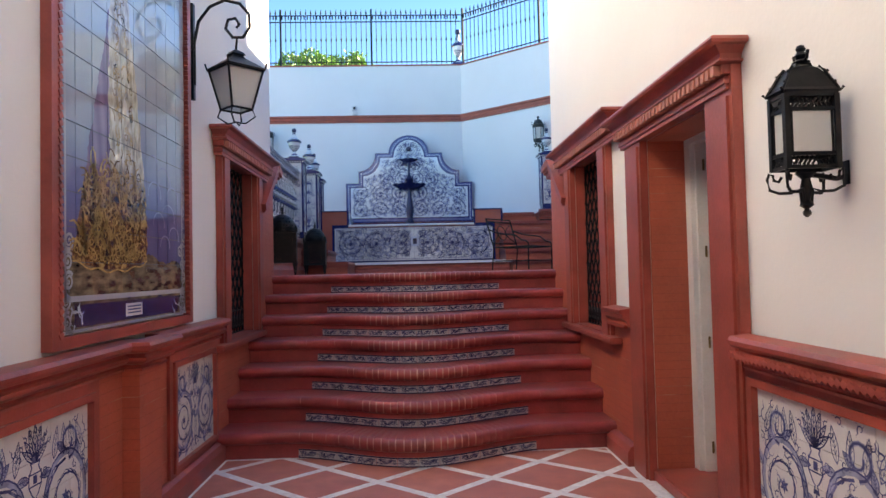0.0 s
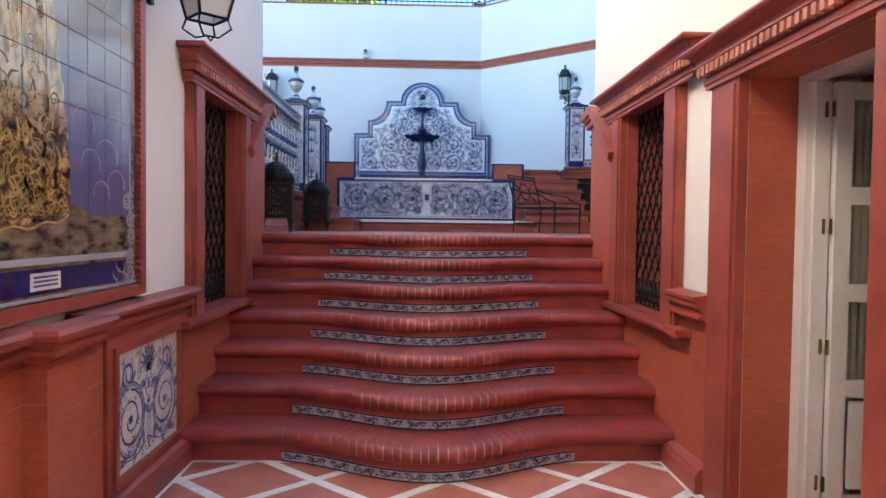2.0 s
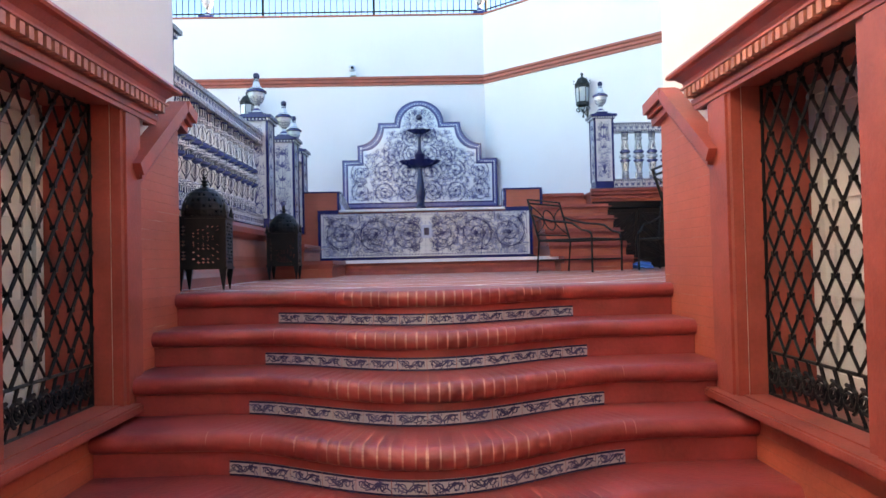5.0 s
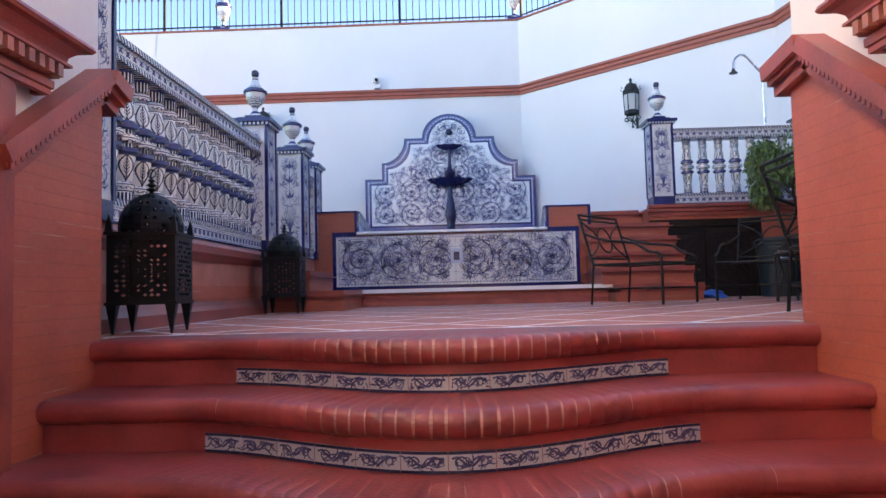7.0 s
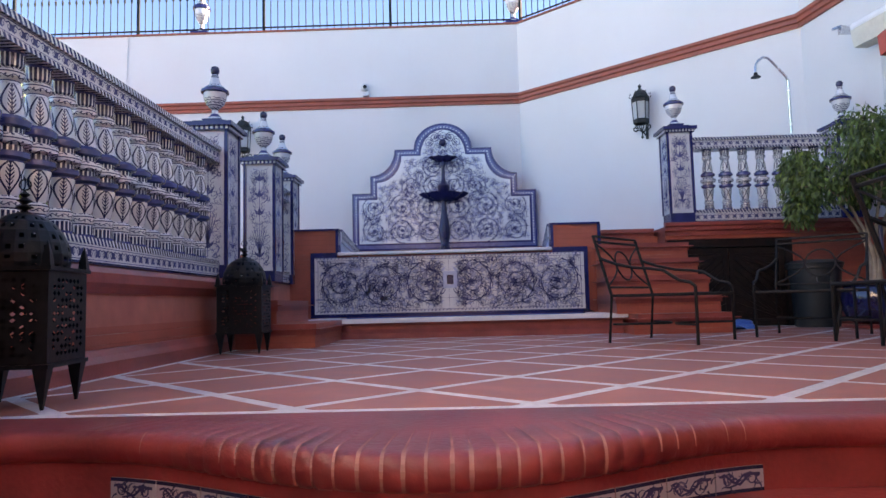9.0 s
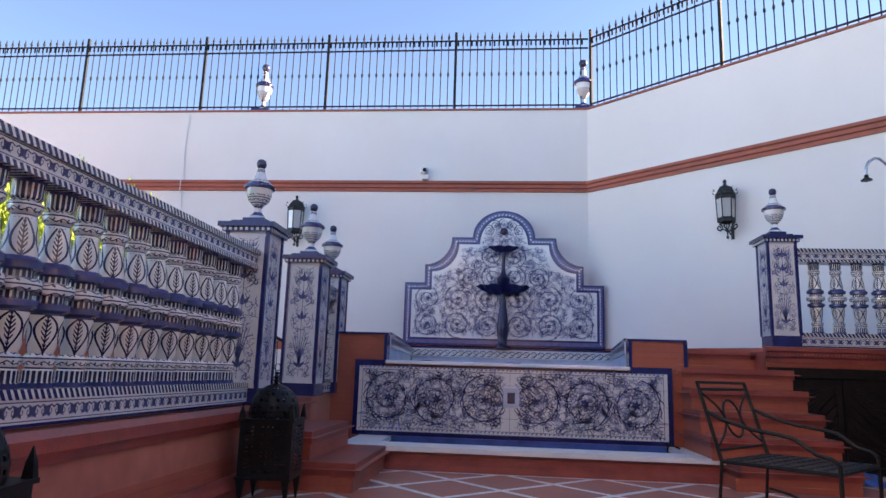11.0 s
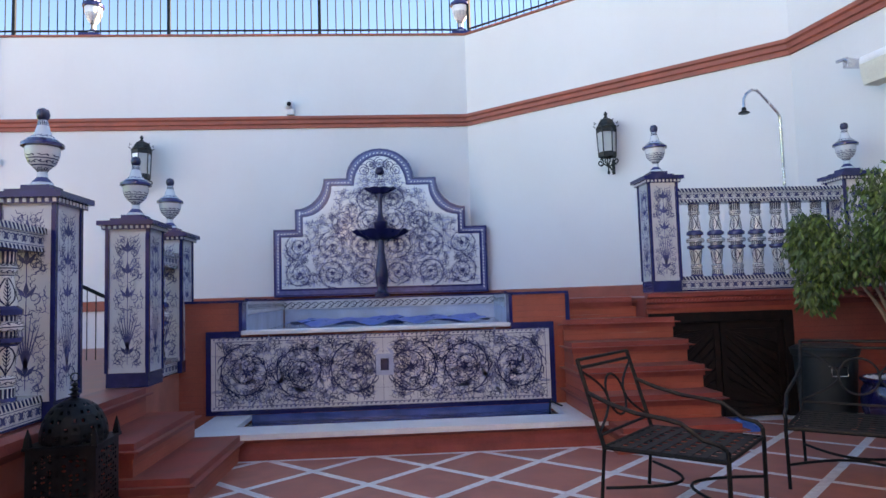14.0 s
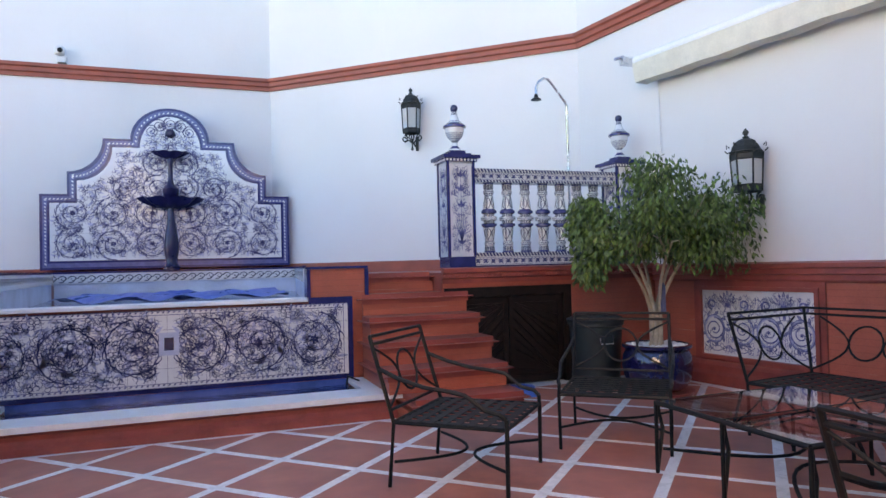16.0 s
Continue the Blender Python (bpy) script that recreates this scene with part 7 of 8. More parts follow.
def garden_chair(m, w=0.635, label="black wrought iron garden armchair with a strap seat", name="garden_chair", rings=1, bh=0.765):
    ob = thing(name, label, "chair", "garden seats", m)
    hw, y0, y1, sz = w / 2, -0.30, 0.30, 0.33
    T = 0.30
    by = lambda z: y0 - T * (z - sz)
    r = 0.011
    part("seat_frame", bars([[(-hw, y0, sz), (hw, y0, sz), (hw, y1, sz), (-hw, y1, sz), (-hw, y0, sz)]], r), ironbrown, ob, "black iron seat frame")
    sx0, sx1, sy0, sy1, sn = -hw + 0.01, hw - 0.01, y0 + 0.01, y1 - 0.01, 8 * rings
    for i in range(sn):
        c, q = sx0 + (i + 0.5) * (sx1 - sx0) / sn, (sx1 - sx0) / sn * 0.29
        part("seat_strap", boxes((c - q, c + q, sy0, sy1, sz + 0.002, sz + 0.005)), ironbrown, ob, "flat metal strap")
    for j in range(8):
        c, q = sy0 + (j + 0.5) * (sy1 - sy0) / 8, (sy1 - sy0) / 8 * 0.29
        part("seat_strap", boxes((sx0, sx1, c - q, c + q, sz + 0.0056, sz + 0.0086)), ironbrown, ob, "flat metal strap")
    for s in (-1, 1):
        part("leg", bars([[(s * hw, y1, sz + 0.05), (s * (hw + 0.003), y1 + 0.003, sz), (s * hw, y1 + 0.0, 0.0)]], r), ironbrown, ob, "black iron front leg")
        part("leg", bars([[(s * hw, by(bh), bh), (s * hw, y0, sz), (s * hw, y0 - 0.03, 0.0)]], r), ironbrown, ob, "black iron back leg")
        part("arm", bars([[(s * hw, by(0.60), 0.60), (s * (hw + 0.01), -0.26, 0.555), (s * (hw + 0.02), -0.12, 0.52), (s * (hw + 0.02), 0.02, 0.505), (s * (hw + 0.02), 0.10, 0.49), (s * (hw + 0.015), 0.15, 0.455), (s * (hw + 0.01), 0.20, 0.42), (s * (hw + 0.01), 0.27, 0.405), (s * hw, y1, sz + 0.05)]], r), ironbrown, ob, "curved black iron arm")
    part("top_rail", bars([[(-hw, by(bh), bh), (hw, by(bh), bh)], [(-hw, by(bh - 0.04), bh - 0.04), (hw, by(bh - 0.04), bh - 0.04)]], 0.009), ironbrown, ob, "double black iron top rail")
    n = rings
    for i in range(n):
        c = -hw + (i + 0.5) * w / n
        part("back_ring", bars([ring(c, 0.555, 0.108, y0, 18, T)], 0.007), ironbrown, ob, "black iron ring")
        ww = w / n / 2
        for s in (-1, 1):
            pts = [(c + s * (ww - (ww - 0.108) * math.sin(math.pi * t)), by(0.40 + 0.31 * t), 0.40 + 0.31 * t) for t in [k / 10 for k in range(11)]]
            part("back_bow", bars([pts], 0.007), ironbrown, ob, "bowed black iron bar")
    part("bottom_rail", bars([[(-hw, by(0.39), 0.39), (hw, by(0.39), 0.39)]], 0.008), ironbrown, ob)
    bow = lambda sgn: [(-hw + w * t, sgn * (0.30 - 0.27 * math.sin(math.pi * t)), 0.13) for t in [k / 12 for k in range(13)]]
    part("stretcher", bars([bow(1), bow(-1)], 0.008), ironbrown, ob, "bowed black iron stretchers")
    return ob


garden_chair(pose(1.597, 9.84, TOP + 0.012, 0, 0, -132))
garden_chair(pose(2.71, 10.10, TOP + 0.012, 0, 0, 141))
garden_chair(pose(2.07, 7.38, TOP + 0.012, 0, 0, -90))


def corner_sofa(m, a=0.655, b=1.31, sz=0.33, bh=0.765):
    """An L-shaped garden seat: its corner at the origin, one back along -x, the other along -y."""
    ob = thing("corner_sofa", "black wrought iron corner sofa with ringed backs and a strap seat", "sofa", "garden seats", m)
    T, r = 0.30, 0.011
    part("seat_frame", bars([[(-a, 0, sz), (0, 0, sz), (0, -b, sz), (-a, -b, sz), (-a, 0, sz)], [(-a, -a, sz), (0, -a, sz)]], r), ironbrown, ob, "black iron seat frame")
    for i in range(8):
        c, q = -a + (i + 0.5) * a / 8, a / 8 * 0.29
        part("seat_strap", boxes((c - q, c + q, -b + 0.01, -0.01, sz + 0.002, sz + 0.005)), ironbrown, ob, "flat metal strap")
    for j in range(16):
        c, q = -b + (j + 0.5) * b / 16, b / 16 * 0.29
        part("seat_strap", boxes((-a + 0.01, -0.01, c - q, c + q, sz + 0.0056, sz + 0.0086)), ironbrown, ob, "flat metal strap")
    for x, y in ((-a, 0), (0, 0), (0, -a), (0, -b), (-a, -a), (-a, -b)):
        back = y == 0 or x == 0
        tx_, ty_ = (T * (bh - sz) if x == 0 else 0), (T * (bh - sz) if y == 0 else 0)
        pts = [(x, y, 0.0), (x, y, sz)] + ([(x + tx_, y + ty_, bh)] if back else [])
        part("leg", bars([pts], r), ironbrown, ob, "black iron leg and back post")
    k = lambda z: T * (z - sz)
    sides = [lambda u, z: (-u, k(z), z)] * 1 + [lambda u, z: (k(z), -u, z)]
    for f, cells in ((sides[0], 1), (sides[1], 2)):
        end = a * cells
        part("top_rail", bars([[f(-k(bh) , bh), f(end, bh)], [f(-k(bh - 0.04), bh - 0.04), f(end, bh - 0.04)]], 0.009), ironbrown, ob, "double black iron top rail")
        for i in range(cells):
            c = (i + 0.5) * a
            part("back_ring", bars([[f(c + 0.108 * math.cos(t), 0.555 + 0.108 * math.sin(t)) for t in [q * math.pi / 9 for q in range(19)]]], 0.007), ironbrown, ob, "black iron ring")
            for sg in (-1, 1):
                part("back_bow", bars([[f(c + sg * (a / 2 - (a / 2 - 0.108) * math.sin(math.pi * t / 10)), 0.36 + 0.035 * t) for t in range(11)]], 0.007), ironbrown, ob, "bowed black iron bar")
    return ob


corner_sofa(pose(4.154, 9.93, TOP + 0.012, 0, 0, 8))

def mat_table_glass():
    k = N("polished_table_glass")
    k.b.inputs["Transmission Weight"].default_value = 1.0
    k.b.inputs["IOR"].default_value = 1.6
    return k.done((0.88, 0.92, 0.91), 0.01, None, coat=1.0)


table_glass = mat_table_glass()
tb = thing("coffee_table", "low black iron coffee table with clear glass tops", "table", "", pose(2.985, 8.98, TOP + 0.012))
hx, hy, tz_ = 0.475, 0.48, 0.37
part("frame", bars([[(-hx, -hy, tz_), (hx, -hy, tz_), (hx, hy, tz_), (-hx, hy, tz_), (-hx, -hy, tz_)], [(-hx, 0.0, tz_), (hx, 0.0, tz_)]], 0.013), ironbrown, tb, "black iron table frame")
for ya, yb in ((-hy + 0.01, -0.008), (0.008, hy - 0.01)):
    part("glass_top", boxes((-hx + 0.01, hx - 0.01, ya, yb, tz_ + 0.004, tz_ + 0.010)), table_glass, tb, "clear glass pane")
for sx in (-1, 1):
    for y in (-hy, 0.0, hy):
        part("leg", bars([[(sx * hx, y, tz_), (sx * hx, y, 0)], [(sx * (hx - 0.03), y + 0.03, tz_), (sx * (hx - 0.07), y + 0.04, 0.22), (sx * (hx - 0.0), y + 0.0, 0.02)]], 0.011), ironbrown, tb, "black iron leg")
part("stretcher", bars([[(-hx + 0.95 * t, -0.43 + 0.36 * math.sin(math.pi * t), 0.14) for t in [k / 12 for k in range(13)]], [(-hx + 0.95 * t, 0.43 - 0.36 * math.sin(math.pi * t), 0.14) for t in [k / 12 for k in range(13)]]], 0.009), ironbrown, tb, "bowed black iron stretchers")


# ---- floor lanterns ----
def floor_lantern(m, s=1.0):
    ob = thing("floor_lantern", "black pierced iron Moroccan floor lantern with an onion dome", "lantern", "floor lanterns", m)
    w, z0, z1 = 0.155 * s, 0.15 * s, 0.47 * s
    bm = bmesh.new()
    n, k = 10, 14
    # pierced walls as a grid with openings
    rng = random.Random(3)
    for a in range(4):
        R = Matrix.Rotation(a * math.pi / 2, 4, "Z")
        for i in range(n):
            for j in range(k):
                u0, u1 = -w + 2 * w * i / n, -w + 2 * w * (i + 1) / n
                q0, q1 = z0 + (z1 - z0) * j / k, z0 + (z1 - z0) * (j + 1) / k
                im, jm = min(i, n - 1 - i), j % 7
                hole = 0 < i < n - 1 and 0 < j < k - 1 and ((im * 3 + jm * 5) % 4 != 0)
                if not hole:
                    bm.faces.new([bm.verts.new(R @ Vector(v)) for v in ((u0, -w, q0), (u1, -w, q0), (u1, -w, q1), (u0, -w, q1))])
                else:
                    t = 0.18
                    c = ((u0 + u1) / 2, (q0 + q1) / 2)
                    oc = [(u0, q0), (u1, q0), (u1, q1), (u0, q1)]
                    ic = [(c[0], q0 + (c[1] - q0) * t), (u1 - (u1 - c[0]) * t, c[1]), (c[0], q1 - (q1 - c[1]) * t), (u0 + (c[0] - u0) * t, c[1])]
                    ov = [bm.verts.new(R @ Vector((u, -w, v))) for u, v in oc]
                    iv = [bm.verts.new(R @ Vector((u, -w, v))) for u, v in ic]
                    for e in range(4):
                        bm.faces.new((ov[e], ov[(e + 1) % 4], iv[e]))
                        bm.faces.new((ov[(e + 1) % 4], iv[(e + 1) % 4], iv[e]))
    part("pierced_body", bm, iron, ob, "black pierced iron body")
    bm = bmesh.new()
    prof = [(0.145, 0.0), (0.152, 0.03), (0.152, 0.06), (0.143, 0.10), (0.125, 0.14), (0.098, 0.175), (0.06, 0.20), (0.02, 0.215)]
    n = 24
    rings = [[bm.verts.new((r * s * math.cos(2 * math.pi * q / n), r * s * math.sin(2 * math.pi * q / n), z1 + z * s)) for q in range(n)] for r, z in prof]
    for j, (u, v) in enumerate(zip(rings, rings[1:])):
        for q in range(n):
            vs = [u[q], u[(q + 1) % n], v[(q + 1) % n], v[q]]
            if (q + 2 * j) % 3 and j < 6:
                c = sum((x.co for x in vs), Vector()) / 4
                iv = [bm.verts.new(c + (x.co - c) * 0.42) for x in vs]
                for e in range(4):
                    bm.faces.new((vs[e], vs[(e + 1) % 4], iv[(e + 1) % 4], iv[e]))
            else:
                bm.faces.new(vs)
    part("dome", bm, iron, ob, "black pierced iron dome")
    part("band", boxes((-w * 1.07, w * 1.07, -w * 1.07, w * 1.07, z1 - 0.002, z1 + 0.012 * s)), iron, ob, "black iron band")
    part("band", boxes((-w * 1.05, w * 1.05, -w * 1.05, w * 1.05, z0 - 0.012 * s, z0 + 0.002)), iron, ob, "black iron band")
    for sx in (-1, 1):
        for sy in (-1, 1):
            bm = bmesh.new()
            lathe(bm, [(0.006 * s, 0.0), (0.012 * s, 0.03 * s), (0.034 * s, 0.14 * s)], 4, (sx * w * 0.86, sy * w * 0.86, 0), rot=0.5)
            part("leg", bm, iron, ob, "tapering iron foot")
            bm = bmesh.new()
            lathe(bm, [(0.022 * s, 0.0), (0.016 * s, 0.04 * s), (0.002 * s, 0.085 * s)], 4, (sx * w * 0.95, sy * w * 0.95, z1 + 0.012 * s), rot=0.5)
            part("corner_horn", bm, iron, ob, "pointed iron corner")
    part("finial", turned([(0.02, 0), (0.008, 0.012), (0.03, 0.022), (0.008, 0.034), (0.026, 0.045), (0.006, 0.058), (0.018, 0.068), (0.004, 0.08)], 10, (0, 0, z1 + 0.21 * s)), iron, ob, "iron finial")
    part("finial_ring", bars([[(0.02 * s * math.cos(a), 0, z1 + 0.315 * s + 0.02 * s * math.sin(a)) for a in [i * math.pi / 6 for i in range(13)]]], 0.003), iron, ob, "iron ring")
    return ob


floor_lantern(pose(-1.44, 7.36, TOP + 0.002, 0, 0, 8), 0.98)
floor_lantern(pose(-1.46, 9.85, TOP + 0.002, 0, 0, 4), 1.0)


# ---- plants ----
def leaf_cloud(bm, centres, rng, count, size, shell=0.75, droop=0.3, aspect=0.42, clip=None):
    made = 0
    while made < count:
        c, r = rng.choice(centres)
        d = Vector((rng.gauss(0, 1), rng.gauss(0, 1), rng.gauss(0, 1))).normalized()
        p = Vector(c) + Vector((d.x * r[0], d.y * r[1], d.z * r[2])) * (shell + (1 - shell) * rng.random()) * rng.uniform(0.85, 1.06)
        if clip and not clip(p):
            continue
        a = (d * 0.5 + Vector((rng.uniform(-1, 1), rng.uniform(-1, 1), rng.uniform(-1, 0.6) - droop))).normalized()
        b = a.cross(Vector((rng.uniform(-1, 1), rng.uniform(-1, 1), rng.uniform(-1, 1)))).normalized()
        l = size * rng.uniform(0.7, 1.3)
        w = l * aspect / 2
        nrm = a.cross(b) * l * 0.06
        v = [bm.verts.new(p), bm.verts.new(p + a * l * 0.45 + b * w), bm.verts.new(p + a * l), bm.verts.new(p + a * l * 0.45 - b * w), bm.verts.new(p + a * l * 0.5 - nrm)]
        bm.faces.new((v[0], v[1], v[4]))
        bm.faces.new((v[1], v[2], v[4]))
        bm.faces.new((v[2], v[3], v[4]))
        bm.faces.new((v[3], v[0], v[4]))
        made += 1


def foliage(name, bm, material, parent, label):
    me = bpy.data.meshes.new(name)
    bm.to_mesh(me)
    bm.free()
    me.materials.append(material)
    ob = new(name, me)
    ob.parent = parent
    return tagged(ob, label, kind="stuff")


TX, TY = 3.90, 11.25
pot = thing("plant_pot", "round cobalt glazed pot filled with white pebbles", "pot", "", pose(TX, TY, TOP + 0.003))
part("body", turned([(0.18, 0.035), (0.24, 0.07), (0.28, 0.16), (0.292, 0.24), (0.28, 0.33), (0.26, 0.37), (0.27, 0.385), (0.288, 0.40), (0.288, 0.42), (0.262, 0.425), (0.255, 0.38), (0.05, 0.375)], 40), potblue, pot, "cobalt glazed pot", True)
part("saucer", turned([(0.24, 0.0), (0.29, 0.005), (0.30, 0.035), (0.28, 0.035)], 32), redtrim, pot, "terracotta saucer", True)
rng = random.Random(8)
bm = bmesh.new()
for i in range(150):
    a, r = rng.uniform(0, 6.28), 0.245 * math.sqrt(rng.random())
    s = rng.uniform(0.016, 0.03)
    m = Matrix.Translation((r * math.cos(a), r * math.sin(a), 0.385 + 0.03 * rng.random())) @ Matrix.Diagonal((s, s * rng.uniform(0.7, 1.2), s * 0.7, 1))
    bmesh.ops.create_icosphere(bm, subdivisions=1, radius=1, matrix=m)
part("pebbles", bm, pebble, pot, "white pebbles", True)["kind"] = "stuff"
tree = thing("ficus_tree", "potted ficus with pale twisted stems and a dense round crown", "tree", "", pose(TX, TY, TOP + 0.385))
rng = random.Random(12)
CZ = 1.50
centres = []
trunk_lines = []
for k in range(6):
    a = k * 1.05 + 0.3
    tw = [(0.035 * math.cos(a + t * 4) * (1 - t) + 0.26 * t * t * math.cos(a), 0.05 * math.sin(a + t * 4) * (1 - t) + 0.24 * t * t * math.sin(a), t * 0.78) for t in [i / 9 for i in range(10)]]
    trunk_lines.append(tw)
bm = bmesh.new()
for l in trunk_lines:
    tube(bm, l, 0.023, 8, 0.011)
tube(bm, [(0, 0, 0), (0.01, 0, 0.15), (0.0, 0.01, 0.36)], 0.05, 10, 0.034)
part("trunk", bm, bark, tree, "pale twisted trunk", True)
bm = bmesh.new()
for l in trunk_lines:
    e = Vector(l[-1])
    for q in range(4):
        a = rng.uniform(0, 6.28)
        t = e + Vector((0.42 * math.cos(a), 0.34 * math.sin(a), rng.uniform(0.10, 0.5)))
        tube(bm, [e, e.lerp(t, 0.5) + Vector((0, 0, 0.06)), t], 0.014, 5, 0.004)
part("limb", bm, bark, tree, "thin pale limbs")["kind"] = "stuff"
SHX = -0.05
centres = [((0.08, -0.02, 1.16), (0.60, 0.46, 0.40)), ((-0.32, -0.05, 1.05), (0.40, 0.36, 0.32)), ((0.38, -0.10, 1.02), (0.42, 0.40, 0.34)), ((-0.55, -0.08, 0.88), (0.26, 0.26, 0.24)), ((0.58, -0.26, 0.95), (0.36, 0.32, 0.36)), ((0.55, -0.3, 1.2), (0.36, 0.32, 0.3)), ((0.15, -0.05, 1.38), (0.42, 0.34, 0.24)), ((0.05, -0.05, 1.50), (0.34, 0.30, 0.20)), ((-0.15, -0.2, 0.95), (0.5, 0.35, 0.25)), ((-0.62, -0.05, 0.70), (0.15, 0.18, 0.18)), ((0.25, -0.3, 0.85), (0.4, 0.3, 0.2))]
for k in range(16):
    a = rng.uniform(0, 6.28)
    centres.append(((0.62 * math.cos(a), -0.05 + 0.42 * math.sin(a), 1.05 + rng.uniform(-0.32, 0.3)), (0.17, 0.17, 0.15)))
centres = [((c[0] + SHX, c[1], c[2]), r) for c, r in centres]
bm = bmesh.new()
leaf_cloud(bm, centres, rng, 17000, 0.056, 0.35, 1.3, clip=lambda p: TX + p.x < w3x(TY + p.y) - 0.05)
foliage("crown", bm, leafm, tree, "dense glossy green leaves")
part("cloth", rbox(0.0, 0.05, -0.09, -0.055, 0.30, 0.56, 0.015), simple("grey_blue_cloth", (0.10, 0.12, 0.20), 0.9), tree, "grey blue cloth tied to the stem")

bn = thing("rubbish_bin", "dark green plastic bin with a metal handle loop", "bin", "", pose(3.60, 11.72, TOP + 0.002))
part("body", turned([(0.19, 0.0), (0.20, 0.01), (0.235, 0.56), (0.25, 0.57), (0.25, 0.60), (0.22, 0.605)], 28), plastic, bn, "dark plastic body", True)
part("lid", turned([(0.255, 0.595), (0.26, 0.62), (0.20, 0.65), (0.05, 0.66)], 28), plastic, bn, "dark plastic lid", True)
part("handle", tubes([[(-0.12, -0.235, 0.50), (-0.12, -0.262, 0.49), (0.0, -0.275, 0.49), (0.0, -0.275, 0.42), (-0.12, -0.262, 0.42), (-0.12, -0.262, 0.49)]], 0.006, 5), steel, bn, "metal handle loop")
cl = thing("blue_cloth", "crumpled blue plastic sheet lying beside the steps", "cloth", "", pose(2.86, 11.72, TOP + 0.003))
bm = bmesh.new()
bmesh.ops.create_icosphere(bm, subdivisions=3, radius=0.15)
for v in bm.verts:
    v.co = v.co * (1 + 0.5 * noise.noise(v.co * 9))
    v.co.z = max(0, v.co.z * 0.45 + 0.02)
part("sheet", bm, coverblue, cl, "", True)


def conifer(x, y, z0, h, r, seed):
    ob = thing("conifer_bush", "bright yellow green conifer bush in the planter", "bush", "conifer bushes", pose(x, y, z0))
    rng = random.Random(seed)
    part("trunk", turned([(0.06, 0), (0.05, h * 0.4), (0.02, h * 0.8)], 8), bark, ob, "short brown trunk")
    cs = []
    for k in range(26):
        a, q = rng.uniform(0, 6.28), math.sqrt(rng.random()) * r * 0.85
        top = h * (1 - 0.45 * (q / r) ** 2) * rng.uniform(0.86, 1.0)
        cs.append(((q * math.cos(a), q * math.sin(a), top * 0.72), (0.15, 0.15, top * 0.30)))
        cs.append(((q * math.cos(a), q * math.sin(a), top * 0.35), (0.26, 0.26, top * 0.3)))
    bm = bmesh.new()
    leaf_cloud(bm, cs, rng, 34000, 0.042, 0.25, -1.6, 0.38)
    foliage("crown", bm, bushm, ob, "bright feathery foliage")
    return ob


structure("planter_wall", boxes((-3.5, -3.35, 7.2, 13.6, 1.868, 2.30), (-5.2, -3.5, 7.2, 13.6, 1.868, 2.22)), red, "low red planter wall")
for i, (x, y, h, r) in enumerate(((-4.2, 8.2, 1.3, 0.75), (-4.2, 9.3, 1.42, 0.75), (-4.2, 10.4, 1.6, 0.75), (-4.2, 11.4, 1.84, 0.7), (-4.15, 12.3, 1.88, 0.65), (-4.1, 13.1, 1.65, 0.5))):
    conifer(x, y, 2.215, h, r, 30 + i)
# iron handrail on the side terrace
hr = thing("handrail", "black iron handrail with thin uprights on the side terrace", "handrail")
part("rail", tubes([[(-4.1, 14.0, 3.05), (-2.7, 14.0, 2.35)]], 0.022, 6), iron, hr, "black iron rail")
for i in range(15):
    x = -4.05 + i * 0.095
    zt = 3.05 + (x + 4.1) / 1.4 * (-0.70)
    part("upright", tubes([[(x, 14.0, 1.865), (x, 14.0, zt)]], 0.007, 4), iron, hr, "thin iron upright")

# trees far behind the wall
def far_tree(x, y, top, r, seed):
    ob = thing("garden_tree", "broad leafy green tree beyond the wall", "tree", "garden trees", pose(x, y, -0.25))
    rng = random.Random(seed)
    h = top + 0.25
    bm = bmesh.new()
    tube(bm, [(0, 0, 0), (0.1, 0, h * 0.35), (0.0, 0.1, h * 0.6)], 0.28, 8, 0.14)
    for k in range(7):
        a = k * 0.9
        tube(bm, [(0.0, 0.05, h * 0.5), (r * 0.4 * math.cos(a), r * 0.4 * math.sin(a), h * 0.65), (r * 0.7 * math.cos(a), r * 0.7 * math.sin(a), h * 0.8)], 0.12, 6, 0.04)
    part("trunk", bm, bark, ob, "branched trunk")
    cs = [((0, 0, h - r * 0.8), (r * 0.7, r * 0.7, r * 0.75))]
    for k in range(22):
        a, e = rng.uniform(0, 6.28), rng.uniform(-0.2, 1.2)
        cs.append(((r * 0.75 * math.cos(a) * math.cos(e), r * 0.75 * math.sin(a) * math.cos(e), h - r * 1.0 + r * 0.7 * math.sin(e)), (r * 0.28, r * 0.28, r * 0.24)))
    bm = bmesh.new()
    leaf_cloud(bm, cs, rng, 5200, 0.24, 0.5, 0.0, 0.5)
    foliage("crown", bm, leafbright, ob, "leafy green crown")


leafbright = mat_leaf("garden_leaf", (0.05, 0.14, 0.015), (0.13, 0.27, 0.04))
far_tree(-5.3, 34, 12.9, 2.0, 61)
far_tree(-3.3, 35, 13.1, 1.8, 62)
far_tree(1.2, 35, 12.2, 1.4, 63)


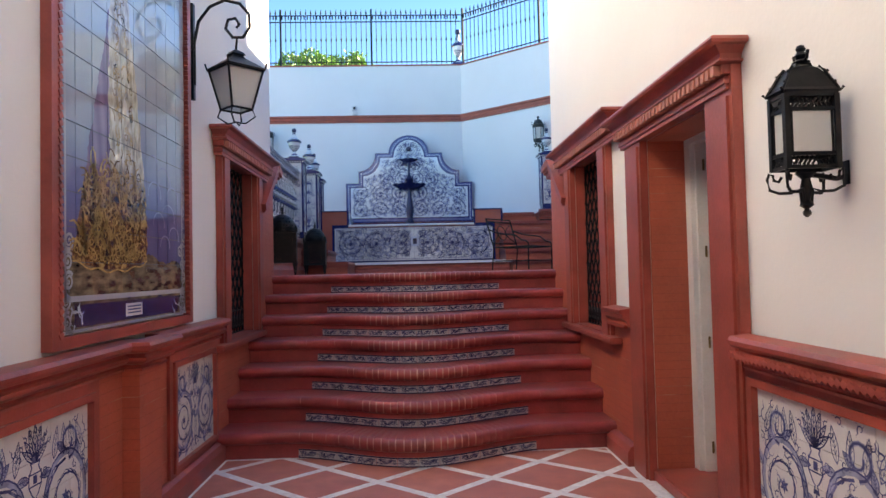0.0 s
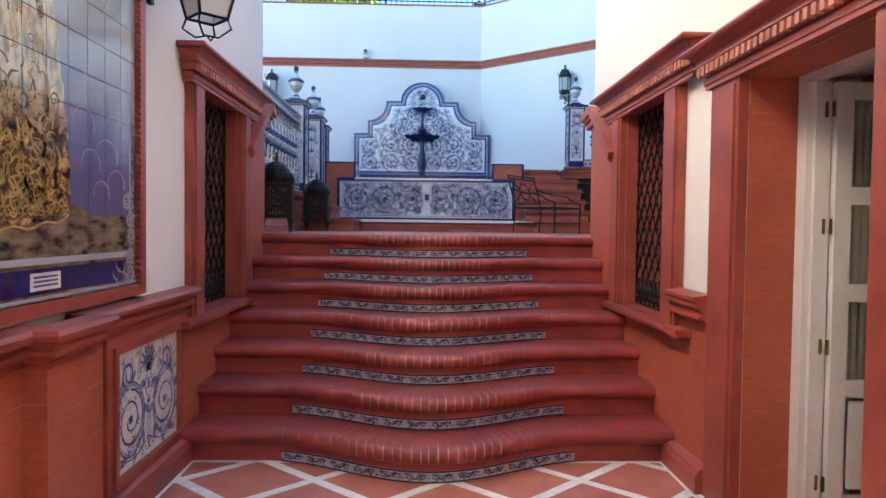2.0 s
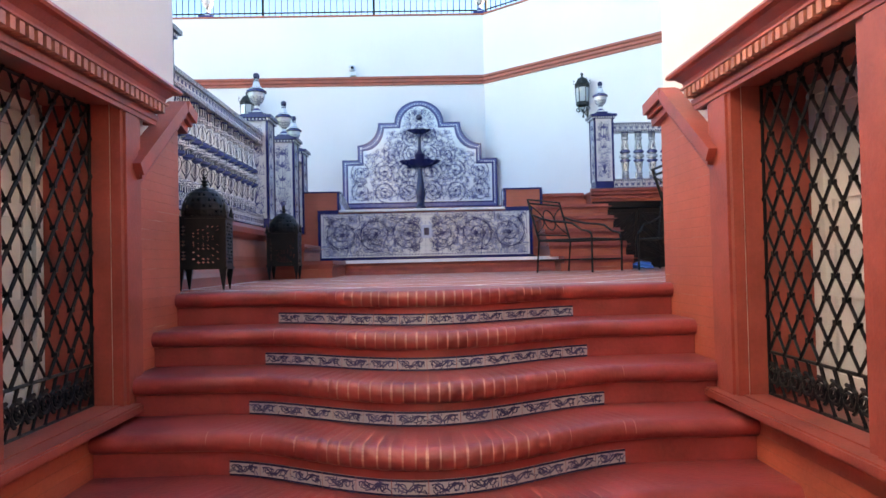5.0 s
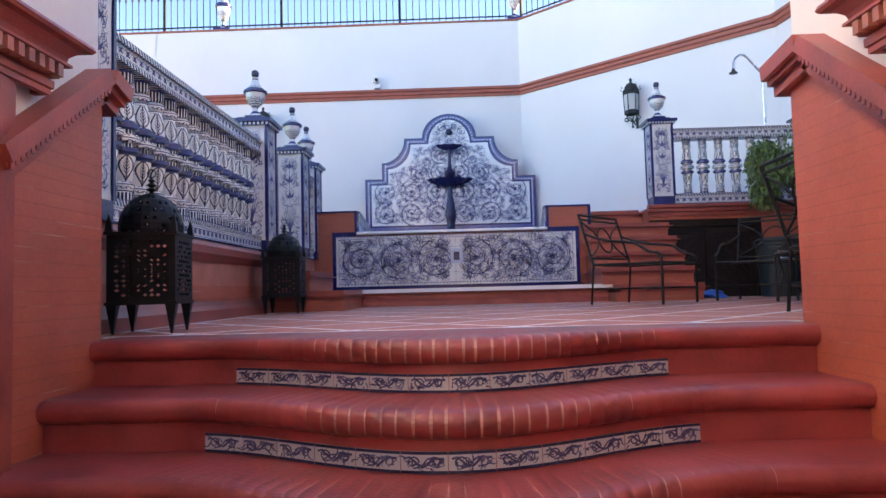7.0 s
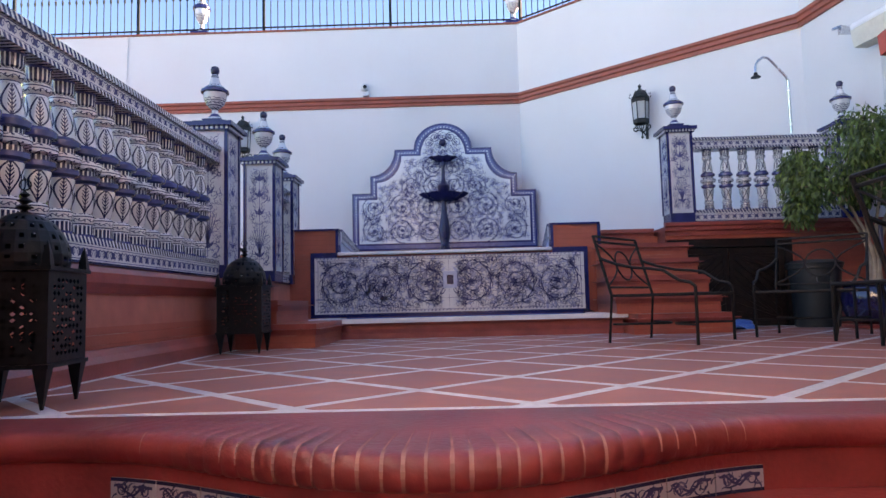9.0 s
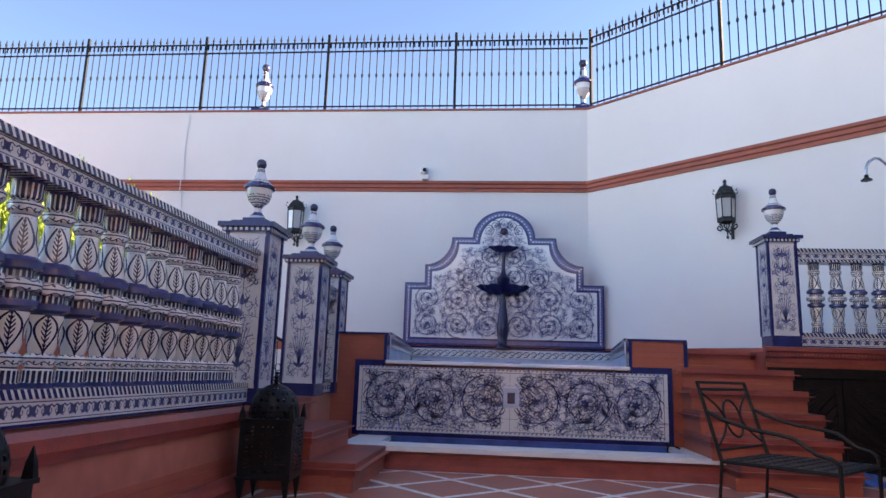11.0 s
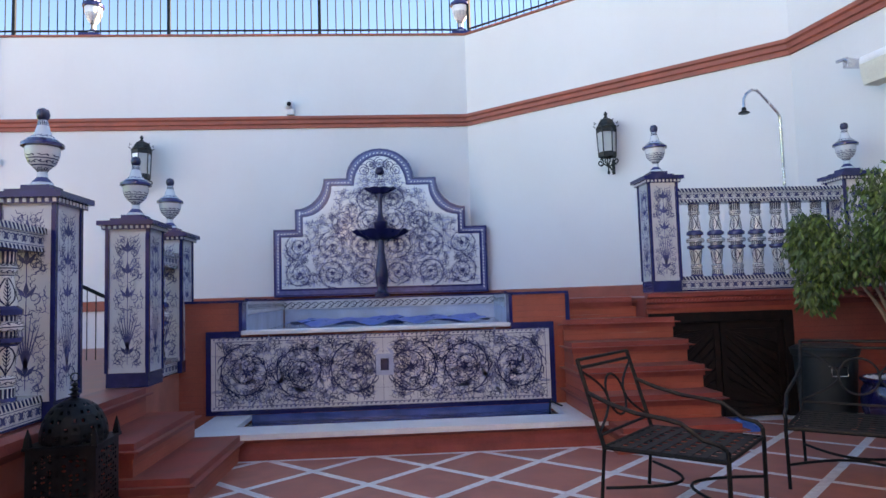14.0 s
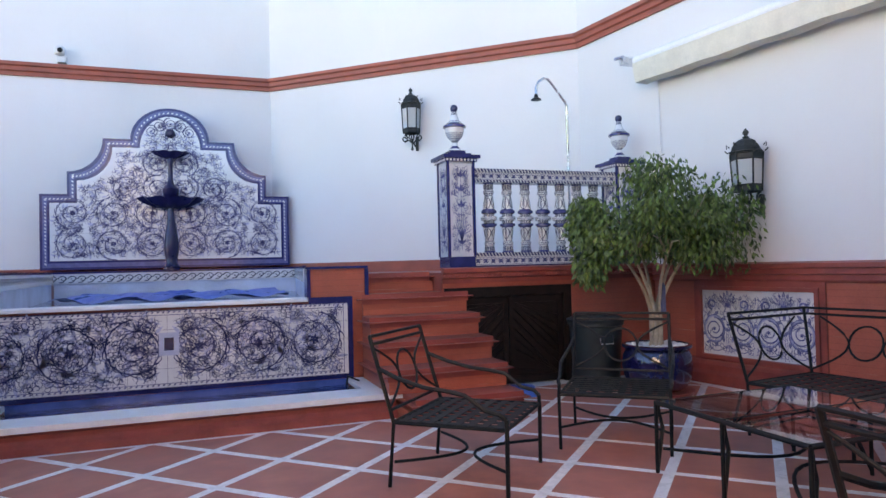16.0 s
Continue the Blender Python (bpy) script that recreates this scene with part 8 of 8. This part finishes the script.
# ---- terracotta tiles of the two floors ----
def clip_poly(poly, x0, x1, y0, y1):
    for ax, v, keep in ((0, x0, 1), (0, x1, -1), (1, y0, 1), (1, y1, -1)):
        out = []
        for i, p in enumerate(poly):
            q = poly[(i + 1) % len(poly)]
            a, b = (p[ax] - v) * keep, (q[ax] - v) * keep
            if a >= 0:
                out.append(p)
            if (a >= 0) != (b >= 0):
                t = a / (a - b)
                out.append((p[0] + (q[0] - p[0]) * t, p[1] + (q[1] - p[1]) * t))
        poly = out
        if len(poly) < 3:
            return []
    return poly


def tiled(parent, ox, oy, hx, hy, gap, x0, x1, y0, y1, z):
    full = None
    k = 1 - gap
    for i in range(int((x0 - ox) / hx) - 2, int((x1 - ox) / hx) + 3):
        for j in range(int((y0 - oy) / hy) - 2, int((y1 - oy) / hy) + 3):
            if (i + j) % 2 == 0:
                continue
            cx, cy = ox + i * hx, oy + j * hy
            sh = [(cx - hx * k, cy), (cx, cy - hy * k), (cx + hx * k, cy), (cx, cy + hy * k)]
            pl = clip_poly(sh, x0, x1, y0, y1)
            if not pl:
                continue
            whole = pl == sh
            if whole and full is not None:
                o = new("floor_tile", full)
                o.parent = parent
                o.location = (cx, cy, z)
                continue
            if max(p[0] for p in pl) - min(p[0] for p in pl) < 0.02 or max(p[1] for p in pl) - min(p[1] for p in pl) < 0.02:
                continue
            bm = bmesh.new()
            a = [bm.verts.new((p[0] - cx, p[1] - cy, 0.0)) for p in pl]
            b = [bm.verts.new(((p[0] - cx) * 0.994, (p[1] - cy) * 0.996, 0.0014)) for p in pl]
            bm.faces.new(b)
            for q in range(len(a)):
                bm.faces.new((a[q], a[(q + 1) % len(a)], b[(q + 1) % len(a)], b[q]))
            o = part("floor_tile", bm, terra, parent)
            o.location = (cx, cy, z)
            if whole:
                full = o.data


pl = tagged(new("paving_lower"), "terracotta diamonds set between white marble strips", "floor", kind="structure")
tiled(pl, -0.26, 4.27, 0.362, 0.325, 0.13, -1.36, 1.36, 0.6, 4.86, 0.0)
pu = tagged(new("paving_patio"), "terracotta diamonds set between white marble strips", "floor", kind="structure")
tiled(pu, 0.305, 10.98, 0.38, 0.38, 0.11, -1.60, 1.6, 7.15, 11.30, TOP)
tiled(pu, 0.305, 10.98, 0.38, 0.38, 0.11, 1.6, 4.50, 7.15, 12.0, TOP)
